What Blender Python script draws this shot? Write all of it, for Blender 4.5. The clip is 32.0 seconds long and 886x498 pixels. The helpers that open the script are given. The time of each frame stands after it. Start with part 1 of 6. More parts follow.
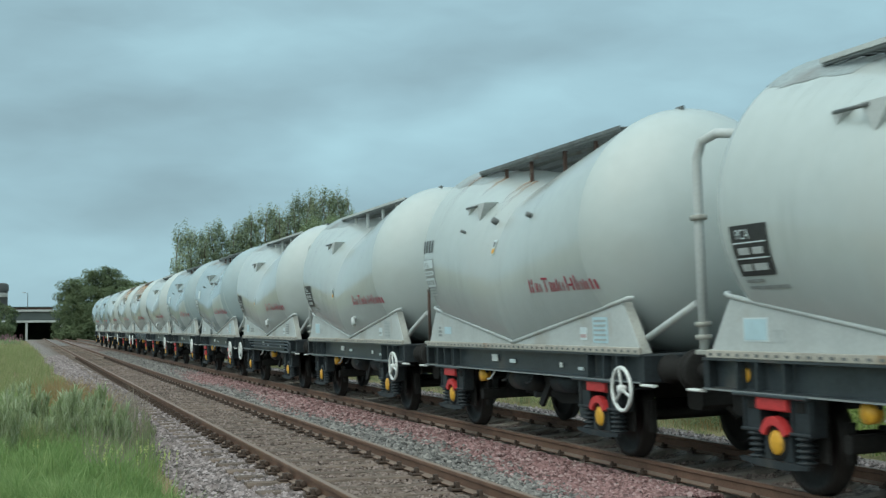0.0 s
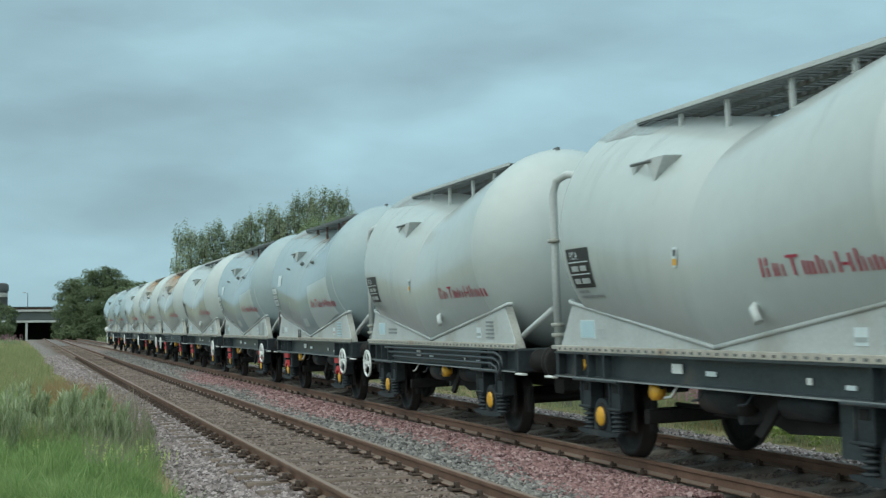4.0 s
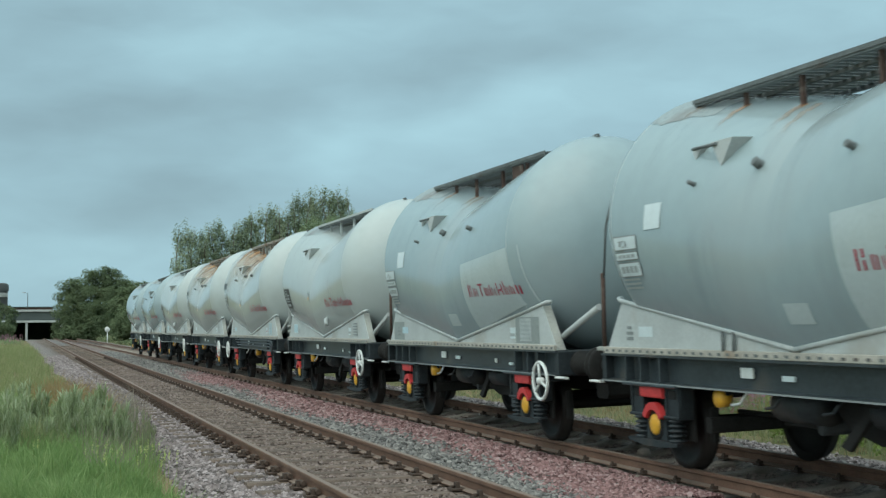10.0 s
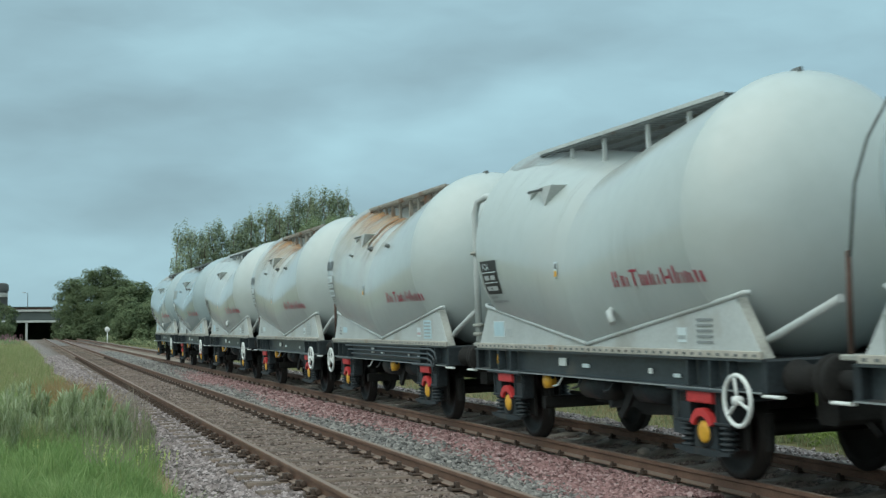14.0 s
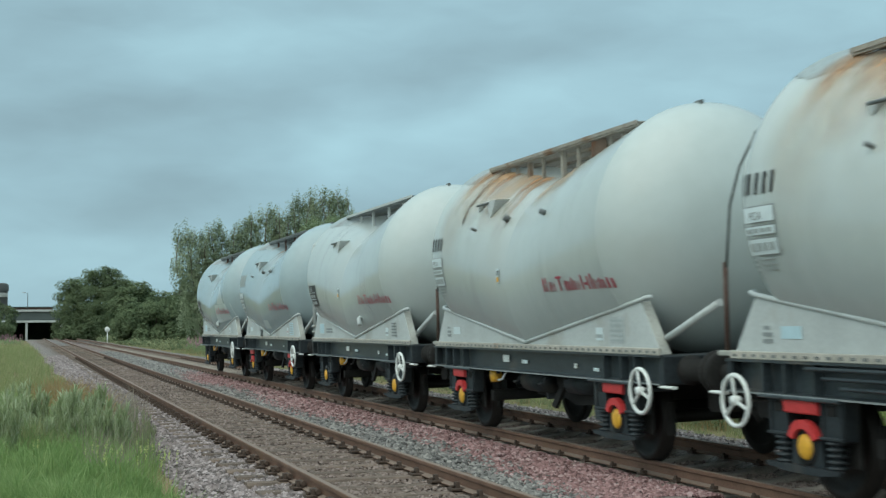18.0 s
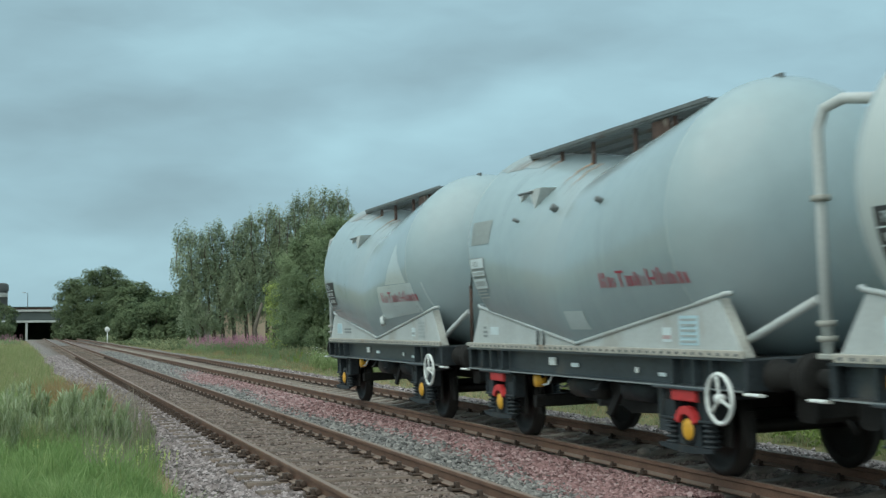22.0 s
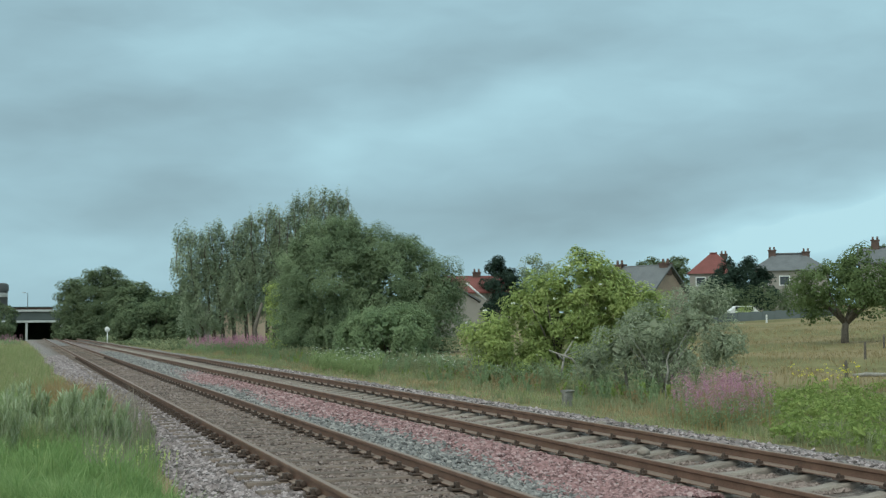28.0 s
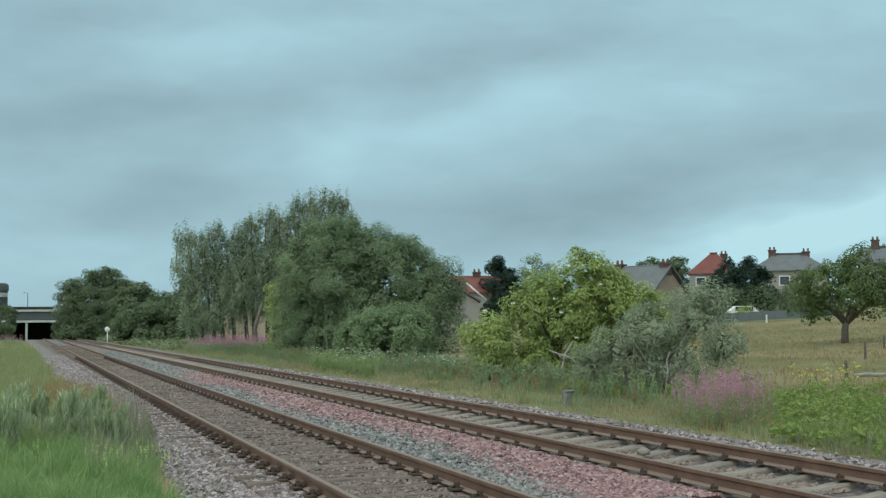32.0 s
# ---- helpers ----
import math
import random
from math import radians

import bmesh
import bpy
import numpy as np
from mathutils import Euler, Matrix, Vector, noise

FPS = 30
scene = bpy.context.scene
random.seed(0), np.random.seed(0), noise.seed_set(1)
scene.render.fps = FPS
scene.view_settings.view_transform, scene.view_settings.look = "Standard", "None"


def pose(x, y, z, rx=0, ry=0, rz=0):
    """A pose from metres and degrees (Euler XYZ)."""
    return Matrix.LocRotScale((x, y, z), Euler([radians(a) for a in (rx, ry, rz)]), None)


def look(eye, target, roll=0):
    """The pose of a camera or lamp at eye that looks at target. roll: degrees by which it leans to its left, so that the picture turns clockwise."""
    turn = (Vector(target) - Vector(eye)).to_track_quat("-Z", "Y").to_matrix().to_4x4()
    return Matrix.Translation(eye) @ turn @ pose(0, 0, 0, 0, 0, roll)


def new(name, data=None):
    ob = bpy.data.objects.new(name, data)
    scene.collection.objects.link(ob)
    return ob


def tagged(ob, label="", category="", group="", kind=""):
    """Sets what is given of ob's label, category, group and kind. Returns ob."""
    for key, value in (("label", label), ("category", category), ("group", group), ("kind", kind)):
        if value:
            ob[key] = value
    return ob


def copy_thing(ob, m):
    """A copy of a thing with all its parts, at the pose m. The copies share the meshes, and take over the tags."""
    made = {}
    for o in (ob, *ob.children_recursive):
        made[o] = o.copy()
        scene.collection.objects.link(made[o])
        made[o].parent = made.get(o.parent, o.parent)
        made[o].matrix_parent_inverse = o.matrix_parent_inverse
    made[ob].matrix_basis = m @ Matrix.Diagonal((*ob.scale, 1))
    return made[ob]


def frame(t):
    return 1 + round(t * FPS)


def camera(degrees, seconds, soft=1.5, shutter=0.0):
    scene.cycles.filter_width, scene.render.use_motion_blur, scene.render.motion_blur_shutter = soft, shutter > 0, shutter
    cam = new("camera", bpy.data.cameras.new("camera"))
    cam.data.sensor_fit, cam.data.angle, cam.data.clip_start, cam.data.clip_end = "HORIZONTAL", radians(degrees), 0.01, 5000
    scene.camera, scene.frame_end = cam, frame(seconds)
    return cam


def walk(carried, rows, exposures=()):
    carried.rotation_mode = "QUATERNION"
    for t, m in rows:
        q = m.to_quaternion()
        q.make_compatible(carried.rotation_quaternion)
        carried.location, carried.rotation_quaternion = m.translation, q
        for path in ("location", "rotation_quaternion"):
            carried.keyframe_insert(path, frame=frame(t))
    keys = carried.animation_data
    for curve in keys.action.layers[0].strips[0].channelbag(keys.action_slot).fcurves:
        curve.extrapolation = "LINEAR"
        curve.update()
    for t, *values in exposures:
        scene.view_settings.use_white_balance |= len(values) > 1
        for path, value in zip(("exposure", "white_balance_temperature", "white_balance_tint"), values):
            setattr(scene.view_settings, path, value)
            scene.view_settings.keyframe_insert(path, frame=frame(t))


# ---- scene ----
# Camera on a tripod beside the line: X across the tracks, Y along them, rail top at z = 0.
cam = camera(36.9, 32.0, soft=1.3, shutter=0.5)
EYE = (0.0, 0.0, 1.534)
AIM = look(EYE, (15.39, 47.49, 4.37), -0.449)
walk(cam, [(0.0, AIM), (32.0, AIM)], exposures=[(0.0, 0.0), (32.0, 0.0)])

# ---- light: overcast summer sky ----
# broad cloud banks: azimuth and height of the middle (degrees), half width, half height, slope, tone
BANKS = [(4.0, 9.2, 8.5, 1.5, 6, -0.75), (5.6, 5.6, 4.6, 1.3, 20, -0.8), (8.6, 6.9, 3.0, 0.9, 18, 0.4), (13.6, 8.4, 2.0, 1.5, 35, 0.7), (20.3, 9.0, 6.0, 1.2, 16, 0.65),
         (11.0, 12.4, 7.0, 1.4, 8, 0.6), (19.5, 11.4, 7.0, 1.2, 8, -0.5), (31.0, 7.0, 8.0, 1.1, 8, -0.6), (22.8, 4.7, 7.5, 1.2, 4, -0.95), (29.0, 9.6, 6.0, 1.0, 10, 0.35),
         (35.0, 4.0, 7.5, 1.0, 8, 2.3), (1.5, 2.9, 7.5, 1.4, 0, 0.45), (34.0, 12.9, 5.0, 1.3, 6, 0.4), (12.0, 4.2, 4.5, 1.0, 12, -0.25), (2.0, 12.6, 5.5, 1.5, 4, -0.45)]


def set_sky():
    w = bpy.data.worlds.new("overcast_sky")
    scene.world = w
    w.use_nodes = True
    nt = w.node_tree
    nt.nodes.clear()
    N, L = nt.nodes.new, nt.links.new

    def calc(op, a, b=None, c=None):
        n = N("ShaderNodeMath")
        n.operation = op
        for i, v in enumerate((a, b, c)):
            if isinstance(v, (int, float)):
                n.inputs[i].default_value = v
            elif v is not None:
                L(v, n.inputs[i])
        return n.outputs[0]

    sky = N("ShaderNodeTexSky")
    sky.sky_type, sky.sun_disc = "NISHITA", False
    sky.sun_elevation, sky.sun_rotation = radians(57), radians(236)
    tone = N("ShaderNodeVectorMath")
    tone.operation = "SCALE"
    tone.inputs["Scale"].default_value = 0.09
    L(sky.outputs["Color"], tone.inputs[0])
    co, sep = N("ShaderNodeTexCoord"), N("ShaderNodeSeparateXYZ")
    L(co.outputs["Generated"], sep.inputs[0])
    az = calc("MULTIPLY", calc("ARCTAN2", sep.outputs["X"], sep.outputs["Y"]), 57.296)
    el = calc("MULTIPLY", calc("ARCSINE", sep.outputs["Z"]), 57.296)
    pos = N("ShaderNodeCombineXYZ")
    L(az, pos.inputs[0]), L(el, pos.inputs[1])
    # wind-drawn billows at two sizes
    noises = []
    for sx, sy, sc, dt in ((0.10, 0.30, 1.0, 3.0), (0.34, 0.95, 1.0, 6.0)):
        mp, nz = N("ShaderNodeMapping"), N("ShaderNodeTexNoise")
        mp.inputs["Scale"].default_value, mp.inputs["Rotation"].default_value = (sx, sy, 1), (0, 0, radians(-12))
        nz.inputs["Scale"].default_value, nz.inputs["Detail"].default_value, nz.inputs["Distortion"].default_value = sc, dt, 0.4
        L(pos.outputs[0], mp.inputs[0]), L(mp.outputs[0], nz.inputs["Vector"])
        noises.append(nz)
    warp = N("ShaderNodeVectorMath")
    warp.operation = "MULTIPLY_ADD"
    warp.inputs[1].default_value = (5.0, 2.2, 0)
    L(noises[0].outputs["Color"], warp.inputs[0])
    off = N("ShaderNodeVectorMath")
    off.operation = "SUBTRACT"
    off.inputs[1].default_value = (2.5, 1.1, 0)
    L(pos.outputs[0], off.inputs[0]), L(off.outputs[0], warp.inputs[2])
    total = calc("ADD", calc("MULTIPLY_ADD", noises[0].outputs["Fac"], 0.9, -0.45), calc("MULTIPLY_ADD", noises[1].outputs["Fac"], 0.7, -0.35))
    for a, e, ra, re, tilt, amp in BANKS:
        mp, ln = N("ShaderNodeMapping"), N("ShaderNodeVectorMath")
        mp.vector_type = "TEXTURE"
        mp.inputs["Location"].default_value, mp.inputs["Rotation"].default_value, mp.inputs["Scale"].default_value = (a, e, 0), (0, 0, radians(tilt)), (ra, re, 1)
        ln.operation = "LENGTH"
        L(warp.outputs[0], mp.inputs[0]), L(mp.outputs[0], ln.inputs[0])
        total = calc("MULTIPLY_ADD", calc("POWER", 2.718, calc("MULTIPLY", calc("POWER", ln.outputs["Value"], 2.0), -1.0)), amp, total)
    ramp = N("ShaderNodeValToRGB")
    rl = ramp.color_ramp.elements
    rl[0].position, rl[0].color = 0.08, (0.262, 0.400, 0.456, 1)
    rl[1].position, rl[1].color = 0.92, (0.440, 0.712, 0.800, 1)
    top = rl.new(1.0)
    top.color = (0.475, 0.755, 0.835, 1)
    mid = rl.new(0.5)
    mid.color = (0.343, 0.543, 0.620, 1)
    L(calc("MULTIPLY_ADD", total, 0.40, 0.5), ramp.inputs[0])
    # the overcast brightens and loses its blue smoothly towards the hidden sun
    unit, toward = N("ShaderNodeVectorMath"), N("ShaderNodeVectorMath")
    unit.operation, toward.operation = "NORMALIZE", "DOT_PRODUCT"
    toward.inputs[1].default_value = Vector(SUNWARD).normalized()
    L(co.outputs["Generated"], unit.inputs[0]), L(unit.outputs[0], toward.inputs[0])
    lobe = N("ShaderNodeMapRange")
    lobe.interpolation_type = "SMOOTHSTEP"
    lobe.inputs["From Min"].default_value, lobe.inputs["From Max"].default_value = 0.05, 1.0
    L(toward.outputs["Value"], lobe.inputs["Value"])
    lift = calc("MULTIPLY_ADD", lobe.outputs[0], ZENITH - 1.0, 1.0)
    veil = N("ShaderNodeMix")
    veil.data_type = "RGBA"
    veil.inputs["B"].default_value = (0.49, 0.555, 0.515, 1)
    L(calc("MULTIPLY", lobe.outputs[0], 0.85), veil.inputs["Factor"]), L(ramp.outputs["Color"], veil.inputs["A"])
    mix = N("ShaderNodeMix")
    mix.data_type = "RGBA"
    mix.inputs["Factor"].default_value = 0.95
    L(tone.outputs[0], mix.inputs["A"]), L(veil.outputs["Result"], mix.inputs["B"])
    bg = N("ShaderNodeBackground")
    L(lift, bg.inputs["Strength"])
    L(mix.outputs["Result"], bg.inputs["Color"])
    L(bg.outputs[0], N("ShaderNodeOutputWorld").inputs["Surface"])


ZENITH = 2.9
SUNWARD = (-38, -26, 70)
set_sky()
sun = new("sun", bpy.data.lights.new("sun", "SUN"))
sun.data.energy, sun.data.angle, sun.data.color = 0.7, radians(60), (1.0, 0.93, 0.82)
sun.matrix_world = look(SUNWARD, (0, 0, 0))

# ---- materials ----
def mat(name, color, rough=0.8, metal=0.0, vary=0.25, scale=8.0, fine=60.0, bump=0.3, dirt=None, dirt_at=0.55, space="Object", rnd=0.0, spec=0.4, bumpd=0.01, stretch=None):
    """Base colour broken up by a coarse and a fine noise, with optional dirt and a different tone for each piece."""
    m = bpy.data.materials.new(name)
    m.use_nodes = True
    nt = m.node_tree
    N, L = nt.nodes.new, nt.links.new
    b = nt.nodes["Principled BSDF"]
    b.inputs["Roughness"].default_value, b.inputs["Metallic"].default_value = rough, metal
    b.inputs["Specular IOR Level"].default_value = spec
    co = N("ShaderNodeTexCoord")
    vec = co.outputs[space]
    if stretch:
        mp = N("ShaderNodeMapping")
        mp.inputs["Scale"].default_value = stretch
        L(vec, mp.inputs[0])
        vec = mp.outputs[0]
    n1, n2 = N("ShaderNodeTexNoise"), N("ShaderNodeTexNoise")
    n1.inputs["Scale"].default_value, n1.inputs["Detail"].default_value = scale, 5
    n2.inputs["Scale"].default_value, n2.inputs["Detail"].default_value = fine, 4
    L(vec, n1.inputs["Vector"]), L(vec, n2.inputs["Vector"])
    add = N("ShaderNodeMath")
    add.operation = "MULTIPLY_ADD"
    add.inputs[1].default_value = 0.5
    L(n2.outputs["Fac"], add.inputs[0])
    half = N("ShaderNodeMath")
    half.operation = "MULTIPLY"
    half.inputs[1].default_value = 0.5
    L(n1.outputs["Fac"], half.inputs[0])
    L(half.outputs[0], add.inputs[2])
    ramp = N("ShaderNodeValToRGB")
    lo = tuple(c * (1 - vary) for c in color)
    hi = tuple(min(1, c * (1 + vary)) for c in color)
    ramp.color_ramp.elements[0].position, ramp.color_ramp.elements[0].color = 0.36, (*lo, 1)
    ramp.color_ramp.elements[1].position, ramp.color_ramp.elements[1].color = 0.64, (*hi, 1)
    L(add.outputs[0], ramp.inputs[0])
    out = ramp.outputs["Color"]
    if dirt:
        n3 = N("ShaderNodeTexNoise")
        n3.inputs["Scale"].default_value, n3.inputs["Detail"].default_value = scale * 0.6, 7
        mp3 = N("ShaderNodeMapping")
        mp3.inputs["Location"].default_value = (7.3, 2.1, 4.4)
        L(vec, mp3.inputs[0]), L(mp3.outputs[0], n3.inputs["Vector"])
        r3 = N("ShaderNodeValToRGB")
        r3.color_ramp.elements[0].position, r3.color_ramp.elements[1].position = dirt_at, dirt_at + 0.16
        L(n3.outputs["Fac"], r3.inputs[0])
        mx = N("ShaderNodeMix")
        mx.data_type = "RGBA"
        mx.inputs["B"].default_value = (*dirt, 1)
        L(r3.outputs["Color"], mx.inputs["Factor"]), L(out, mx.inputs["A"])
        out = mx.outputs["Result"]
    if rnd:
        oi = N("ShaderNodeObjectInfo")
        hs = N("ShaderNodeHueSaturation")
        mr = N("ShaderNodeMapRange")
        mr.inputs["To Min"].default_value, mr.inputs["To Max"].default_value = 1 - rnd, 1 + rnd
        L(oi.outputs["Random"], mr.inputs["Value"]), L(mr.outputs[0], hs.inputs["Value"]), L(out, hs.inputs["Color"])
        out = hs.outputs["Color"]
    L(out, b.inputs["Base Color"])
    if bump:
        bp = N("ShaderNodeBump")
        bp.inputs["Strength"].default_value, bp.inputs["Distance"].default_value = bump, bumpd
        L(n2.outputs["Fac"], bp.inputs["Height"]), L(bp.outputs[0], b.inputs["Normal"])
    return m


def island_mat(name, colors, rough=0.9, trans=0.0, spec=0.3, patch=0.0, patch_scale=0.6):
    """Each loose piece of a joined mesh takes its own tone from the list of colours."""
    m = bpy.data.materials.new(name)
    m.use_nodes = True
    nt = m.node_tree
    N, L = nt.nodes.new, nt.links.new
    b = nt.nodes["Principled BSDF"]
    b.inputs["Roughness"].default_value = rough
    b.inputs["Specular IOR Level"].default_value = spec
    g = N("ShaderNodeNewGeometry")
    ramp = N("ShaderNodeValToRGB")
    el = ramp.color_ramp.elements
    while len(el) < len(colors):
        el.new(0.5)
    for i, c in enumerate(colors):
        el[i].position, el[i].color = i / (len(colors) - 1), (*c, 1)
    val = g.outputs["Random Per Island"]
    if patch:
        co, n = N("ShaderNodeTexCoord"), N("ShaderNodeTexNoise")
        n.inputs["Scale"].default_value, n.inputs["Detail"].default_value = patch_scale, 3
        L(co.outputs["Object"], n.inputs["Vector"])
        mm = N("ShaderNodeMix")
        mm.data_type = "FLOAT"
        mm.inputs["Factor"].default_value = patch
        L(val, mm.inputs["A"])
        mr = N("ShaderNodeMapRange")
        mr.inputs["From Min"].default_value, mr.inputs["From Max"].default_value = 0.3, 0.7
        L(n.outputs["Fac"], mr.inputs["Value"]), L(mr.outputs[0], mm.inputs["B"])
        val = mm.outputs["Result"]
    L(val, ramp.inputs[0]), L(ramp.outputs["Color"], b.inputs["Base Color"])
    if trans:
        tr, mx = N("ShaderNodeBsdfTranslucent"), N("ShaderNodeMixShader")
        L(ramp.outputs["Color"], tr.inputs["Color"])
        mx.inputs[0].default_value = trans
        L(b.outputs[0], mx.inputs[1]), L(tr.outputs[0], mx.inputs[2])
        L(mx.outputs[0], nt.nodes["Material Output"].inputs["Surface"])
    return m


TANK_PALE = mat("tank_paint_pale", (0.447, 0.497, 0.490), 0.17, 0, 0.035, 0.5, 5, 0.0, (0.45, 0.47, 0.45), 0.54, spec=0.5)
TANK_GREY = mat("tank_paint_grey", (0.315, 0.395, 0.416), 0.17, 0, 0.04, 0.5, 5, 0.0, (0.34, 0.385, 0.39), 0.54, spec=0.5)
PALE = mat("pale_paint", (0.475, 0.505, 0.50), 0.5, 0, 0.1, 2, 30, 0.05, (0.38, 0.37, 0.34), 0.62)
RINGM = mat("tank_weld", (0.46, 0.495, 0.49), 0.5, 0, 0.1, 3, 40, 0.1)
SEAM = mat("weld_seam", (0.33, 0.33, 0.30), 0.6, 0, 0.2, 3, 40, 0.1)
FRAME = mat("underframe_black", (0.022, 0.028, 0.032), 0.55, 0, 0.35, 2.5, 30, 0.2, (0.075, 0.070, 0.062), 0.55)
FRAME_G = mat("underframe_grey", (0.040, 0.050, 0.056), 0.36, 0, 0.3, 2.5, 30, 0.15, (0.10, 0.09, 0.08), 0.58)
# grime taken near black to carry the shade under the wagons as well
GRIME = mat("shade_dark_grime", (0.016, 0.015, 0.014), 0.85, 0, 0.4, 4, 40, 0.3)
TYRE = mat("wheel_steel", (0.026, 0.023, 0.021), 0.6, 0.4, 0.3, 5, 40, 0.2)
YELLOW = mat("yellow_cap", (0.70, 0.36, 0.035), 0.45, 0, 0.15, 9, 60, 0.1, (0.35, 0.18, 0.03), 0.64)
RED = mat("red_spring_paint", (0.55, 0.045, 0.045), 0.5, 0, 0.15, 9, 60, 0.1, (0.25, 0.03, 0.03), 0.66)
WHITE = mat("white_paint", (0.72, 0.74, 0.72), 0.45, 0, 0.08, 9, 60, 0.05, (0.5, 0.48, 0.44), 0.66)
SIGNRED = mat("sign_red", (0.36, 0.050, 0.080), 0.5, 0, 0.12, 6, 60, 0.0)
INK = mat("stencil_black", (0.035, 0.037, 0.038), 0.5, 0, 0.2, 9, 60, 0.0)
GREYINK = mat("faded_grey", (0.24, 0.26, 0.26), 0.6, 0, 0.15, 9, 60, 0.0)
FADEDW = mat("worn_white", (0.42, 0.45, 0.45), 0.6, 0, 0.15, 9, 60, 0.0)
FADEDR = mat("worn_red", (0.52, 0.38, 0.38), 0.6, 0, 0.12, 9, 60, 0.0)
FADEDG = mat("worn_grey", (0.36, 0.40, 0.40), 0.6, 0, 0.12, 9, 60, 0.0)
LABEL = mat("data_label", (0.62, 0.70, 0.72), 0.4, 0, 0.06, 9, 60, 0.0)
PATCHP = mat("fresh_patch", (0.465, 0.540, 0.550), 0.22, 0, 0.05, 2, 20, 0.0)
DARKP = mat("dull_patch", (0.27, 0.30, 0.29), 0.5, 0, 0.1, 2, 20, 0.0)
ROOFDIRT = mat("roof_grime", (0.285, 0.335, 0.345), 0.6, 0, 0.2, 2, 20, 0.05, (0.20, 0.20, 0.19), 0.55)
PLATEBLUE = mat("pale_blue_plate", (0.46, 0.62, 0.68), 0.4, 0, 0.06, 9, 60, 0.0)


def stain_mat(name, color, strength, scale, top=0.97):
    """A stain with ragged, fading edges; it runs down the piece that carries it."""
    m = mat(name, color, 0.7, 0, 0.25, 5, 30, 0.0)
    nt = m.node_tree
    N, L = nt.nodes.new, nt.links.new
    co, sp, nz, mp = N("ShaderNodeTexCoord"), N("ShaderNodeSeparateXYZ"), N("ShaderNodeTexNoise"), N("ShaderNodeMapping")
    L(co.outputs["Generated"], sp.inputs[0])
    mp.inputs["Scale"].default_value = (0.6, scale, 0.5)
    L(co.outputs["Object"], mp.inputs[0]), L(mp.outputs[0], nz.inputs["Vector"])
    nz.inputs["Scale"].default_value, nz.inputs["Detail"].default_value = 1.6, 5

    def calc(op, a, b):
        n = N("ShaderNodeMath")
        n.operation, n.use_clamp = op, True
        for i, v in enumerate((a, b)):
            if isinstance(v, (int, float)):
                n.inputs[i].default_value = v
            else:
                L(v, n.inputs[i])
        return n.outputs[0]

    edge = N("ShaderNodeMath")
    edge.operation = "PINGPONG"
    edge.inputs[1].default_value = 0.5
    L(sp.outputs["Y"], edge.inputs[0])
    rise = N("ShaderNodeMapRange")
    rise.interpolation_type = "SMOOTHSTEP"
    rise.inputs["From Min"].default_value, rise.inputs["From Max"].default_value = 0.0, 0.30
    L(edge.outputs[0], rise.inputs["Value"])
    grain = N("ShaderNodeMapRange")
    grain.inputs["From Min"].default_value, grain.inputs["From Max"].default_value = 0.36, 0.66
    L(nz.outputs["Fac"], grain.inputs["Value"])
    topfade = N("ShaderNodeMapRange")
    topfade.interpolation_type = "SMOOTHSTEP"
    topfade.inputs["From Min"].default_value, topfade.inputs["From Max"].default_value = 1.0, top
    L(sp.outputs["Z"], topfade.inputs["Value"])
    fade = calc("MULTIPLY", calc("POWER", sp.outputs["Z"], 1.3), topfade.outputs[0])
    alpha = calc("MULTIPLY", calc("MULTIPLY", calc("MULTIPLY", rise.outputs[0], fade), grain.outputs[0]), strength)
    L(alpha, nt.nodes["Principled BSDF"].inputs["Alpha"])
    return m


STREAK = stain_mat("rust_run", (0.45, 0.235, 0.105), 0.85, 4.0)
RUSTWASH = stain_mat("rust_wash", (0.50, 0.285, 0.135), 0.95, 1.1)
BLOOM = stain_mat("rust_bloom", (0.50, 0.40, 0.29), 0.62, 0.5, 0.8)
GRIMERUN = stain_mat("grime_run", (0.30, 0.30, 0.285), 0.15, 4.0, 0.6)
BEIGE = mat("stained_strip", (0.44, 0.41, 0.36), 0.6, 0, 0.2, 3, 30, 0.1, (0.27, 0.17, 0.10), 0.58)
GRATE = mat("walkway_steel", (0.15, 0.165, 0.165), 0.6, 0.2, 0.3, 4, 40, 0.2, (0.10, 0.06, 0.04), 0.6)
GRATE_R = mat("walkway_rusty", (0.13, 0.085, 0.060), 0.75, 0.1, 0.4, 4, 40, 0.3, (0.17, 0.07, 0.03), 0.5)


def rail_mat():
    m = mat("rail_rust", (0.150, 0.082, 0.056), 0.75, 0.1, 0.3, 3, 60, 0.3, (0.17, 0.095, 0.06), 0.55)
    nt = m.node_tree
    N, L = nt.nodes.new, nt.links.new
    b = nt.nodes["Principled BSDF"]
    src = b.inputs["Base Color"].links[0].from_socket
    g, sp, mr, mx = N("ShaderNodeNewGeometry"), N("ShaderNodeSeparateXYZ"), N("ShaderNodeMapRange"), N("ShaderNodeMix")
    mx.data_type = "RGBA"
    L(g.outputs["True Normal"], sp.inputs[0]), L(sp.outputs["Z"], mr.inputs["Value"])
    mr.inputs["From Min"].default_value, mr.inputs["From Max"].default_value = 0.75, 0.95
    mx.inputs["B"].default_value = (0.215, 0.160, 0.128, 1)
    L(mr.outputs[0], mx.inputs["Factor"]), L(src, mx.inputs["A"]), L(mx.outputs["Result"], b.inputs["Base Color"])
    return m


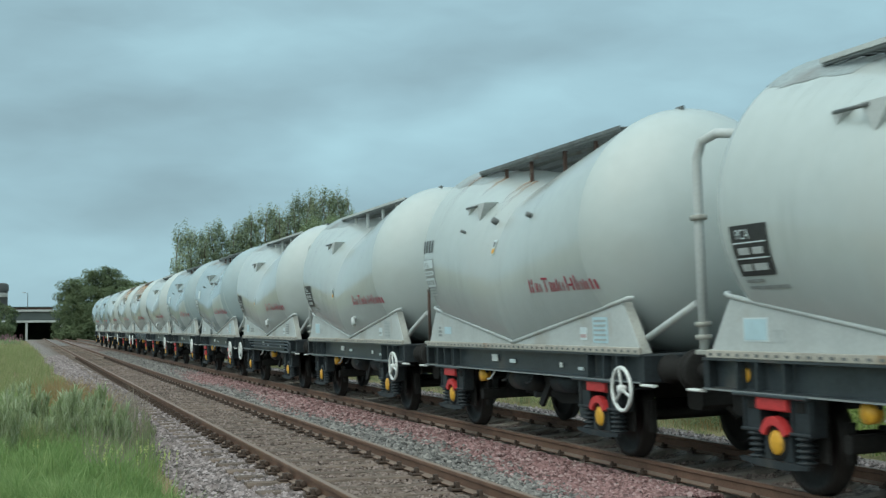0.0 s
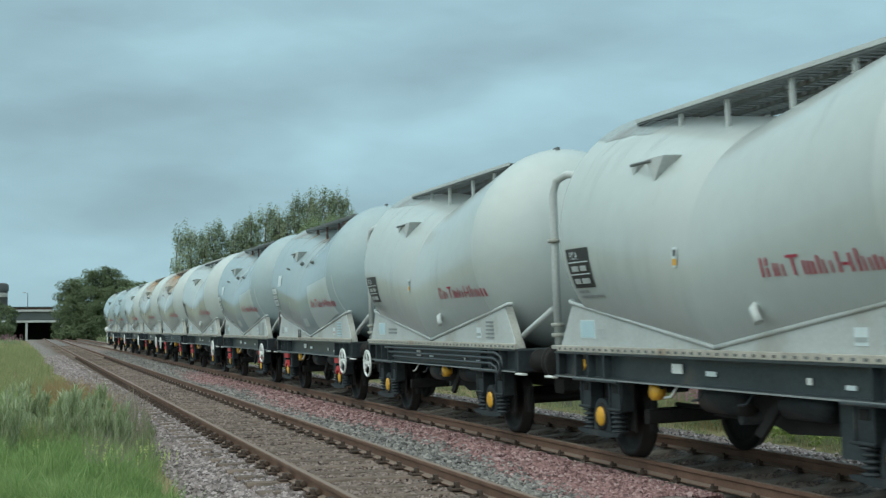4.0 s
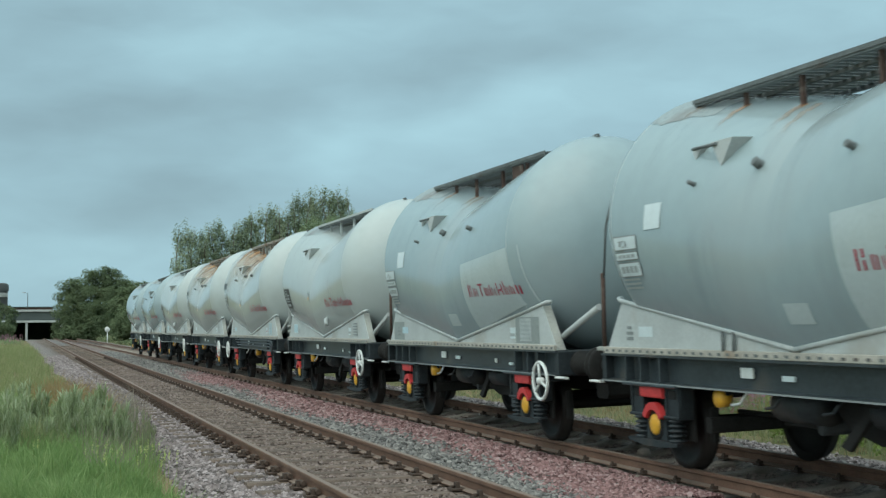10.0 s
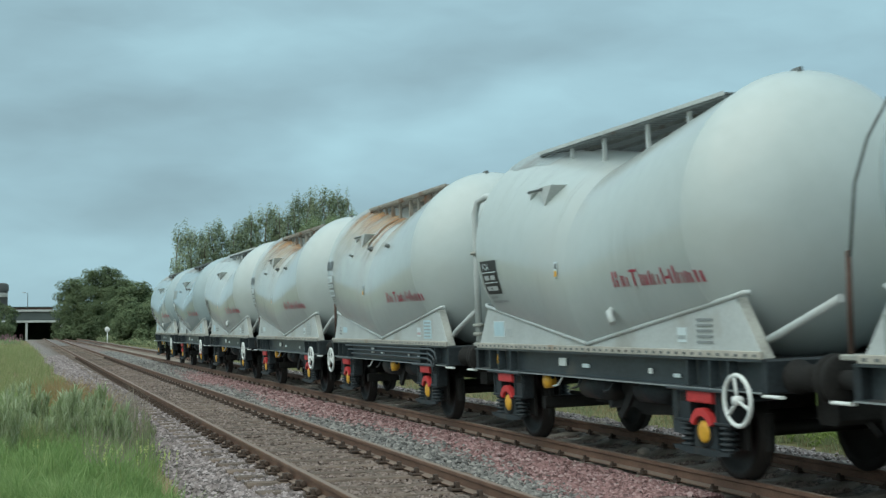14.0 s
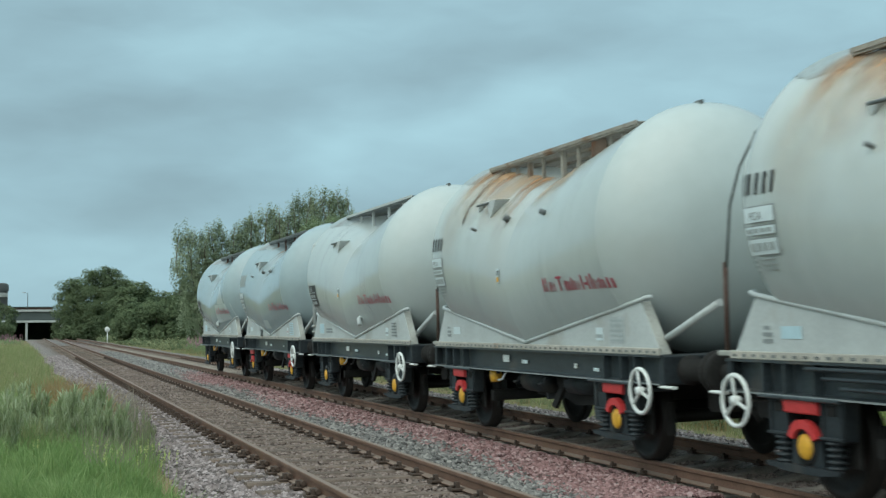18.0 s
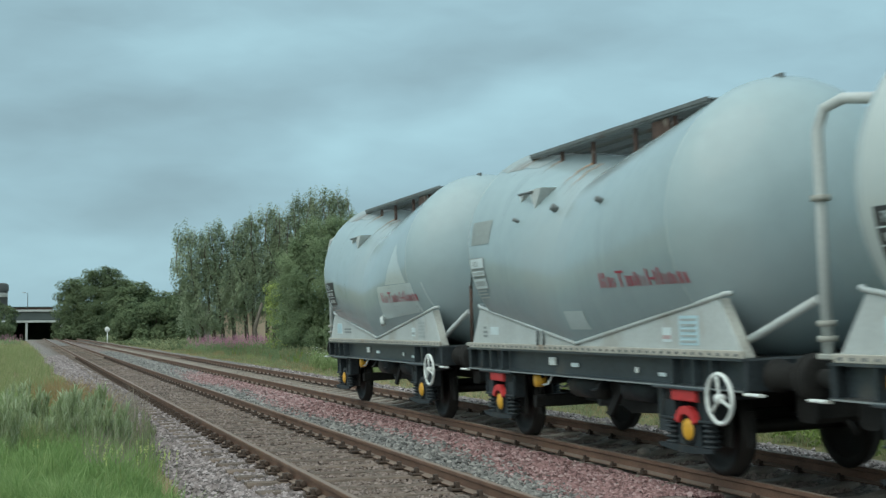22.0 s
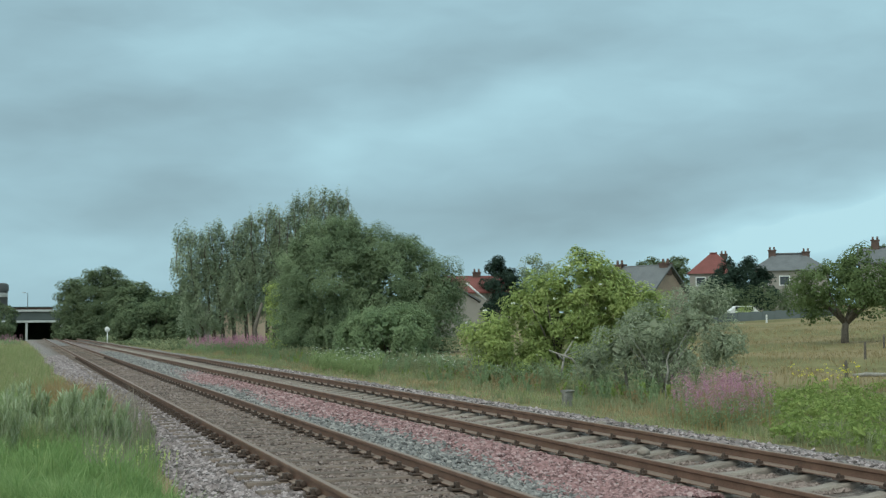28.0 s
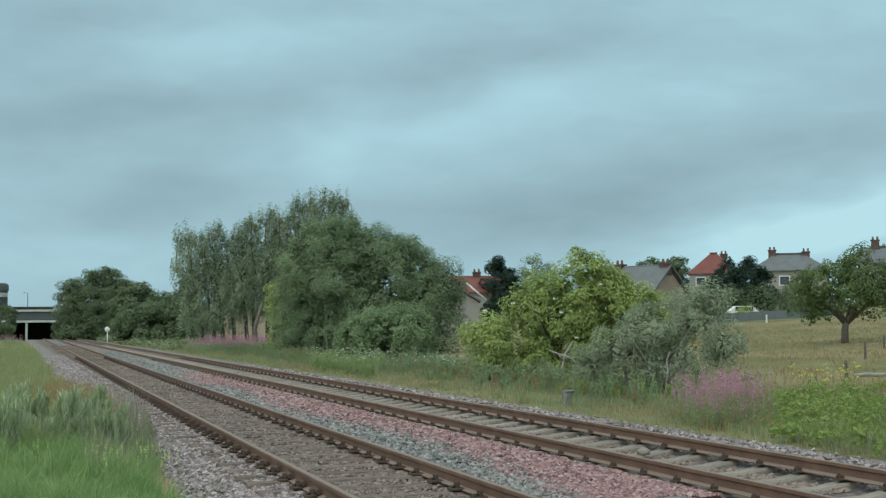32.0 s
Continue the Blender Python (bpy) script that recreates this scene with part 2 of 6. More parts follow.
POSTR = mat("rust_bled_paint", (0.30, 0.275, 0.24), 0.7, 0, 0.25, 4, 40, 0.3, (0.20, 0.10, 0.05), 0.52)
PIPERUST = mat("pipe_rust", (0.085, 0.052, 0.042), 0.8, 0, 0.3, 6, 40, 0.3, (0.28, 0.24, 0.20), 0.58)
RAIL = rail_mat()
WOODSL = mat("old_timber", (0.152, 0.110, 0.088), 0.9, 0, 0.4, 3, 50, 0.6, (0.08, 0.062, 0.048), 0.5, rnd=0.3, stretch=(1, 6, 1))
CONCSL = mat("sleeper_concrete", (0.235, 0.198, 0.168), 0.9, 0, 0.22, 4, 60, 0.4, (0.18, 0.14, 0.11), 0.58, rnd=0.12)
CHAIR = mat("cast_chair", (0.075, 0.050, 0.038), 0.85, 0.1, 0.35, 8, 60, 0.4)

# ---- mesh tools ----
RNG = np.random.default_rng(7)


class Shape:
    """Collects vertices and faces of one part."""

    def __init__(self):
        self.v, self.f, self.smooth = [], [], []

    def add(self, verts, faces, smooth=False):
        n = len(self.v)
        self.v += [tuple(v) for v in verts]
        self.f += [tuple(i + n for i in f) for f in faces]
        self.smooth += [smooth] * len(faces)
        return self

    def box(self, c, s, cut=0.0):
        """A box of size s about c; cut takes its edges off along the longest side."""
        x, y, z = (k / 2 for k in s)
        e = min(cut, 0.45 * min(s))
        if e <= 0:
            vs = [(sx * x, sy * y, sz * z) for sx in (-1, 1) for sy in (-1, 1) for sz in (-1, 1)]
            fs = [(0, 1, 3, 2), (4, 6, 7, 5), (0, 4, 5, 1), (2, 3, 7, 6), (0, 2, 6, 4), (1, 5, 7, 3)]
        else:
            ax = max(range(3), key=lambda i: s[i])
            a, b = [i for i in range(3) if i != ax]
            h = (x, y, z)
            ring = [(h[a] - e, h[b]), (h[a], h[b] - e), (h[a], -h[b] + e), (h[a] - e, -h[b]), (-h[a] + e, -h[b]), (-h[a], -h[b] + e), (-h[a], h[b] - e), (-h[a] + e, h[b])]
            vs = []
            for end, k in ((-1, 0.0), (1, 0.0)):
                for p, q in ring:
                    v = [0, 0, 0]
                    v[ax], v[a], v[b] = end * h[ax], p, q
                    vs.append(tuple(v))
            fs = [(i, (i + 1) % 8, 8 + (i + 1) % 8, 8 + i) for i in range(8)] + [tuple(range(7, -1, -1)), tuple(range(8, 16))]
        return self.add([(v[0] + c[0], v[1] + c[1], v[2] + c[2]) for v in vs], fs)

    def tube(self, pts, r, n=10, caps=True):
        """A round bar along the points; r is one radius or one for each point."""
        pts = [Vector(p) for p in pts]
        rs = r if isinstance(r, (list, tuple)) else [r] * len(pts)
        vs, fs = [], []
        ref = None
        for i, p in enumerate(pts):
            d = (pts[min(i + 1, len(pts) - 1)] - pts[max(i - 1, 0)]).normalized()
            if ref is None:
                ref = d.orthogonal().normalized()
            ref = (ref - d * ref.dot(d)).normalized()
            side = d.cross(ref)
            for k in range(n):
                t = 2 * math.pi * k / n
                vs.append(p + (ref * math.cos(t) + side * math.sin(t)) * rs[i])
        for i in range(len(pts) - 1):
            for k in range(n):
                fs.append((i * n + k, i * n + (k + 1) % n, (i + 1) * n + (k + 1) % n, (i + 1) * n + k))
        self.add(vs, fs, True)
        if caps:
            m = len(self.v) - len(vs)
            self.f += [tuple(m + k for k in range(n - 1, -1, -1)), tuple(m + (len(pts) - 1) * n + k for k in range(n))]
            self.smooth += [False, False]
        return self

    def lathe(self, prof, axis="x", at=(0, 0, 0), n=28):
        """Turns a profile of (along, radius) about an axis."""
        vs, fs = [], []
        for a, r in prof:
            for k in range(n):
                t = 2 * math.pi * k / n
                c, s = r * math.cos(t), r * math.sin(t)
                v = {"x": (a, c, s), "y": (s, a, c), "z": (c, s, a)}[axis]
                vs.append((v[0] + at[0], v[1] + at[1], v[2] + at[2]))
        for i in range(len(prof) - 1):
            for k in range(n):
                fs.append((i * n + k, i * n + (k + 1) % n, (i + 1) * n + (k + 1) % n, (i + 1) * n + k))
        return self.add(vs, fs, True)

    def prism(self, poly, x0, x1):
        """Extrudes a polygon of (y, z) from x0 to x1."""
        n = len(poly)
        vs = [(x0, y, z) for y, z in poly] + [(x1, y, z) for y, z in poly]
        fs = [(i, (i + 1) % n, n + (i + 1) % n, n + i) for i in range(n)] + [tuple(range(n - 1, -1, -1)), tuple(range(n, 2 * n))]
        return self.add(vs, fs)

    def mesh(self, name, *mats):
        me = bpy.data.meshes.new(name)
        me.from_pydata(self.v, [], self.f)
        me.polygons.foreach_set("use_smooth", self.smooth)
        for m in mats:
            me.materials.append(m)
        me.validate()
        bm = bmesh.new()
        bm.from_mesh(me)
        bmesh.ops.recalc_face_normals(bm, faces=bm.faces)
        bm.to_mesh(me)
        bm.free()
        return me


def part(name, shape, material, parent=None, label=""):
    ob = new(name, shape if isinstance(shape, bpy.types.Mesh) else shape.mesh(name, material))
    ob.parent = parent
    return tagged(ob, label)


def thing(name, label, category, group="", kind="", at=None):
    ob = new(name)
    ob.empty_display_size = 0.2
    if at is not None:
        ob.matrix_world = at
    return tagged(ob, label, category, group, kind)


def quick_mesh(name, verts, faces, material, smooth=False):
    """A mesh from arrays: verts (n, 3), faces (m, 3 or 4)."""
    me = bpy.data.meshes.new(name)
    verts, faces = np.asarray(verts, np.float32), np.asarray(faces, np.int32)
    k = faces.shape[1]
    me.vertices.add(len(verts)), me.loops.add(faces.size), me.polygons.add(len(faces))
    me.vertices.foreach_set("co", verts.ravel())
    me.loops.foreach_set("vertex_index", faces.ravel())
    me.polygons.foreach_set("loop_start", np.arange(0, faces.size, k, dtype=np.int32))
    me.polygons.foreach_set("use_smooth", np.full(len(faces), smooth))
    me.update(calc_edges=True)
    for m in material if isinstance(material, (list, tuple)) else [material]:
        me.materials.append(m)
    return me


def smoothstep(a, b, x):
    t = np.clip((x - a) / (b - a), 0, 1)
    return t * t * (3 - 2 * t)


def ground_z(x, y):
    """Height of the land: level along the line, a field that rises away from it, and a dip under the road bridge."""
    x, y = np.asarray(x, float), np.asarray(y, float)
    d = np.maximum(x - 18, 0)
    dd = np.minimum(d, 75)
    z = -0.36 + 0.02 * dd + 0.0004 * dd * dd + 0.02 * (d - dd)
    z = z + 0.05 * np.sin(0.35 * x + 0.2 * y) * smoothstep(12, 16, x)
    z = z + 0.10 * (1 - smoothstep(0.6, 1.9, x)) + 0.04 * np.sin(0.9 * x + 0.5 * y) * (1 - smoothstep(0.6, 1.9, x))
    z = z + 0.9 * smoothstep(-2, -14, x)
    z = z - 1.9 * smoothstep(200, 262, y) * (1 - smoothstep(14, 22, x)) * smoothstep(-6, 0, x)
    return z


def near_x(y):
    """Middle of the near track at y."""
    return 3.584 + 0.00746 * y


FAR_X, CANT = 7.685, 0.0301


def grass_mat():
    m = mat("meadow", (0.158, 0.145, 0.068), 0.95, 0, 0.3, 0.22, 3.0, 0.6, (0.230, 0.180, 0.098), 0.45, space="Object", spec=0.1, bumpd=0.15)
    return m


MEADOW = grass_mat()

# ---- ground ----
def build_ground():
    xs = np.unique(np.concatenate([np.linspace(-700, -30, 20), np.linspace(-30, 0, 20), np.linspace(0, 30, 61), np.linspace(30, 110, 41), np.linspace(110, 900, 24)]))
    ys = np.unique(np.concatenate([np.linspace(-300, -10, 12), np.linspace(-10, 60, 71), np.linspace(60, 300, 81), np.linspace(300, 2500, 26)]))
    gx, gy = np.meshgrid(xs, ys, indexing="ij")
    v = np.stack([gx, gy, ground_z(gx, gy)], -1).reshape(-1, 3)
    ny = len(ys)
    i, j = np.meshgrid(np.arange(len(xs) - 1), np.arange(ny - 1), indexing="ij")
    a = (i * ny + j).ravel()
    f = np.stack([a, a + ny, a + ny + 1, a + 1], -1)
    tagged(new("ground", quick_mesh("ground", v, f, MEADOW, True)), "rough summer meadow with patches of dry grass", "ground", kind="structure")


build_ground()

# ---- ballast ----
def ballast_mat():
    """Crushed stone: pale beside the line, dusty between the rails, blue-grey and pink in between, as it was tipped."""
    m = mat("ballast_bed", (0.46, 0.46, 0.46), 0.95, 0, 0.55, 9.0, 26.0, 1.0, (0.36, 0.34, 0.33), 0.58, spec=0.1, bumpd=0.06)
    nt = m.node_tree
    N, L = nt.nodes.new, nt.links.new
    b = nt.nodes["Principled BSDF"]
    grain = b.inputs["Base Color"].links[0].from_socket
    co, sp, nz, wob, mr, ramp, mx = N("ShaderNodeTexCoord"), N("ShaderNodeSeparateXYZ"), N("ShaderNodeTexNoise"), N("ShaderNodeMath"), N("ShaderNodeMapRange"), N("ShaderNodeValToRGB"), N("ShaderNodeMix")
    nz.inputs["Scale"].default_value, nz.inputs["Detail"].default_value = 0.8, 6
    L(co.outputs["Object"], sp.inputs[0]), L(co.outputs["Object"], nz.inputs["Vector"])
    wob.operation = "MULTIPLY_ADD"
    wob.inputs[1].default_value = 0.9
    L(nz.outputs["Fac"], wob.inputs[0]), L(sp.outputs["X"], wob.inputs[2])
    mr.inputs["From Min"].default_value, mr.inputs["From Max"].default_value = 1.95, 10.95
    L(wob.outputs[0], mr.inputs["Value"])
    bands = [(0.0, (0.50, 0.44, 0.41)), (0.115, (0.50, 0.44, 0.41)), (0.165, (0.39, 0.31, 0.265)), (0.30, (0.39, 0.31, 0.265)), (0.345, (0.45, 0.42, 0.41)), (0.41, (0.46, 0.42, 0.40)), (0.48, (0.50, 0.39, 0.365)),
             (0.575, (0.50, 0.39, 0.365)), (0.61, (0.37, 0.30, 0.26)), (0.75, (0.38, 0.31, 0.27)), (0.79, (0.48, 0.43, 0.40)), (1.0, (0.48, 0.43, 0.40))]
    el = ramp.color_ramp.elements
    while len(el) < len(bands):
        el.new(0.5)
    for e, (p, c) in zip(el, bands):
        e.position = p
        e.color = (*c, 1)
    mx.data_type, mx.blend_type = "RGBA", "MULTIPLY"
    mx.inputs["Factor"].default_value = 1.0
    L(mr.outputs[0], ramp.inputs[0]), L(ramp.outputs["Color"], mx.inputs["A"]), L(grain, mx.inputs["B"])
    L(mx.outputs["Result"], b.inputs["Base Color"])
    return m


BALLAST = ballast_mat()


def ballast_z(x, y):
    """Top of the stones across the formation."""
    nx = near_x(np.asarray(y, float))
    left = 1.95 + 0.1 * np.sin(0.4 * np.asarray(y, float))
    z = -0.195 - 0.03 * smoothstep(0.75, 1.4, np.abs(x - nx)) * (1 - smoothstep(5.6, 6.3, x))
    z = z - 0.19 * smoothstep(0, 1, (left + 0.5 - x) / 0.9)
    z = z - 0.20 * smoothstep(9.5, 10.9, x) + CANT * np.clip(x - FAR_X, -0.9, 1.4) * smoothstep(6, 6.9, x)
    z = z - 0.075 * smoothstep(0.95, 0.6, np.abs(x - FAR_X))
    return z


def build_ballast():
    ys = np.concatenate([np.linspace(-190, -8, 92), np.linspace(-6, 60, 133), np.linspace(62, 262, 101)])
    xs = np.linspace(1.55, 11.2, 49)
    gx, gy = np.meshgrid(xs, ys, indexing="ij")
    z = ballast_z(gx, gy) + 0.012 * RNG.standard_normal(gx.shape) - 1.9 * smoothstep(200, 262, gy)
    v = np.stack([gx, gy, z], -1).reshape(-1, 3)
    ny = len(ys)
    i, j = np.meshgrid(np.arange(len(xs) - 1), np.arange(ny - 1), indexing="ij")
    a = (i * ny + j).ravel()
    f = np.stack([a, a + ny, a + ny + 1, a + 1], -1)
    tagged(new("ballast_bed", quick_mesh("ballast_bed", v, f, BALLAST, True)), "grey and pinkish crushed stone ballast under both tracks", "ballast", kind="structure")


build_ballast()

# ---- tracks ----
RAIL_PROFILE = [(-0.035, -0.006), (-0.028, 0.0), (0.028, 0.0), (0.035, -0.006), (0.034, -0.038), (0.010, -0.052), (0.009, -0.125), (0.068, -0.148), (0.068, -0.158), (-0.068, -0.158), (-0.068, -0.148), (-0.009, -0.125), (-0.010, -0.052), (-0.034, -0.038)]


def rail_shape(line, ys):
    n = len(RAIL_PROFILE)
    vs, fs = [], []
    for y in ys:
        x, z = line(y)
        vs += [(x + px, y, z + pz) for px, pz in RAIL_PROFILE]
    for i in range(len(ys) - 1):
        fs += [(i * n + k, i * n + (k + 1) % n, (i + 1) * n + (k + 1) % n, (i + 1) * n + k) for k in range(n)]
    return Shape().add(vs, fs)


def dip(y):
    return float(-1.9 * smoothstep(200, 262, y))


def sleeper_shape(length, width, h, bow=0.0):
    """A sleeper along x with its upper edges cut; bow lowers and narrows the middle, as in cast concrete."""
    s = Shape()
    xs = [-length / 2, -length * 0.32, -length * 0.16, length * 0.16, length * 0.32, length / 2]
    vs, fs = [], []
    for i, x in enumerate(xs):
        k = bow if i in (2, 3) else 0.0
        w = width / 2 - 0.3 * k
        vs += [(x, -w - 0.02, -h), (x, -w, -k - 0.025), (x, -w + 0.025, -k), (x, w - 0.025, -k), (x, w, -k - 0.025), (x, w + 0.02, -h)]
    for i in range(len(xs) - 1):
        fs += [(i * 6 + k, i * 6 + (k + 1) % 6, (i + 1) * 6 + (k + 1) % 6, (i + 1) * 6 + k) for k in range(6)]
    fs += [tuple(range(5, -1, -1)), tuple(range(len(vs) - 6, len(vs)))]
    return s.add(vs, fs)


def chair_shape():
    """A cast chair with its jaw and key on the outer side of the rail."""
    s = Shape()
    s.box((0, 0, 0.012), (0.34, 0.18, 0.03), 0.008)
    for sx in (-1, 1):
        s.prism([(-0.05, 0.02), (0.05, 0.02), (0.035, 0.085), (-0.035, 0.085)], sx * 0.075, sx * 0.115)
        s.tube([(sx * 0.14, 0, 0.02), (sx * 0.14, 0, 0.055)], 0.022, 6)
    s.tube([(0.055, -0.10, 0.06), (0.055, 0.11, 0.06)], 0.028, 6)
    return s


def clip_shape():
    """A flat rail clip with its bolt."""
    s = Shape()
    s.box((0, 0, 0.01), (0.26, 0.15, 0.02), 0.006)
    for sx in (-1, 1):
        s.prism([(-0.045, 0.0), (0.045, 0.0), (0.03, 0.05), (-0.03, 0.05)], sx * 0.05, sx * 0.11)
        s.tube([(sx * 0.095, 0, 0.02), (sx * 0.095, 0, 0.075)], 0.018, 6)
    return s


def build_tracks():
    ys = list(np.linspace(-190, 200, 80)) + list(np.linspace(205, 262, 15))
    near = thing("near_track", "weathered running line on old timber sleepers with brown rusty rails", "railway track", kind="structure")
    far = thing("far_track", "running line on concrete sleepers with brown rusty rails", "railway track", kind="structure")
    for o in (-0.7525, 0.7525):
        part("rail", rail_shape(lambda y: (near_x(y) + o, dip(y)), ys), RAIL, near)
        part("rail", rail_shape(lambda y: (FAR_X + o, CANT * o + dip(y)), ys), RAIL, far)
    wood = sleeper_shape(2.55, 0.25, 0.13).mesh("sleeper", WOODSL)
    conc = sleeper_shape(2.5, 0.25, 0.18, 0.05).mesh("sleeper", CONCSL)
    cast = chair_shape().mesh("chair", CHAIR)
    clip = clip_shape().mesh("clip", CHAIR)
    lean = math.atan(CANT)
    for k in range(200):
        y = -3.0 + 0.727 * k
        if y > 130:
            break
        s = part("sleeper", wood, None, near)
        s.matrix_basis = pose(near_x(y), y, -0.172 + RNG.normal(0, 0.006), rz=RNG.normal(0, 0.5))
        if 6 < y < 75:
            for o in (-0.7525, 0.7525):
                c = part("rail_chair", cast, None, near)
                c.matrix_basis = pose(near_x(y) + o, y, -0.160, rz=0 if o > 0 else 180)
    for k in range(200):
        y = -3.0 + 0.80 * k
        if y > 130:
            break
        s = part("sleeper", conc, None, far)
        s.matrix_basis = pose(FAR_X, y, -0.172, 0, -math.degrees(lean), RNG.normal(0, 0.5))
        if 8 < y < 70:
            for o in (-0.7525, 0.7525):
                c = part("rail_clip", clip, None, far)
                c.matrix_basis = pose(FAR_X + o, y, -0.165 + CANT * o, 0, -math.degrees(lean), 0)
    trailing_sleepers(near, near_x, 0.727, WOODSL, 2.55, 0.13)
    trailing_sleepers(far, lambda y: FAR_X, 0.80, CONCSL, 2.5, 0.18)


def trailing_sleepers(track, mid, pitch, color, length, h):
    """The sleepers on the stretch behind the camera, joined."""
    s = Shape()
    y = -3.0 - pitch
    while y > -188:
        s.box((mid(y), y, -0.172 - h / 2), (length, 0.25, h), 0.02)
        y -= pitch
    tagged(part("trailing_sleepers", s, color, track), kind="stuff")


build_tracks()

# ---- tank wagons ----
LOB = 9.202
TANK_R = 1.425


def axis_z(l):
    """Height of the tank's middle line, which falls from both ends to the centre."""
    return 2.171 + 0.146 * min(abs(l), 3.05)


def tank_radius(l):
    """A plain barrel up to the knuckle at 3.0 m, then a dished end that meets it at a slight angle."""
    e = (abs(l) - 3.0) / 0.80
    r = TANK_R + 0.01 * min(abs(l), 3.0)
    if e <= 0:
        return r
    k = 0.15 + 0.85 * e
    return r * math.sqrt(max(0.0, (1 - k ** 2.1) / (1 - 0.15 ** 2.1)))


def tank_side(l, z, lift=0.0):
    """The point of the tank's near flank at l along it and height z."""
    r = tank_radius(l) + lift
    d = z - axis_z(l)
    return (-math.sqrt(max(r * r - d * d, 0.0)), l, z)


def tank_at(l, a, lift=0.0):
    """The point at l and the angle a (degrees from the flank, upwards)."""
    r = tank_radius(l) + lift
    return (-r * math.cos(radians(a)), l, axis_z(l) + r * math.sin(radians(a)))


def tank_shape():
    s = Shape()
    n = 96
    barrel = [0, 0.5, 1.2, 2.0, 2.6, 3.0]
    dish = [3.0 + 0.80 * math.sin(radians(a)) for a in (0, 5, 10, 15, 20, 26, 32, 38, 44, 50, 56, 62, 68, 74, 80, 85, 88)]
    for sg in (-1, 1):
        for ls, last in ((barrel, False), (dish, True)):
            vs, fs = [], []
            for l in ls:
                r = tank_radius(l)
                for k in range(n):
                    t = 2 * math.pi * k / n
                    vs.append((-r * math.cos(t), sg * l, axis_z(l) + r * math.sin(t)))
            for i in range(len(ls) - 1):
                fs += [(i * n + k, i * n + (k + 1) % n, (i + 1) * n + (k + 1) % n, (i + 1) * n + k) for k in range(n)]
            if last:
                fs.append(tuple((len(ls) - 1) * n + k for k in range(n)))
            s.add(vs, fs, True)
    return s


def roof_band():
    """The grey, ragged-edged cover of dirt on the top of the tank over the rear knuckle."""
    s = Shape()
    ls = [1.9, 2.1, 2.3, 2.45, 2.6, 2.75, 2.85, 2.95, 3.0, 3.05, 3.1, 3.16, 3.22, 3.28, 3.34]
    m = 12
    vs, fs = [], []
    for i, l in enumerate(ls):
        half = 37 - 7 * smoothstep(2.6, 1.9, l) + 1.6 * math.sin(7.3 * l) + 1.2 * (i % 2)
        vs += [tank_at(l, 90 - half + 2 * half * i / m, 0.004) for i in range(m + 1)]
    for i in range(len(ls) - 1):
        fs += [(i * (m + 1) + k, i * (m + 1) + k + 1, (i + 1) * (m + 1) + k + 1, (i + 1) * (m + 1) + k) for k in range(m)]
    return s.add(vs, fs, True)


def ring_shape(l, a0, a1, w, t):
    """A raised strip round the tank at l from angle a0 to a1."""
    s = Shape()
    m = max(3, int(abs(a1 - a0) / 5))
    vs, fs = [], []
    for i in range(m + 1):
        a = a0 + (a1 - a0) * i / m
        vs += [tank_at(l - w / 2, a, 0.0), tank_at(l - w / 2, a, t), tank_at(l + w / 2, a, t), tank_at(l + w / 2, a, 0.0)]
    for i in range(m):
        fs += [(i * 4 + k, i * 4 + k + 1, i * 4 + 5 + k, i * 4 + 4 + k) for k in range(3)]
    return s.add(vs, fs)


def decal(s, l0, l1, z0, z1, lift=0.006, slant=0.0, nz=4, nl=3):
    """A painted or stuck-on patch that follows the flank, between l0..l1 and z0..z1."""
    vs, fs = [], []
    for i in range(nl + 1):
        for j in range(nz + 1):
            z = z0 + (z1 - z0) * j / nz
            l = l0 + (l1 - l0) * i / nl + slant * (z - z0)
            vs.append(tank_side(l, z, lift))
    for i in range(nl):
        for j in range(nz):
            a = i * (nz + 1) + j
            fs.append((a, a + nz + 1, a + nz + 2, a + 1))
    return s.add(vs, fs, True)


def decal4(a, b, c, d, lift=0.006, n=8):
    """A patch between four corners (l, z) on the flank: rear top, front top, front bottom, rear bottom."""
    vs, fs = [], []
    for i in range(n + 1):
        for j in range(n + 1):
            u, v = i / n, j / n
            l = (a[0] * (1 - u) + b[0] * u) * (1 - v) + (d[0] * (1 - u) + c[0] * u) * v
            z = (a[1] * (1 - u) + b[1] * u) * (1 - v) + (d[1] * (1 - u) + c[1] * u) * v
            vs.append(tank_side(l, z, lift))
    for i in range(n):
        for j in range(n):
            k = i * (n + 1) + j
            fs.append((k, k + n + 1, k + n + 2, k + 1))
    return Shape().add(vs, fs, True)


def streak(s, l, a0, a1, w0, w1, lift=0.005):
    """A run of rust down the flank from angle a0 to a1."""
    vs, fs = [], []
    m = max(8, int(abs(a1 - a0) / 2.5))
    for i in range(m + 1):
        a = a0 + (a1 - a0) * i / m
        w = w0 + (w1 - w0) * i / m
        o = 0.03 * math.sin(18.0 * i / m + l * 5)
        vs += [tank_at(l + w * (k / 4 - 0.5) + o, a, lift + 0.003) for k in range(5)]
    for i in range(m):
        fs += [(5 * i + k, 5 * i + k + 1, 5 * i + k + 6, 5 * i + k + 5) for k in range(4)]
    return s.add(vs, fs, True)


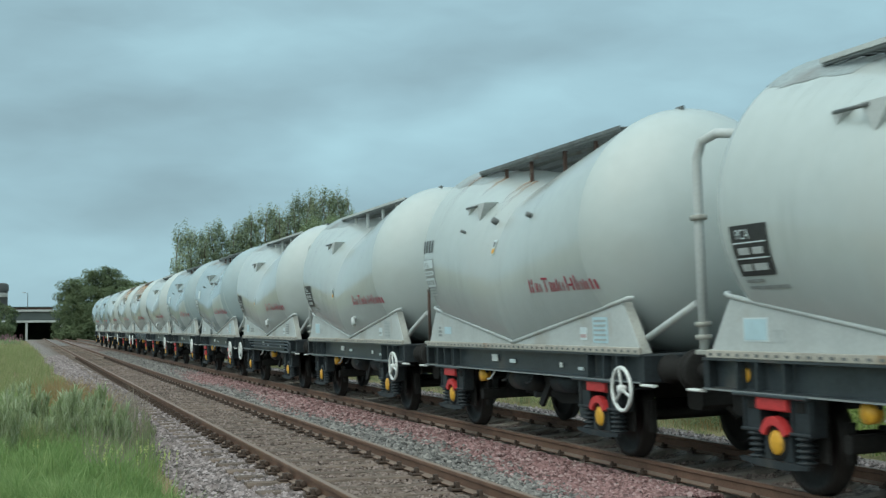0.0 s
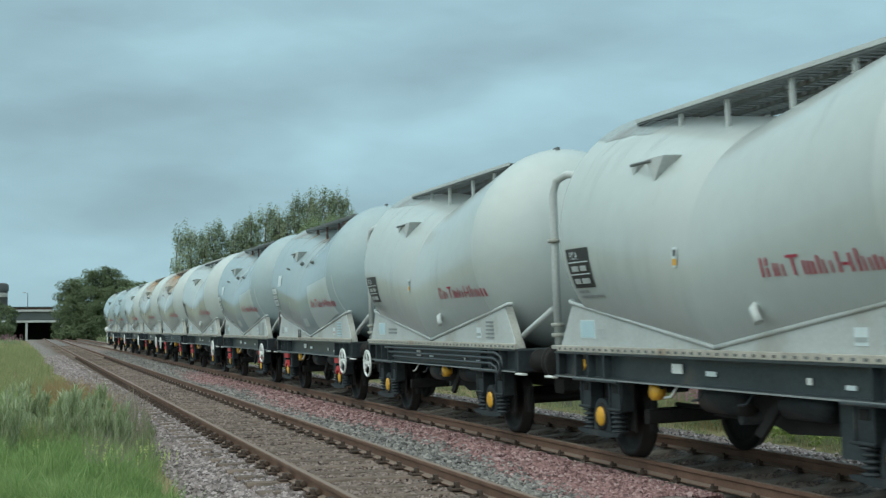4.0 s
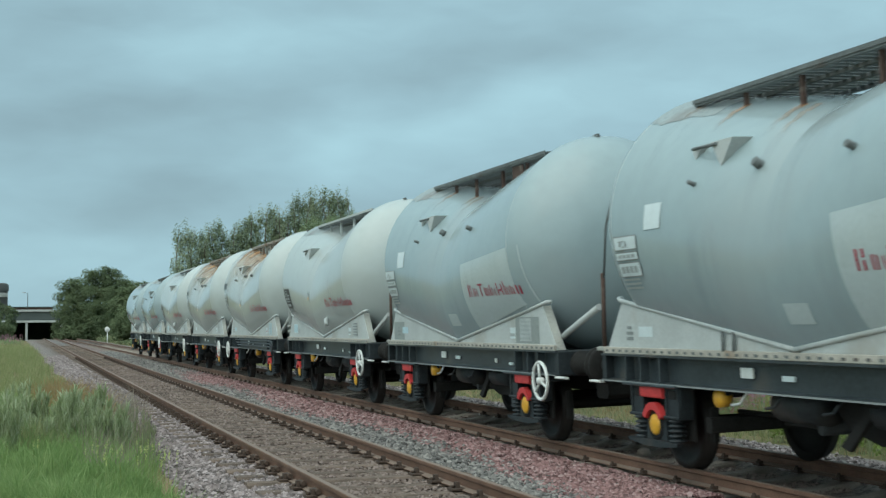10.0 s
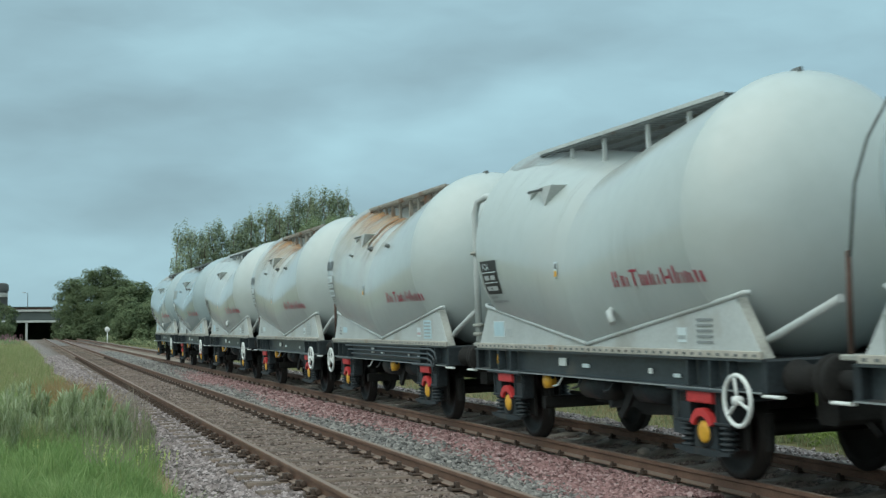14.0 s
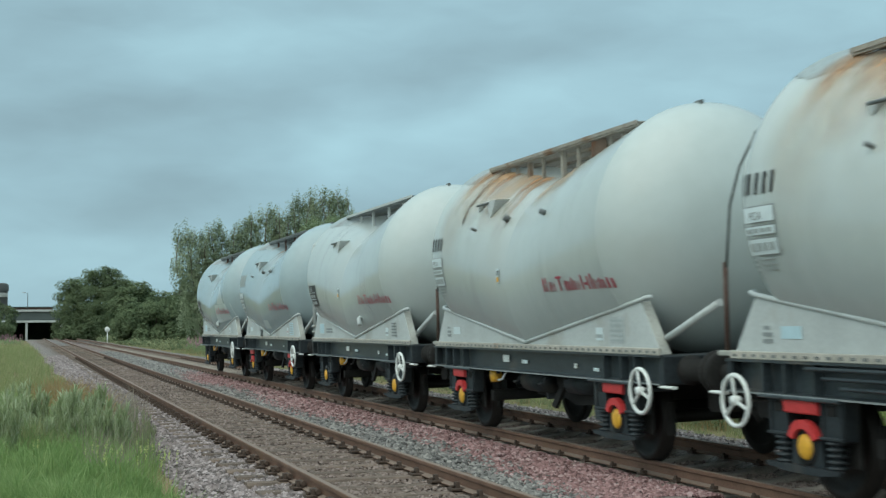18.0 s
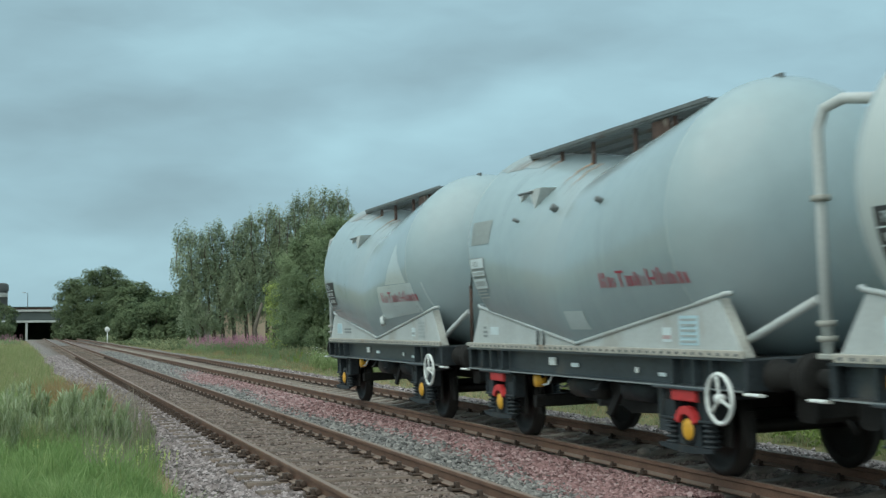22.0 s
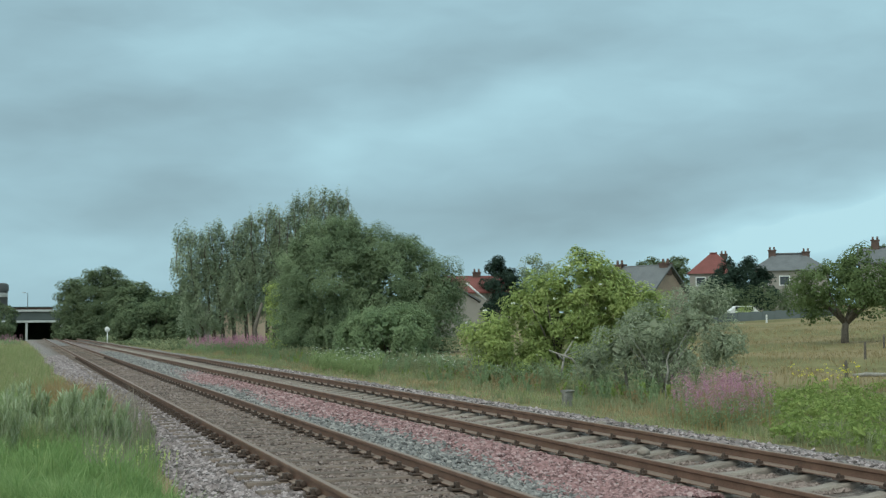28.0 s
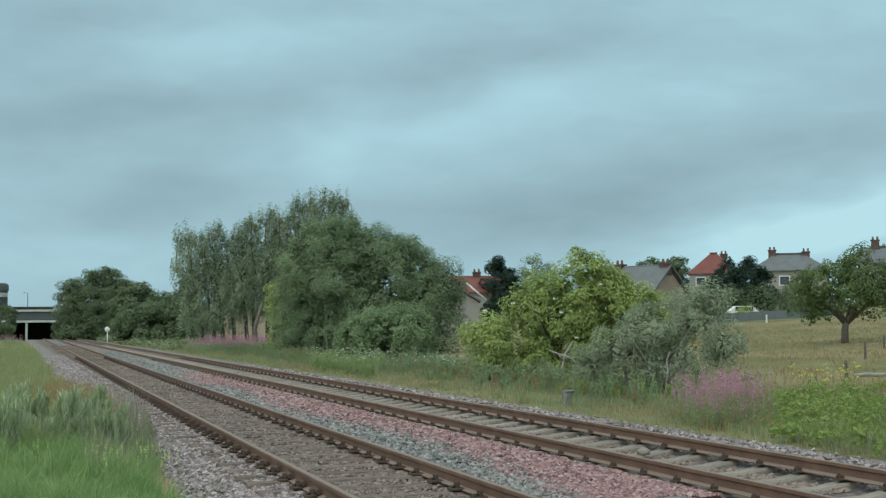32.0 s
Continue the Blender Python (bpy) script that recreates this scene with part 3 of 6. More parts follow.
def saddle_shape(side, sg):
    """The pale triangular plate between the tank and the solebar at one end of one side."""
    x = side * 1.15
    ps = []
    # upper edge follows the tank
    for l in np.linspace(0.12, 3.42, 12):
        ps.append((sg * l, 1.315 + 0.144 * l))
    poly = [(sg * 0.02, 1.235)] + ps + [(sg * 3.86, 1.235)]
    return Shape().prism(poly, x - 0.006, x + 0.006)


def walkway_posts(w, ys, material, wide):
    for x in (-0.55, 0.55):
        for y in ys:
            zt = axis_z(y) + math.sqrt(tank_radius(y) ** 2 - x * x) - 0.02
            part("walkway_post", Shape().box((x, y, (zt + 3.86) / 2), (wide, wide, 3.86 - zt), 0.008), material, w)


def build_wagon():
    w = thing("tank_wagon", "", "tank wagon", "alumina tank wagons of the train")
    tank = part("tank", tank_shape(), TANK_PALE, w)
    part("roof_band", roof_band(), ROOFDIRT, tank, "grey weathered cap of dirt on top")
    for sg in (-1, 1):
        part("end_seam", ring_shape(sg * 2.99, -70, 250, 0.008, 0.0015), RINGM, tank)
        for side in (-1, 1):
            part("saddle_plate", saddle_shape(side, sg), PALE, w)
            lip = [(side * 1.16, sg * l, 1.325 + 0.144 * l) for l in np.linspace(0.0, 3.45, 12)] + [(side * 1.14, sg * 3.52, 1.842), (side * 1.08, sg * 3.57, 1.845)]
            part("saddle_lip", Shape().tube(lip, 0.025, 8), PALE, w)
            gus = Shape().prism([(sg * 3.42, 1.80), (sg * 3.86, 1.235), (sg * 3.80, 1.235), (sg * 3.36, 1.78)], side * 1.03, side * 1.15)
            part("end_gusset", gus, SEAM, w)
    # underframe
    for side in (-1, 1):
        sole = Shape()
        prof = [(1.05, 1.226), (1.21, 1.226), (1.21, 1.204), (1.082, 1.200), (1.082, 0.942), (1.21, 0.936), (1.21, 0.914), (1.05, 0.914)]
        n = len(prof)
        sole.add([(side * px, y, pz) for y in (-3.92, 3.92) for px, pz in prof], [(i, (i + 1) % n, n + (i + 1) % n, n + i) for i in range(n)] + [tuple(range(n)), tuple(range(n, 2 * n))])
        sb = part("solebar", sole, FRAME_G, w)
        # pale strip paints the light caught along the lower flange edge
        part("lower_flange", Shape().box((side * 1.212, 0, 0.924), (0.012, 7.82, 0.016)), GREYINK, sb)
        strip = Shape().box((side * 1.175, 0, 1.264), (0.035, 7.74, 0.074), 0.006)
        part("rivet_strip", strip, BEIGE, w)
        rv = Shape()
        for i in range(46):
            rv.box((side * 1.194, -3.78 + 0.168 * i, 1.262), (0.008, 0.055, 0.026))
        tagged(part("riveting", rv, GRATE, w), kind="stuff")
        for y in (-3.3, -2.95, -2.5, 2.5, 2.95, 3.3):
            part("stiffener", Shape().box((side * 1.15, y, 1.07), (0.11, 0.022, 0.27), 0.004), FRAME_G, sb)
    for sg in (-1, 1):
        part("headstock", Shape().box((0, sg * 3.90, 1.07), (2.36, 0.10, 0.32), 0.02), FRAME, w)
        for side in (-1, 1):
            b = Shape()
            b.lathe([(sg * 3.95, 0.0), (sg * 3.95, 0.16), (sg * 4.0, 0.16), (sg * 4.02, 0.12), (sg * 4.30, 0.12), (sg * 4.30, 0.085), (sg * 4.52, 0.085)], "y", (side * 0.865, 0, 1.06), 20)
            part("buffer_shank", b, GRIME, w)
            hd = Shape().lathe([(sg * 4.51, 0.0), (sg * 4.51, 0.20), (sg * 4.53, 0.225), (sg * 4.56, 0.225), (sg * 4.585, 0.15), (sg * 4.59, 0.0)], "y", (side * 0.865, 0, 1.06), 28)
            part("buffer_head", hd, GRIME, w)
        part("coupling", Shape().tube([(0, sg * 3.95, 1.03), (0, sg * 4.25, 0.98), (0, sg * 4.55, 0.86)], 0.045, 8), GRIME, w)
        hose = Shape().tube([(-0.35, sg * 3.95, 0.98), (-0.36, sg * 4.15, 0.90), (-0.36, sg * 4.22, 0.66), (-0.30, sg * 4.35, 0.52)], 0.03, 8)
        part("brake_hose", hose, GRIME, w)
        # white-tipped lamp bracket under the headstock
        part("step_bracket", Shape().box((-1.2, sg * 4.08, 0.90), (0.07, 0.28, 0.028), 0.01), WHITE, w)
    floor_ = Shape()
    for x in (-0.45, 0.45):
        floor_.box((x, 0, 1.08), (0.09, 7.8, 0.26), 0.01)
    for y in (-3.0, -1.6, 0.0, 1.6, 3.0):
        floor_.box((0, y, 1.08), (2.1, 0.10, 0.24), 0.01)
    part("centre_frame", floor_, FRAME, w)
    # floor sheet and two pans added to block light, as dense brake gear would
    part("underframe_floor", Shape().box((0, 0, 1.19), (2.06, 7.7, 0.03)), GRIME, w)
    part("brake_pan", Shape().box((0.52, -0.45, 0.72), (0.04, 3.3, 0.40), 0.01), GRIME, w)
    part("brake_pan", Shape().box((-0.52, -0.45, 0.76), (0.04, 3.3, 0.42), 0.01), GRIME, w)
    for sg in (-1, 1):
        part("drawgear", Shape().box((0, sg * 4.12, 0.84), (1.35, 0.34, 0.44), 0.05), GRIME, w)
    # running gear
    for sg in (-1, 1):
        ya = sg * 2.72
        ws = thing("wheelset", "", "")
        ws.parent = w
        ws.matrix_basis = pose(0, ya, 0.475)
        for side in (-1, 1):
            wheel = Shape()
            x = side * 0.7525
            wheel.lathe([(x - side * 0.075, 0.40), (x - side * 0.075, 0.50), (x - side * 0.045, 0.50), (x - side * 0.04, 0.478), (x + side * 0.06, 0.472), (x + side * 0.065, 0.40), (x + side * 0.02, 0.38), (x + side * 0.035, 0.17), (x + side * 0.09, 0.13), (x + side * 0.09, 0.0)], "x", (0, 0, 0), 40)
            wheel.lathe([(x - side * 0.075, 0.40), (x - side * 0.03, 0.37), (x - side * 0.03, 0.0)], "x", (0, 0, 0), 40)
            part("wheel", wheel, TYRE, ws)
        part("axle", Shape().tube([(-1.02, 0, 0), (1.02, 0, 0)], 0.075, 14), TYRE, ws)
        for side in (-1, 1):
            x = side * 1.06
            o = side
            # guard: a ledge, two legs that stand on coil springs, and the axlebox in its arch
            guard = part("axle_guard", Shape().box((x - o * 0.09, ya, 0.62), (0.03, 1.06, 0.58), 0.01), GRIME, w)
            part("guard_ledge", Shape().box((x + o * 0.05, ya, 0.908), (0.26, 1.22, 0.03), 0.008), FRAME_G, guard)
            for e in (-1, 1):
                g = Shape().prism([(ya + e * 0.25, 0.89), (ya + e * 0.58, 0.89), (ya + e * 0.55, 0.57), (ya + e * 0.47, 0.55), (ya + e * 0.25, 0.57)], x - o * 0.06, x + o * 0.09)
                g.box((x + o * 0.095, ya + e * 0.53, 0.735), (0.03, 0.03, 0.30), 0.006)
                g.box((x + o * 0.095, ya + e * 0.265, 0.735), (0.03, 0.03, 0.30), 0.006)
                g.box((x + o * 0.10, ya + e * 0.40, 0.585), (0.05, 0.32, 0.03), 0.008)
                part("guard_leg", g, FRAME, guard)
                # dark block on the leg's face paints the shade of a recess
                part("leg_recess", Shape().box((x + o * 0.094, ya + e * 0.40, 0.82), (0.012, 0.13, 0.09), 0.004), GRIME, guard)
                prof = [(0.315, 0.045)]
                for i in range(5):
                    z = 0.322 + i * 0.052
                    prof += [(z, 0.05), (z + 0.012, 0.092), (z + 0.028, 0.092), (z + 0.04, 0.05)]
                part("coil_spring", Shape().lathe(prof, "z", (x + o * 0.045, ya + e * 0.39, 0), 16), FRAME, w)
            seat = [(ya - 0.57, 0.33), (ya - 0.55, 0.295), (ya - 0.22, 0.265), (ya + 0.22, 0.265), (ya + 0.55, 0.295), (ya + 0.57, 0.33)]
            part("spring_seat", Shape().prism(seat, x - 0.10, x + o * 0.15), FRAME, w)
            arch = [(ya + 0.215 * math.cos(t), 0.50 + 0.20 * math.sin(t)) for t in np.linspace(0, math.pi, 13)]
            ab = part("axlebox", Shape().prism([(ya + 0.24, 0.33)] + arch + [(ya - 0.24, 0.33)], x - o * 0.06, x + o * 0.085), FRAME, w)
            part("axlebox_cover", Shape().lathe([(x + o * 0.08, 0.165), (x + o * 0.10, 0.16), (x + o * 0.104, 0.12)], "x", (0, ya, 0.49), 24), GRIME, ab)
            part("axle_cap", Shape().lathe([(x + o * 0.088, 0.114), (x + o * 0.108, 0.112), (x + o * 0.122, 0.09), (x + o * 0.128, 0.05), (x + o * 0.129, 0.0)], "x", (0, ya, 0.49), 24), YELLOW, ab, "yellow axle cap")
        # brake gear between the wheels
        for e in (-1, 1):
            part("brake_block", Shape().box((-0.755, ya + e * 0.545, 0.50), (0.09, 0.07, 0.36), 0.02), GRIME, w)
    part("brake_rod", Shape().tube([(-0.45, -2.2, 0.62), (-0.45, 2.2, 0.62)], 0.025, 8), GRIME, w)
    part("brake_cylinder", Shape().lathe([(-0.35, 0.0), (-0.35, 0.17), (0.35, 0.17), (0.42, 0.10), (0.42, 0.0)], "y", (-0.80, 0.4, 0.80), 20), FRAME, w)
    part("air_reservoir", Shape().lathe([(-1.45, 0.0), (-1.40, 0.14), (-0.75, 0.14), (-0.70, 0.0)], "y", (-0.82, 0, 0.80), 20), FRAME, w)
    part("discharge_pipe", Shape().tube([(0, 0, 0.75), (-0.2, 0.1, 0.62), (-0.8, 0.2, 0.62)], 0.08, 12), FRAME, w)
    valve = Shape().lathe([(0.5, 0.0), (0.5, 0.30), (0.62, 0.33), (0.70, 0.26), (0.86, 0.36), (1.10, 0.52), (1.32, 0.66)], "z", (0, 0, 0), 24)
    part("discharge_hopper", valve, FRAME, w)
    part("brake_shield", Shape().box((-0.98, -1.92, 0.66), (0.03, 0.34, 0.50), 0.01), FRAME_G, w)
    part("brake_beam", Shape().box((0, -1.95, 0.52), (1.9, 0.12, 0.16), 0.02), GRIME, w)
    part("brake_beam", Shape().box((0, 1.95, 0.52), (1.9, 0.12, 0.16), 0.02), GRIME, w)
    part("brake_lever", Shape().prism([(-0.9, 0.90), (-0.75, 0.90), (-0.30, 0.50), (-0.42, 0.46)], -0.95, -0.90), GRIME, w)
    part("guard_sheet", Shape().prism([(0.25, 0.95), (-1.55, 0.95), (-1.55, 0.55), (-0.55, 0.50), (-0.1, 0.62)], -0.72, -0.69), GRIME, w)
    # long cylinder with a yellow end cock beside the rear axle
    part("distributor", Shape().lathe([(0, 0.0), (0, 0.09), (0.10, 0.09), (0.14, 0.05)], "x", (-1.15, 1.40, 0.83), 16), YELLOW, w, "yellow brake change-over cover")
    part("distributor_bracket", Shape().box((-1.08, 1.40, 0.90), (0.05, 0.20, 0.08), 0.01), FRAME, w)
    for y in (-0.6, 0.3, 0.9):
        part("pull_rod", Shape().tube([(-1.10, y, 0.93), (-1.14, y + 0.1, 0.80), (-1.14, y + 0.25, 0.78)], 0.014, 6), WHITE if y > 0.8 else FRAME, w)
    # brass-plate sized marks on the solebar
    for y, z, a, b, m in ((0.9, 1.09, 0.22, 0.10, WHITE), (0.2, 1.06, 0.20, 0.05, LABEL), (-1.5, 1.05, 0.07, 0.06, WHITE), (-2.1, 1.02, 0.14, 0.04, LABEL)):
        part("solebar_plate", Shape().box((-1.105, y, z), (0.016, a, b), 0.003), m, w)
    # roof walkway
    wk = Shape()
    for x in (-0.62, -0.2, 0.2, 0.62):
        wk.box((x, 0, 3.88), (0.045, 5.0, 0.05), 0.006)
    deck = part("roof_walkway", wk, GRATE, w)
    tread = Shape().box((0, 0, 0), (1.26, 0.10, 0.015)).mesh("tread", GRATE)
    for i in range(34):
        part("tread", tread, None, deck).location = (0, -2.475 + i * 0.15, 3.905)
    for x in (-0.65, 0.65):
        part("walkway_edge", Shape().box((x, 0, 3.905), (0.012, 5.04, 0.045)), GRATE, w)
    part("lifting_lug", Shape().box((-0.12, -3.05, axis_z(3.05) + tank_radius(3.05) - 0.01), (0.05, 0.14, 0.06), 0.015), GRATE, w)
    walkway_posts(w, (-2.4, -1.6, -0.6, 0.6, 1.6, 2.4), GRATE, 0.05)
    hatch = Shape().lathe([(3.15, 0.26), (3.52, 0.26), (3.54, 0.30), (3.58, 0.30), (3.62, 0.22), (3.63, 0.0)], "z", (0, 0.0, 0), 24)
    part("filler_hatch", hatch, GRATE, w)
    # lifting brackets and spigots on the flank
    for y, k in ((1.50, 0.45), (0.98, 0.85)):
        q = Vector(tank_side(y, 3.30, -0.03))
        out = Vector((-0.26 * k, 0, 0))
        foot = Vector(tank_side(y, 3.30 - 0.30 * k, 0.0))
        tri = Shape()
        tri.add([q + Vector((0, 0.26 * k, 0)), q + Vector((0, -0.26 * k, 0)), q + out + Vector((0, -0.24 * k, 0)), q + out + Vector((0, 0.24 * k, 0)), foot], [(0, 1, 2, 3), (3, 2, 4), (0, 3, 4), (1, 4, 2), (0, 4, 1)])
        part("lifting_bracket", tri, PALE, w)
    a, b = Vector(tank_side(1.5, 3.27, 0.08)), Vector(tank_side(1.05, 3.27, 0.12))
    part("bracket_bar", Shape().tube([a, b], 0.018, 6), GRATE, w)
    # owner's name and the pipe that crosses to the next wagon
    sign_bars(w, SIGNRED)
    part("transfer_pipe", Shape().tube([(-1.0, -3.72, 1.40), (-1.05, -4.0, 1.46), (-1.05, -4.95, 1.76)], 0.040, 12), PALE, w)
    return w


def aeration_stub(w):
    """A pale elbow of pipe low on the flank."""
    p = Vector(tank_side(-1.02, 1.70, -0.02))
    part("aeration_stub", Shape().tube([p + Vector((0.08, 0, 0.02)), p + Vector((-0.03, 0.01, 0.02)), p + Vector((-0.075, -0.02, -0.01)), p + Vector((-0.085, -0.07, -0.06)), p + Vector((-0.085, -0.12, -0.13))], 0.042, 12), PALE, w)


def spigots(w):
    """Short dark pipe ends on the upper flank."""
    for y, z, r in ((0.33, 2.97, 0.045), (-1.2, 2.94, 0.034), (1.33, 2.90, 0.022)):
        p = Vector(tank_side(y, z, -0.02))
        d = Vector((p.x, 0, p.z - axis_z(y))).normalized()
        part("spigot", Shape().tube([p, p + d * 0.10], r, 12), GRATE, w)


def end_pipe(w, stout):
    """The vent pipe at the rear end: stout and pale, or thin with a rusty foot."""
    if stout:
        part("end_pipe", Shape().tube([(-0.85, 3.50, 3.38), (-0.95, 3.90, 3.44), (-1.02, 4.08, 3.38), (-1.05, 4.14, 3.20), (-1.05, 4.15, 2.4), (-1.05, 4.15, 1.28)], 0.05, 12), PALE, w)
        for z in (2.62, 1.55, 1.42):
            part("pipe_collar", Shape().lathe([(z - 0.025, 0.05), (z - 0.025, 0.085), (z + 0.025, 0.085), (z + 0.025, 0.05)], "z", (-1.05, 4.15, 0), 14), SEAM, w)
    else:
        part("vent_hook", Shape().tube([(-0.78, 3.46, 3.44), (-0.84, 3.60, 3.44), (-0.92, 3.68, 3.34)], 0.022, 10), GRATE, w)
        part("thin_pipe", Shape().tube([(-0.92, 3.68, 3.34), (-1.0, 3.86, 3.05), (-1.04, 4.0, 2.7), (-1.05, 4.10, 2.1)], 0.014, 8), GRATE, w)
        part("pipe_foot_tube", Shape().tube([(-1.05, 4.12, 2.15), (-1.05, 4.15, 1.28)], 0.026, 10), PIPERUST, w, "rusty upright pipe stub")
    part("pipe_foot", Shape().box((-1.04, 4.04, 1.27), (0.18, 0.32, 0.05), 0.01), SEAM, w)


def stains(w, rust, seed):
    """Dirt and rust that has run down from the walkway and the seams."""
    r = random.Random(seed)
    for i in range(7):
        y, wd = r.uniform(-2.4, 2.6), r.uniform(0.10, 0.35)
        part("grime_run", streak(Shape(), y, r.uniform(60, 66), r.uniform(-5, 35), wd, wd * 0.7, 0.004), GRIMERUN, w)
    for i in range(3):
        y, wd = r.uniform(-2.2, 2.4), r.uniform(0.4, 0.9)
        part("grime_run", streak(Shape(), y, r.uniform(0, 20), r.uniform(-50, -40), wd, wd, 0.003), GRIMERUN, w)
    if rust > 1:
        for y, wd, low in ((2.35, 0.8, 34), (1.7, 1.0, 22), (1.0, 1.1, 20), (0.3, 1.0, 28), (-0.4, 0.7, 36), (-1.2, 1.0, 40)) if rust > 2 else ((1.9, 0.5, 40), (0.9, 0.4, 36)):
            part("rust_wash", streak(Shape(), y, 69, low + r.uniform(-6, 6), wd, wd * 0.6, 0.006), RUSTWASH, w, "soft orange rust stain")
    if rust > 2:
        for y, wd, low in ((2.1, 1.6, -15), (0.9, 1.8, -5), (-0.9, 1.4, 20)):
            part("rust_bloom", streak(Shape(), y, 68, low, wd, wd * 0.8, 0.0035), BLOOM, w, "faint beige stain")
    if rust:
        for y in (2.4, 1.6, 0.6, 0.35):
            wd = 0.10 + 0.03 * rust
            part("rust_run", streak(Shape(), y + r.uniform(-0.05, 0.05), 68, 58 - 12 * rust + r.uniform(-8, 8), wd, wd * 0.6, 0.008), STREAK, w, "orange rust run")


def handwheel(w, y):
    s = Shape()
    R = 0.235
    ring = [(-1.30, y + R * math.cos(t), 0.85 + R * math.sin(t)) for t in np.linspace(0, 2 * math.pi, 33)]
    s.tube(ring, 0.022, 8, False)
    for k in range(3):
        t = radians(80 + 120 * k)
        s.tube([(-1.30, y, 0.85), (-1.30, y + R * math.cos(t), 0.85 + R * math.sin(t))], 0.017, 6)
    s.lathe([(-1.34, 0.0), (-1.34, 0.045), (-1.26, 0.045)], "x", (0, y, 0.85), 12)
    h = part("brake_handwheel", s, WHITE, w, "white spoked brake handwheel")
    part("handwheel_shaft", Shape().tube([(-1.27, y, 0.85), (-0.9, y, 0.85)], 0.02, 8), FRAME, h)


def sign_bars(w, mat_):
    """The owner's name as plain red strokes along the flank."""
    strokes = [(0.00, 0.05, 0.17, 0), (0.06, 0.035, 0.07, 0.10), (0.06, 0.05, 0.08, 0), (0.135, 0.02, 0.12, 0), (0.175, 0.075, 0.115, 0), (0.290, 0.13, 0.026, 0.150), (0.340, 0.03, 0.15, 0), (0.445, 0.022, 0.12, 0), (0.49, 0.028, 0.115, 0), (0.535, 0.028, 0.11, 0), (0.59, 0.03, 0.15, 0), (0.64, 0.085, 0.115, 0),
               (0.775, 0.034, 0.17, 0), (0.82, 0.055, 0.026, 0.055), (0.885, 0.04, 0.15, 0), (0.95, 0.025, 0.18, 0), (1.0, 0.075, 0.115, 0), (1.10, 0.03, 0.12, 0), (1.15, 0.035, 0.10, 0), (1.22, 0.028, 0.12, 0), (1.27, 0.03, 0.11, 0)]
    thin = []
    for x, wd, hh, lift in strokes:
        thin += [(x, 0.018, hh, lift), (x + wd - 0.020, 0.018, hh * 0.9, lift)] if wd > 0.06 and hh > 0.06 else [(x, min(wd, 0.024) if hh > 0.06 else wd, hh, lift)]
    for x, wd, hh, lift in thin:
        l0 = -1.30 - x * 1.40
        part("name_stroke", decal(Shape(), l0, l0 - wd * 1.40, 1.965 + lift, 1.965 + lift + hh, 0.012, nz=2, nl=1), mat_, w)


def text_mesh(body, size):
    cu = bpy.data.curves.new("lettering", "FONT")
    cu.body, cu.size = body, size
    ob = new("lettering", cu)
    me = bpy.data.meshes.new_from_object(ob.evaluated_get(bpy.context.evaluated_depsgraph_get()))
    bpy.data.objects.remove(ob)
    return me


def lettering(w, body, l0, z0, size, m, lift=0.014):
    """Letters wrapped on the flank, reading towards the front."""
    me = text_mesh(body, size)
    for v in me.vertices:
        v.co = tank_side(l0 - v.co.x, z0 + v.co.y, lift)
    me.materials.clear()
    me.materials.append(m)
    return part("lettering", me, m, w)


def number_bars(w, l0):
    """The wagon's running number as five plain dark bars."""
    for i in range(5):
        l = l0 - 0.012 - i * 0.118
        part("number_bar", decal(Shape(), l, l - 0.05, 2.69, 2.88, 0.012, nz=2, nl=1), INK, w)


def black_panel(w):
    """A black field with the code in white, two rules and two lines of small writing, and faint lines below."""
    part("code_panel", decal(Shape(), 2.88, 2.26, 1.985, 2.44, 0.010, nl=4), INK, w, "black code panel with white writing")
    lettering(w, "PCA", 2.78, 2.315, 0.125, LABEL, 0.018)
    for z in (2.275, 2.135):
        part("code_rule", decal(Shape(), 2.85, 2.29, z, z + 0.012, 0.016, nz=1), LABEL, w)
    for z, row in ((2.175, ((0.07, 0.20), (0.32, 0.18))), (2.03, ((0.06, 0.17), (0.27, 0.24)))):
        for o, wd in row:
            part("code_bar", decal(Shape(), 2.86 - o, 2.86 - o - wd, z, z + 0.062, 0.016, nz=1), FADEDW, w)
    part("faint_line", decal(Shape(), 2.84, 2.52, 1.925, 1.955, 0.010, nz=1), GREYINK, w)
    part("faint_line", decal(Shape(), 2.84, 2.12, 1.865, 1.895, 0.010, nz=1), GREYINK, w)


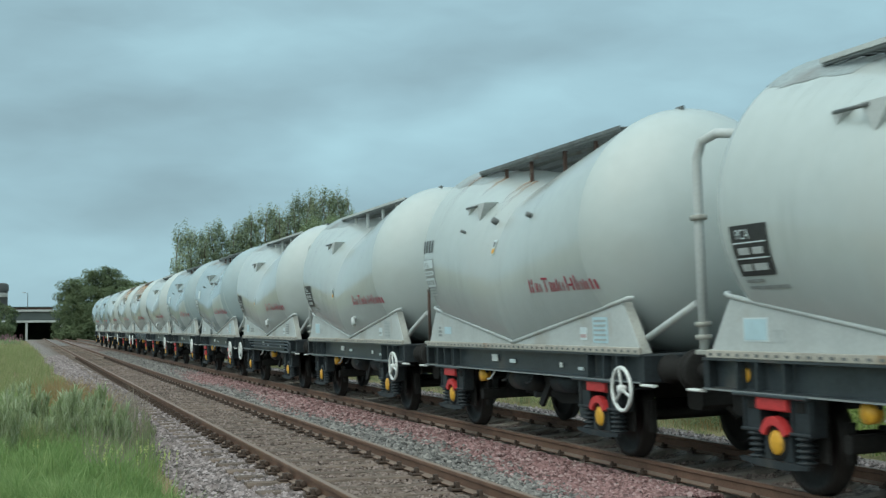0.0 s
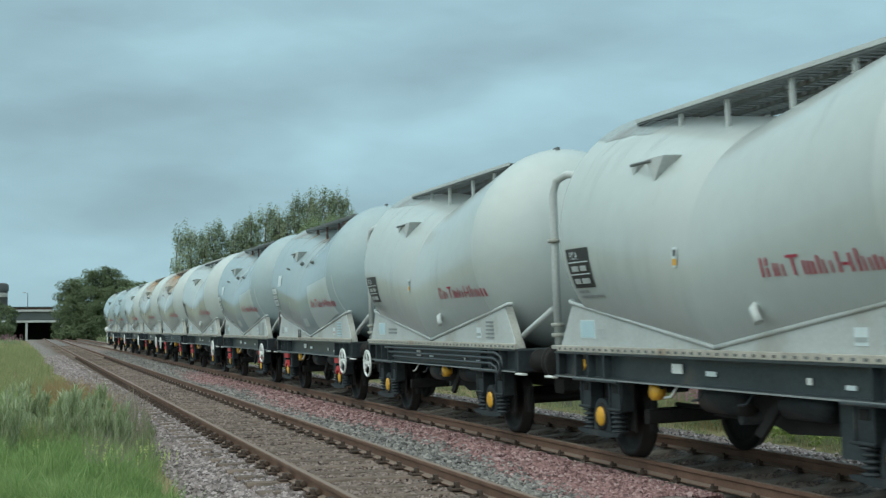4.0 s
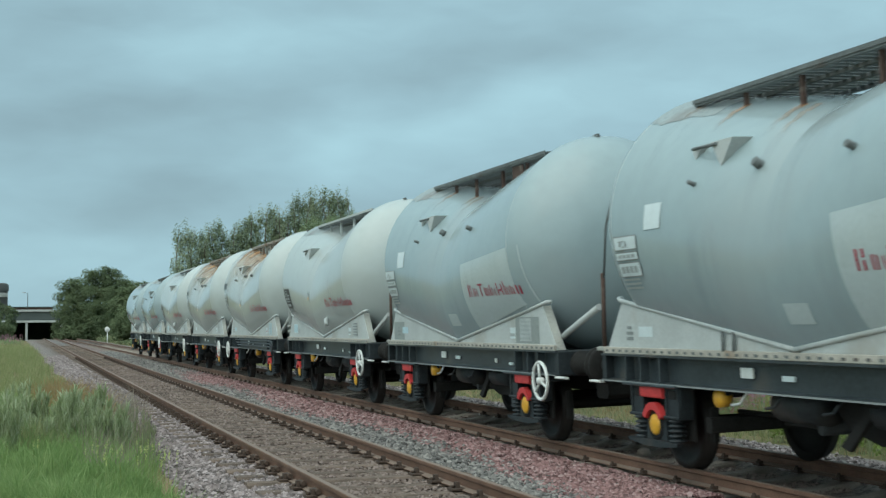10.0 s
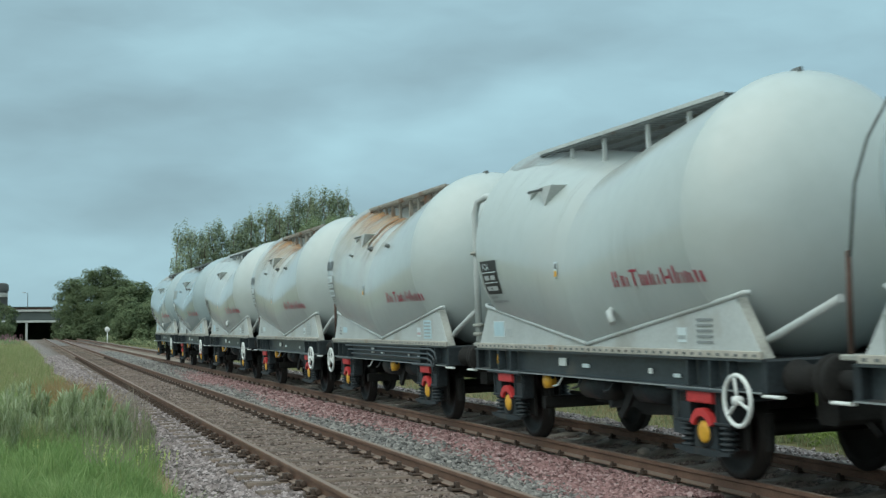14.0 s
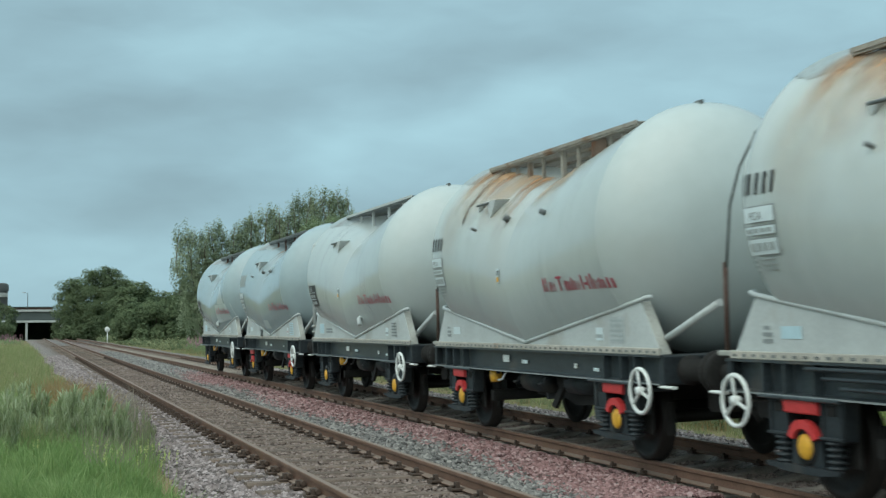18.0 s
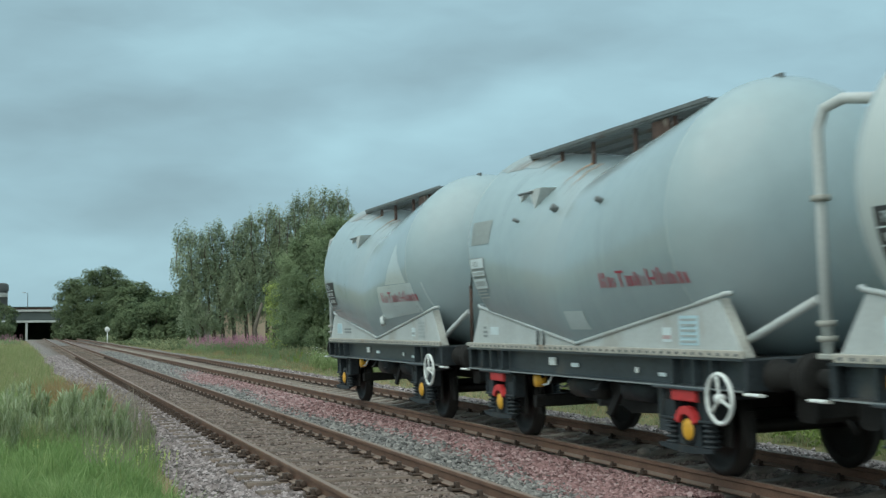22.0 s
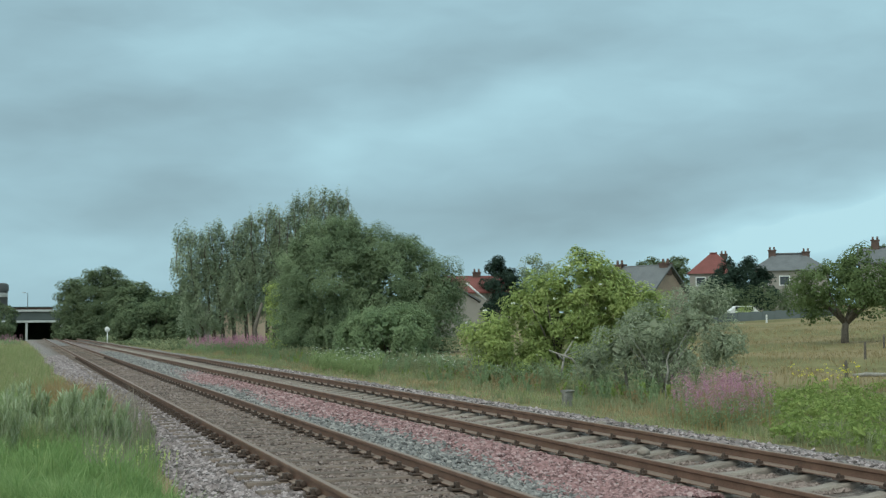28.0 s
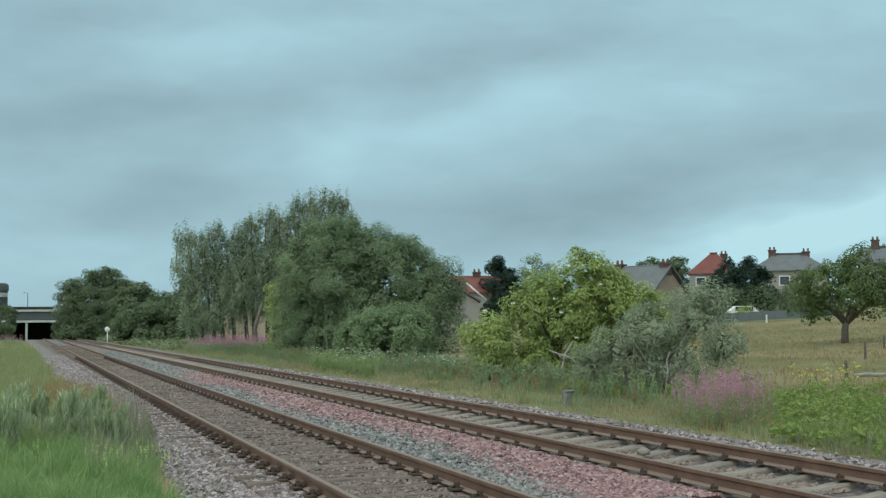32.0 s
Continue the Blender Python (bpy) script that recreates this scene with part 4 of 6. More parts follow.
def white_panel(w, numbered):
    """Three white fields in thin frames, one above the other, the top one with the code."""
    z0, a, b = (2.09, 3.09, 2.56) if numbered else (2.0, 2.94, 2.40)
    for lo, hi in ((0.345, 0.50), (0.235, 0.33), (0.06, 0.22)):
        part("code_frame", decal(Shape(), a, b, z0 + lo, z0 + hi, 0.009), GREYINK, w)
        part("code_panel", decal(Shape(), a - 0.014, b + 0.014, z0 + lo + 0.012, z0 + hi - 0.012, 0.012), LABEL, w, "white code panel")
    lettering(w, "PCA", a - 0.13, z0 + 0.375, 0.105, GREYINK, 0.017)
    for z, hh in ((0.265, 0.035), (0.105, 0.07)):
        for k in range(4):
            l0 = a - 0.07 - 0.105 * k
            part("code_bar", decal(Shape(), l0, l0 - 0.08, z0 + z, z0 + z + hh, 0.016, nz=1, nl=1), FADEDG, w)
    for z in (0.025, -0.02, -0.065):
        part("faint_line", decal(Shape(), a - 0.02, b + 0.12, z0 + z, z0 + z + 0.022, 0.010, nz=1), FADEDG, w)


def hazard_mark(w, l=0.28, z=2.12):
    part("hazard_label", decal(Shape(), l, l - 0.10, z, z + 0.20, 0.010), LABEL, w)
    part("hazard_mark", decal(Shape(), l - 0.01, l - 0.09, z + 0.02, z + 0.085, 0.015, nz=1), YELLOW, w)
    part("hazard_mark", decal(Shape(), l - 0.025, l - 0.075, z + 0.11, z + 0.175, 0.015, nz=1), INK, w)


def drain_stubs(w):
    """Two short upright pipes before the rear saddle plate."""
    for y in (1.18, 0.98):
        part("drain_stub", Shape().tube([(-1.19, y, 1.29), (-1.19, y, 1.48)], 0.018, 8), GRATE, w)


def solebar_pipes(w):
    """Three air pipes clipped along the solebar, turned down at the front."""
    for i in range(3):
        z = 1.17 - 0.075 * i
        part("air_pipe", Shape().tube([(-1.235, 2.55 - 0.25 * i, z), (-1.235, -3.2 + 0.10 * i, z), (-1.235, -3.42 + 0.10 * i, z - 0.05), (-1.235, -3.5 + 0.10 * i, z - 0.20)], 0.018, 8), FRAME_G, w)


def plate_label(w, y0, y1, z0, z1, m, proud=0.0):
    part("data_plate", Shape().box((-1.159 - proud, (y0 + y1) / 2, (z0 + z1) / 2), (0.006, abs(y1 - y0), z1 - z0)), m, w)


def saddle_labels(w, k, panel):
    """Data plates and small stencilled lines on the saddle plates; no two wagons carry quite the same set."""
    if panel == "black":
        plate_label(w, 3.20, 2.78, 1.39, 1.61, LABEL)
        plate_label(w, 3.18, 2.80, 1.405, 1.595, PLATEBLUE, 0.004)
        if k % 2:
            for z in (1.47, 1.41):
                plate_label(w, 2.56, 2.02, z, z + 0.035, GREYINK)
        else:
            plate_label(w, 2.70, 2.50, 1.39, 1.50, FADEDW)
    else:
        plate_label(w, 3.02, 2.70, 1.42, 1.53, PLATEBLUE if k % 2 else LABEL)
        for z, a, b in ((1.50, 3.30, 3.20), (1.44, 3.32, 3.16), (1.38, 3.32, 3.16)):
            plate_label(w, a, b, z, z + 0.035, GREYINK)
    plate_label(w, -2.25, -2.44, 1.37, 1.52, LABEL)
    plate_label(w, -2.26, -2.43, 1.40, 1.44, FADEDR if k % 3 == 1 else FADEDG, 0.004)
    if k % 3:
        plate_label(w, -2.62, -3.02, 1.34, 1.64, PLATEBLUE if k % 3 == 1 else FADEDW)
    for i in range(5):
        plate_label(w, -2.66, -2.98, 1.365 + 0.055 * i, 1.39 + 0.055 * i, GREYINK if k % 3 == 0 else FADEDG, 0.005)


def red_springs(w):
    for ya in (-2.72, 2.72):
        part("spring_hood", Shape().box((-1.17, ya, 0.85), (0.07, 0.50, 0.15), 0.015), RED, w, "red spring hood")
        arc = []
        for t in np.linspace(20, 160, 9):
            arc.append((ya + 0.23 * math.cos(radians(t)), 0.50 + 0.23 * math.sin(radians(t))))
        for t in np.linspace(160, 20, 9):
            arc.append((ya + 0.16 * math.cos(radians(t)), 0.50 + 0.15 * math.sin(radians(t))))
        part("axlebox_crown", Shape().prism(arc, -1.20, -1.13), RED, w, "red axlebox crown")


# one entry a wagon, from the front: rear joint, tank paint, panel, red springs, handwheel end, rusty walkway, number, patch
WAGONS = [
    (0, 0, "black", True, -1, 0, False, None), (1, 0, "white", True, -1, 1, True, None), (2, 0, "black", False, -1, 0, False, None),
    (3, 0, "black", False, 1, 0, False, None), (4, 1, "white", True, -1, 1, False, "square"), (5, 1, "white", True, -1, 1, False, "square"),
    (6, 0, "black", True, -1, 0, False, None), (7, 0, "white", True, 1, 3, True, None), (8, 0, "white", True, -1, 3, True, None),
    (9, 0, "black", False, -1, 0, False, None), (10, 1, "white", True, -1, 1, False, "strip"), (11, 1, "black", False, -1, 1, False, "spire"),
]
LABELS = ("cream-white", "pale grey")


def build_train():
    first = build_wagon()
    train = []
    for k, (joint, paint, panel, red, hand, rust, number, patch) in enumerate(WAGONS):
        w = first if k == 0 else copy_thing(proto, pose(0, 0, 0))
        if k == 0:
            proto = copy_thing(first, pose(0, 0, 0))
        train.append(w)
    for o in (*proto.children_recursive, proto):
        bpy.data.objects.remove(o)
    for w, (joint, paint, panel, red, hand, rust, number, patch) in zip(train, WAGONS):
        text = LABELS[paint] + " two-axle bulk powder tank wagon with "
        text += "rusty roof walkway" if rust > 1 else ("red spring hoods" if red else "yellow axle caps")
        tagged(w, text)
        for o in w.children_recursive:
            if o.name.startswith("tank") and paint:
                o.material_slots[0].link = "OBJECT"
                o.material_slots[0].material = TANK_GREY
            if rust != 1 and o.name.startswith(("walkway_post", "walkway_edge")) or rust > 1 and o.name.startswith(("roof_walkway", "tread")):
                o.material_slots[0].link = "OBJECT"
                o.material_slots[0].material = GRATE_R if rust == 2 else (POSTR if rust else PALE)
        if rust == 1:
            for o in w.children:
                if o.name.startswith("walkway_post"):
                    o.material_slots[0].link = "OBJECT"
                    o.material_slots[0].material = PIPERUST
        if rust == 1 and paint:
            part("walkway_panel", Shape().box((-0.60, -1.35, 3.60), (0.012, 0.44, 0.50), 0.003), PIPERUST, w, "rusty brown panel below the walkway")
        if rust > 2:
            walkway_posts(w, (-2.0, -1.1, -0.1, 1.1, 2.0), POSTR, 0.07)
            part("walkway_panel", Shape().box((-0.60, -1.35, 3.55), (0.012, 0.44, 0.60), 0.003), GRATE_R, w, "rusty brown panel below the walkway")
        handwheel(w, hand * 3.62)
        black_panel(w) if panel == "black" else white_panel(w, number)
        if not patch:
            hazard_mark(w, *((0.12, 2.52) if joint == 1 else (0.28, 2.12)))
        if joint in (4, 10):
            drain_stubs(w)
        if hand > 0:
            solebar_pipes(w)
            for o in w.children:
                if o.name.startswith("distributor"):
                    o.location.y -= 1.95
        if panel == "black":
            part("marker_disc", Shape().lathe([(-1.10, 0.0), (-1.10, 0.07), (-1.09, 0.07)], "x", (0, 3.30, 1.07), 16), YELLOW, w, "faded orange disc")
        if red:
            red_springs(w)
        if number:
            number_bars(w, 3.12)
        saddle_labels(w, joint, panel)
        if patch == "square":
            part("repaint_patch", decal4((-1.02, 2.44), (-3.21, 2.60), (-3.27, 1.86), (-1.11, 1.49)), PATCHP, w, "lighter repainted square")
            part("label_square", decal(Shape(), 2.22, 1.88, 2.53, 2.79, 0.008), LABEL, w)
            part("repaint_patch", decal(Shape(), -0.15, -0.50, 1.55, 1.73, 0.006), PATCHP, w)
        if joint == 5:
            plate_label(w, 3.55, 2.92, 1.31, 1.62, DARKP, -0.003)
            plate_label(w, -2.46, -3.30, 1.31, 1.66, DARKP, -0.003)
        if patch == "spire":
            part("repaint_patch", decal4((-1.11, 2.25), (-3.29, 2.27), (-3.32, 1.80), (-1.04, 1.67)), PATCHP, w, "lighter repainted square")
            sp = Shape()
            vs = [tank_side(-2.26 - 0.62 * sx * (1 - t), 2.27 + 0.69 * t, 0.006) for t in np.linspace(0, 1, 8) for sx in (-1, 1)]
            sp.add(vs, [(2 * i, 2 * i + 1, 2 * i + 3, 2 * i + 2) for i in range(7)], True)
            part("repaint_patch", sp, PATCHP, w, "lighter repainted triangle")
        elif patch == "strip":
            part("dull_patch", decal(Shape(), 3.2, 2.2, 2.68, 3.0, 0.006), DARKP, w)
            part("repaint_patch", decal(Shape(), -0.1, -0.6, 1.5, 1.72, 0.006), PATCHP, w)
        stains(w, rust, 50 + joint)
        end_pipe(w, panel == "black")
        if panel == "white":
            spigots(w)
        else:
            aeration_stub(w)
    return train


TRAIN = build_train()

# ---- plants ----
LEAFY = 1.5


def leaf_cloud(clumps, size, seed, squash=1.0, shell=0.55):
    """Many small bent leaves: clumps are (centre, radii, number) and, on a crown, the way outwards."""
    r = np.random.default_rng(seed)
    cs = []
    for c, rad, n, *face in clumps:
        d = r.standard_normal((n, 3))
        d /= np.linalg.norm(d, axis=1)[:, None]
        k = shell + (1 - shell) * r.random(n) ** 0.7
        k = np.where(r.random(n) < 0.15, k * 1.18, k)
        out = d * 0.45 + np.asarray(face[0]) * 0.75 if face else d * 0.7
        cs.append(np.concatenate([np.asarray(c) + d * np.asarray(rad) * k[:, None], out], 1))
    a = np.concatenate(cs)
    p, d = a[:, :3], a[:, 3:]
    n = len(p)
    nor = d + r.standard_normal((n, 3)) * 0.38 + np.array([0, 0, 0.5])
    nor /= np.linalg.norm(nor, axis=1)[:, None]
    t = np.cross(nor, r.standard_normal((n, 3)))
    t /= np.linalg.norm(t, axis=1)[:, None]
    b = np.cross(nor, t)
    s = size * (0.55 + 0.9 * r.random(n))[:, None]
    v = np.stack([p - t * s, p - b * s * 0.5 * squash + nor * s * 0.18, p + t * s, p + b * s * 0.5 * squash + nor * s * 0.18], 1).reshape(-1, 3)
    return v, np.arange(4 * n).reshape(-1, 4)


def lobe_clumps(lobes, depth, per_m2, clump, seed, low=-0.92, fill=1.9, tall=0.8, skin=0.50):
    """Fills lobes (across, height, half width, half height) with small clumps on their outside."""
    r = np.random.default_rng(seed)
    out = []
    rvs = [min(ru * depth, 4.0) for u, z, ru, rz in lobes]
    for (u, z, ru, rz), rv in zip(lobes, rvs):
        n = max(6, int(fill * (ru + rv) * rz / clump ** 2))
        for i in range(n):
            d = r.standard_normal(3)
            d /= np.linalg.norm(d)
            if d[2] < low:
                d[2] *= -1
            k = skin + (0.98 - skin) * r.random() ** 0.55
            if skin > 0.6 and i % 5 == 0:
                k = 0.45 + 0.3 * r.random()
            k *= 1 + 0.07 * math.sin(2.1 * d[0] * ru + u) * math.sin(1.9 * d[2] * rz + 1.7 * d[1] * rv)
            s = clump * (0.6 + 0.8 * r.random())
            c = np.array([u + d[0] * ru * k, d[1] * rv * k, max(z + d[2] * rz * k, 0.35 * clump)])
            # nothing deep inside a neighbouring lobe
            if any(((c[0] - a) / b) ** 2 + (c[1] / e) ** 2 + ((c[2] - g) / h) ** 2 < 0.22 for (a, g, b, h), e in zip(lobes, rvs)) and skin > 0.6:
                continue
            out.append((c, (s, s, s * tall), int(per_m2 * s * s), d))
    return out


def leaves(name, colors, trans=0.42, patch=0.45, ps=0.5):
    return island_mat(name, [tuple(min(0.8, k * LEAFY) for k in c) for c in colors], 0.75, trans, 0.15, patch, ps)


DARKLEAF = leaves("dark_leaves", [(0.072, 0.096, 0.054), (0.104, 0.134, 0.073), (0.138, 0.170, 0.094)])
FIRLEAF = leaves("fir_needles", [(0.020, 0.034, 0.026), (0.030, 0.050, 0.036), (0.046, 0.070, 0.050)])
# broad noise patches darken the leaf colour to paint shaded hollows between lobes
MIDLEAF = leaves("shade_mottled_leaves", [(0.076, 0.108, 0.062), (0.142, 0.184, 0.104), (0.235, 0.280, 0.162)], 0.45, 0.6, 0.4)
BLUELEAF = leaves("sallow_leaves", [(0.115, 0.160, 0.085), (0.170, 0.220, 0.118), (0.235, 0.285, 0.160)])
ELDER = leaves("elder_leaves", [(0.140, 0.182, 0.062), (0.240, 0.288, 0.104), (0.370, 0.400, 0.165)], 0.45, 0.5, 0.8)
WILLOW = leaves("willow_leaves", [(0.135, 0.160, 0.104), (0.235, 0.262, 0.182), (0.360, 0.380, 0.285)], 0.45)
POPLAR = leaves("poplar_leaves", [(0.115, 0.150, 0.096), (0.200, 0.238, 0.156), (0.310, 0.345, 0.240)], 0.5, 0.7, 0.3)
APPLE = leaves("apple_leaves", [(0.058, 0.080, 0.034), (0.092, 0.126, 0.050), (0.136, 0.172, 0.074)])
NETTLE = leaves("nettle_leaves", [(0.096, 0.136, 0.040), (0.165, 0.212, 0.064), (0.245, 0.280, 0.104)], 0.42, 0.45, 2.0)
PINK = leaves("fireweed_flowers", [(0.24, 0.120, 0.158), (0.32, 0.158, 0.215), (0.38, 0.235, 0.285)], 0.2)
CREAM = leaves("cream_flowers", [(0.50, 0.50, 0.38), (0.62, 0.62, 0.50), (0.66, 0.66, 0.58)], 0.2)
GOLD = leaves("ragwort_flowers", [(0.50, 0.36, 0.03), (0.62, 0.48, 0.05), (0.66, 0.54, 0.10)], 0.2)
BARK = mat("bark", (0.125, 0.105, 0.085), 0.95, 0, 0.35, 6, 40, 0.7)
GREYBARK = mat("pale_dead_wood", (0.27, 0.25, 0.22), 0.95, 0, 0.3, 6, 40, 0.6)
GRASS_L = leaves("lush_grass", [(0.092, 0.162, 0.054), (0.172, 0.246, 0.094), (0.280, 0.338, 0.162)], 0.45, 0.55, 2.0)
GRASS_Y = leaves("seeding_grass", [(0.138, 0.170, 0.070), (0.205, 0.224, 0.106), (0.292, 0.280, 0.162)], 0.45, 0.5, 0.8)
GRASS_V = leaves("verge_blades", [(0.125, 0.148, 0.078), (0.185, 0.200, 0.112), (0.260, 0.258, 0.160)], 0.45, 0.5, 0.9)
GRASS_D = leaves("dry_grass", [(0.160, 0.130, 0.068), (0.225, 0.178, 0.098), (0.295, 0.235, 0.138)], 0.4, 0.6, 0.3)
GRASS_B = leaves("brown_dock", [(0.150, 0.112, 0.056), (0.225, 0.160, 0.078), (0.300, 0.215, 0.105)], 0.35, 0.5, 0.6)
MUGWORT = leaves("mugwort_leaves", [(0.175, 0.215, 0.105), (0.245, 0.282, 0.165), (0.420, 0.445, 0.320)], 0.4, 0.3, 4.0)


def gz(x, y):
    return float(ground_z(x, y))


def limbs(r, n, height, spread, base_r, start=0.25):
    """Stems that fork out from the base."""
    out = [([(0, 0, -0.3), (0.05, 0.02, height * 0.35), (0.1, -0.05, height * 0.75)], [base_r, base_r * 0.7, base_r * 0.25])]
    for i in range(n):
        a = 2 * math.pi * (i + r.random() * 0.6) / n
        h0 = height * start * (0.5 + r.random())
        e = (spread * math.cos(a) * (0.6 + 0.5 * r.random()), spread * math.sin(a) * (0.6 + 0.5 * r.random()), height * (0.6 + 0.3 * r.random()))
        out.append(([(0, 0, h0 * 0.6), (e[0] * 0.45, e[1] * 0.45, (h0 + e[2]) / 2), e], [base_r * 0.5, base_r * 0.32, base_r * 0.1]))
    return out


def plant(name, label, category, x, y, turn, lobes, leaf, size, seed, stems=(), depth=0.9, per=900, clump=0.5, squash=1.0, bark=None, fill=1.9, tall=0.8, skin=0.5, core=0.0):
    """A tree or bush on the ground at x, y: tapered stems and a crown of many leaves."""
    t = thing(name, label, category, at=pose(x, y, gz(x, y), rz=turn))
    for i, (pts, rs) in enumerate(stems):
        part("trunk" if i == 0 else "limb", Shape().tube(pts, rs, 8), bark or BARK, t)
    v, f = leaf_cloud(lobe_clumps(lobes, depth, per, clump, seed, fill=fill, tall=tall, skin=skin), size, seed + 1, squash)
    part("crown", quick_mesh("crown", v, f, leaf), None, t)
    if core:
        inner = [((u, 0, max(z, 0.6 * rz)), (ru * core, min(ru * depth, 4.0) * core, rz * core), int(42 * (ru * rz + ru * ru))) for u, z, ru, rz in lobes]
        tagged(part("inner_leaves", quick_mesh("inner_leaves", *leaf_cloud(inner, 0.17, seed + 3, 1.2, 0.5), leaf), None, t), kind="stuff")
    return t


def poplar_stems(lobes, r):
    out = []
    for u, z, ru, rz in lobes:
        if ru < 2.0 and z > 5:
            out.append(([(u * 0.75, 0, -0.3), (u * 0.85, r.normal(0, 0.3), z * 0.5), (u, r.normal(0, 0.3), z + rz * 0.7)], [0.20, 0.13, 0.03]))
    return out


def build_plants():
    r = np.random.default_rng(3)
    pop = [(-6.6, 6.6, 1.35, 3.6), (-5.9, 3.4, 1.5, 2.6), (-4.5, 7.2, 1.15, 3.4), (-5.4, 6.2, 1.2, 3.0), (-3.3, 6.2, 1.5, 3.5), (-2.0, 7.0, 1.2, 3.7), (-1.2, 7.6, 1.1, 3.5), (-1.9, 4.4, 2.0, 3.0), (0.2, 7.6, 1.2, 3.7), (0.9, 8.6, 0.9, 3.3), (0.5, 5.3, 2.0, 3.2),
           (1.9, 8.2, 1.2, 3.3), (2.9, 9.4, 1.1, 3.3), (2.4, 6.8, 1.8, 3.3), (4.2, 9.8, 1.1, 3.4), (5.4, 9.8, 1.2, 3.4), (6.6, 9.6, 1.1, 3.1), (5.2, 7.6, 2.2, 2.8), (-4.2, 2.2, 1.6, 1.6), (3.4, 4.0, 1.6, 2.2), (-2.8, 4.8, 2.0, 2.4), (7.5, 8.8, 0.7, 2.3)]
    shoots = [(float(u), float(np.interp(u, [-8, -7, -5.8, -5.2, -4.4, -3.3, -2, 0.4, 1.3, 2.6, 4.4, 6.6, 7.8], [8.6, 10.2, 10.0, 9.6, 10.5, 9.5, 10.6, 11.6, 11.0, 12.4, 13.0, 13.1, 11.2]) - 0.75 + r.normal(0, 0.28)), 0.24, 0.85) for u in np.linspace(-7.4, 7.7, 40)]
    plant("poplar_group", "tall bushy poplars with upright grey-green tops", "tree", 20.31, 111.4, -10.3, pop + shoots, POPLAR, 0.105, 51, poplar_stems(pop, r) + [([(u - r.normal(0, 0.7), -0.5, z - r.uniform(2.5, 5)), (u - r.normal(0, 0.25), -0.7, z - 1.4), (u + r.normal(0, 0.15), -0.4, z + 0.9)], [0.05, 0.035, 0.012]) for u, z, ru, rz in shoots[1::3]] + [([(-0.6, -2, -0.3), (-0.9, -2, 1.6), (-0.3, -2, 3.8)], [0.24, 0.18, 0.1]), ([(0.4, -2, -0.3), (1.2, -2, 2.0), (2.2, -2, 4.4)], [0.2, 0.14, 0.08])], 0.9, 520, 0.21, 0.7, BARK, 0.80, 3.6, 0.5, 0.55)
    plant("roadside_elder", "slender yellow-green elder between poplars and thicket", "bush", 17.7, 93.6, -11.0, [(0, 3.3, 0.6, 1.6), (0.3, 1.5, 0.8, 1.5), (-0.3, 4.2, 0.4, 0.8)], ELDER, 0.08, 57, limbs(r, 3, 3.6, 0.4, 0.06), 0.9, 420, 0.34)
    plant("hawthorn_thicket", "broad domed green thicket in full leaf", "tree", 20.03, 79.8, -14.4, [(-1.25, 4.32, 3.66, 4.25), (2.23, 3.45, 3.83, 4.0), (4.15, 2.75, 2.86, 3.5), (-3.17, 1.7, 2.16, 1.92), (0.5, 1.1, 5.7, 1.3), (-0.6, 7.4, 1.7, 1.1), (3.0, 6.0, 1.9, 1.4), (5.4, 4.4, 1.5, 1.5), (-3.4, 5.2, 1.4, 1.8), (0.6, 5.0, 2.2, 2.2), (1.3, 6.2, 2.3, 1.8), (-2.2, 6.6, 1.7, 1.5), (-1.6, 2.4, 1.8, 1.8), (2.6, 3.2, 2.4, 2.4), (0.2, 2.8, 2.6, 2.4)], MIDLEAF, 0.058, 11, limbs(r, 6, 5.0, 2.6, 0.22), 1.0, 620, 0.46, 1.0, None, 2.1, 0.85, 0.74, 0.74)
    plant("sallow_bush", "low blue-green sallow bush before the thicket", "bush", 16.77, 60.5, -15.6, [(0.0, 1.65, 2.24, 1.1), (-1.32, 1.2, 1.19, 1.1), (1.32, 1.3, 1.06, 1.1), (0.0, 0.6, 2.0, 0.7)], BLUELEAF, 0.07, 91, limbs(r, 6, 2.0, 1.4, 0.07), 0.8, 900, 0.34, 1.0, None, 2.2, 1.1, 0.66, 0.7)
    eld = [(-1.97, 1.2, 1.0, 1.0), (-2.34, 1.58, 0.68, 0.54), (-0.75, 1.95, 0.92, 1.5), (1.03, 3.2, 0.9, 1.05), (0.28, 2.14, 1.25, 1.6), (1.97, 2.7, 0.8, 0.8), (-0.47, 0.64, 1.1, 0.7), (1.03, 1.02, 0.94, 0.9), (2.34, 2.14, 0.75, 0.7), (3.0, 2.3, 0.75, 0.75), (3.5, 1.6, 0.8, 0.8), (2.2, 1.4, 0.9, 0.8)]
    e = plant("elder_bush", "yellow-green elder bush with cream flower heads", "bush", 17.17, 40.9, -22.8, eld, ELDER, 0.075, 21, limbs(r, 7, 3.2, 1.5, 0.09), 0.8, 900, 0.30, 0.8, None, 2.0, 0.9, 0.5, 0.5)
    heads = leaf_cloud([((eld[i % 9][0] + r.normal(0, 0.5), -0.9 - r.random() * 0.3, eld[i % 9][1] + r.random() * 0.8), (0.07, 0.07, 0.03), 14) for i in range(9)], 0.03, 77)
    tagged(part("blossom", quick_mesh("blossom", *heads, CREAM), None, e), kind="stuff")
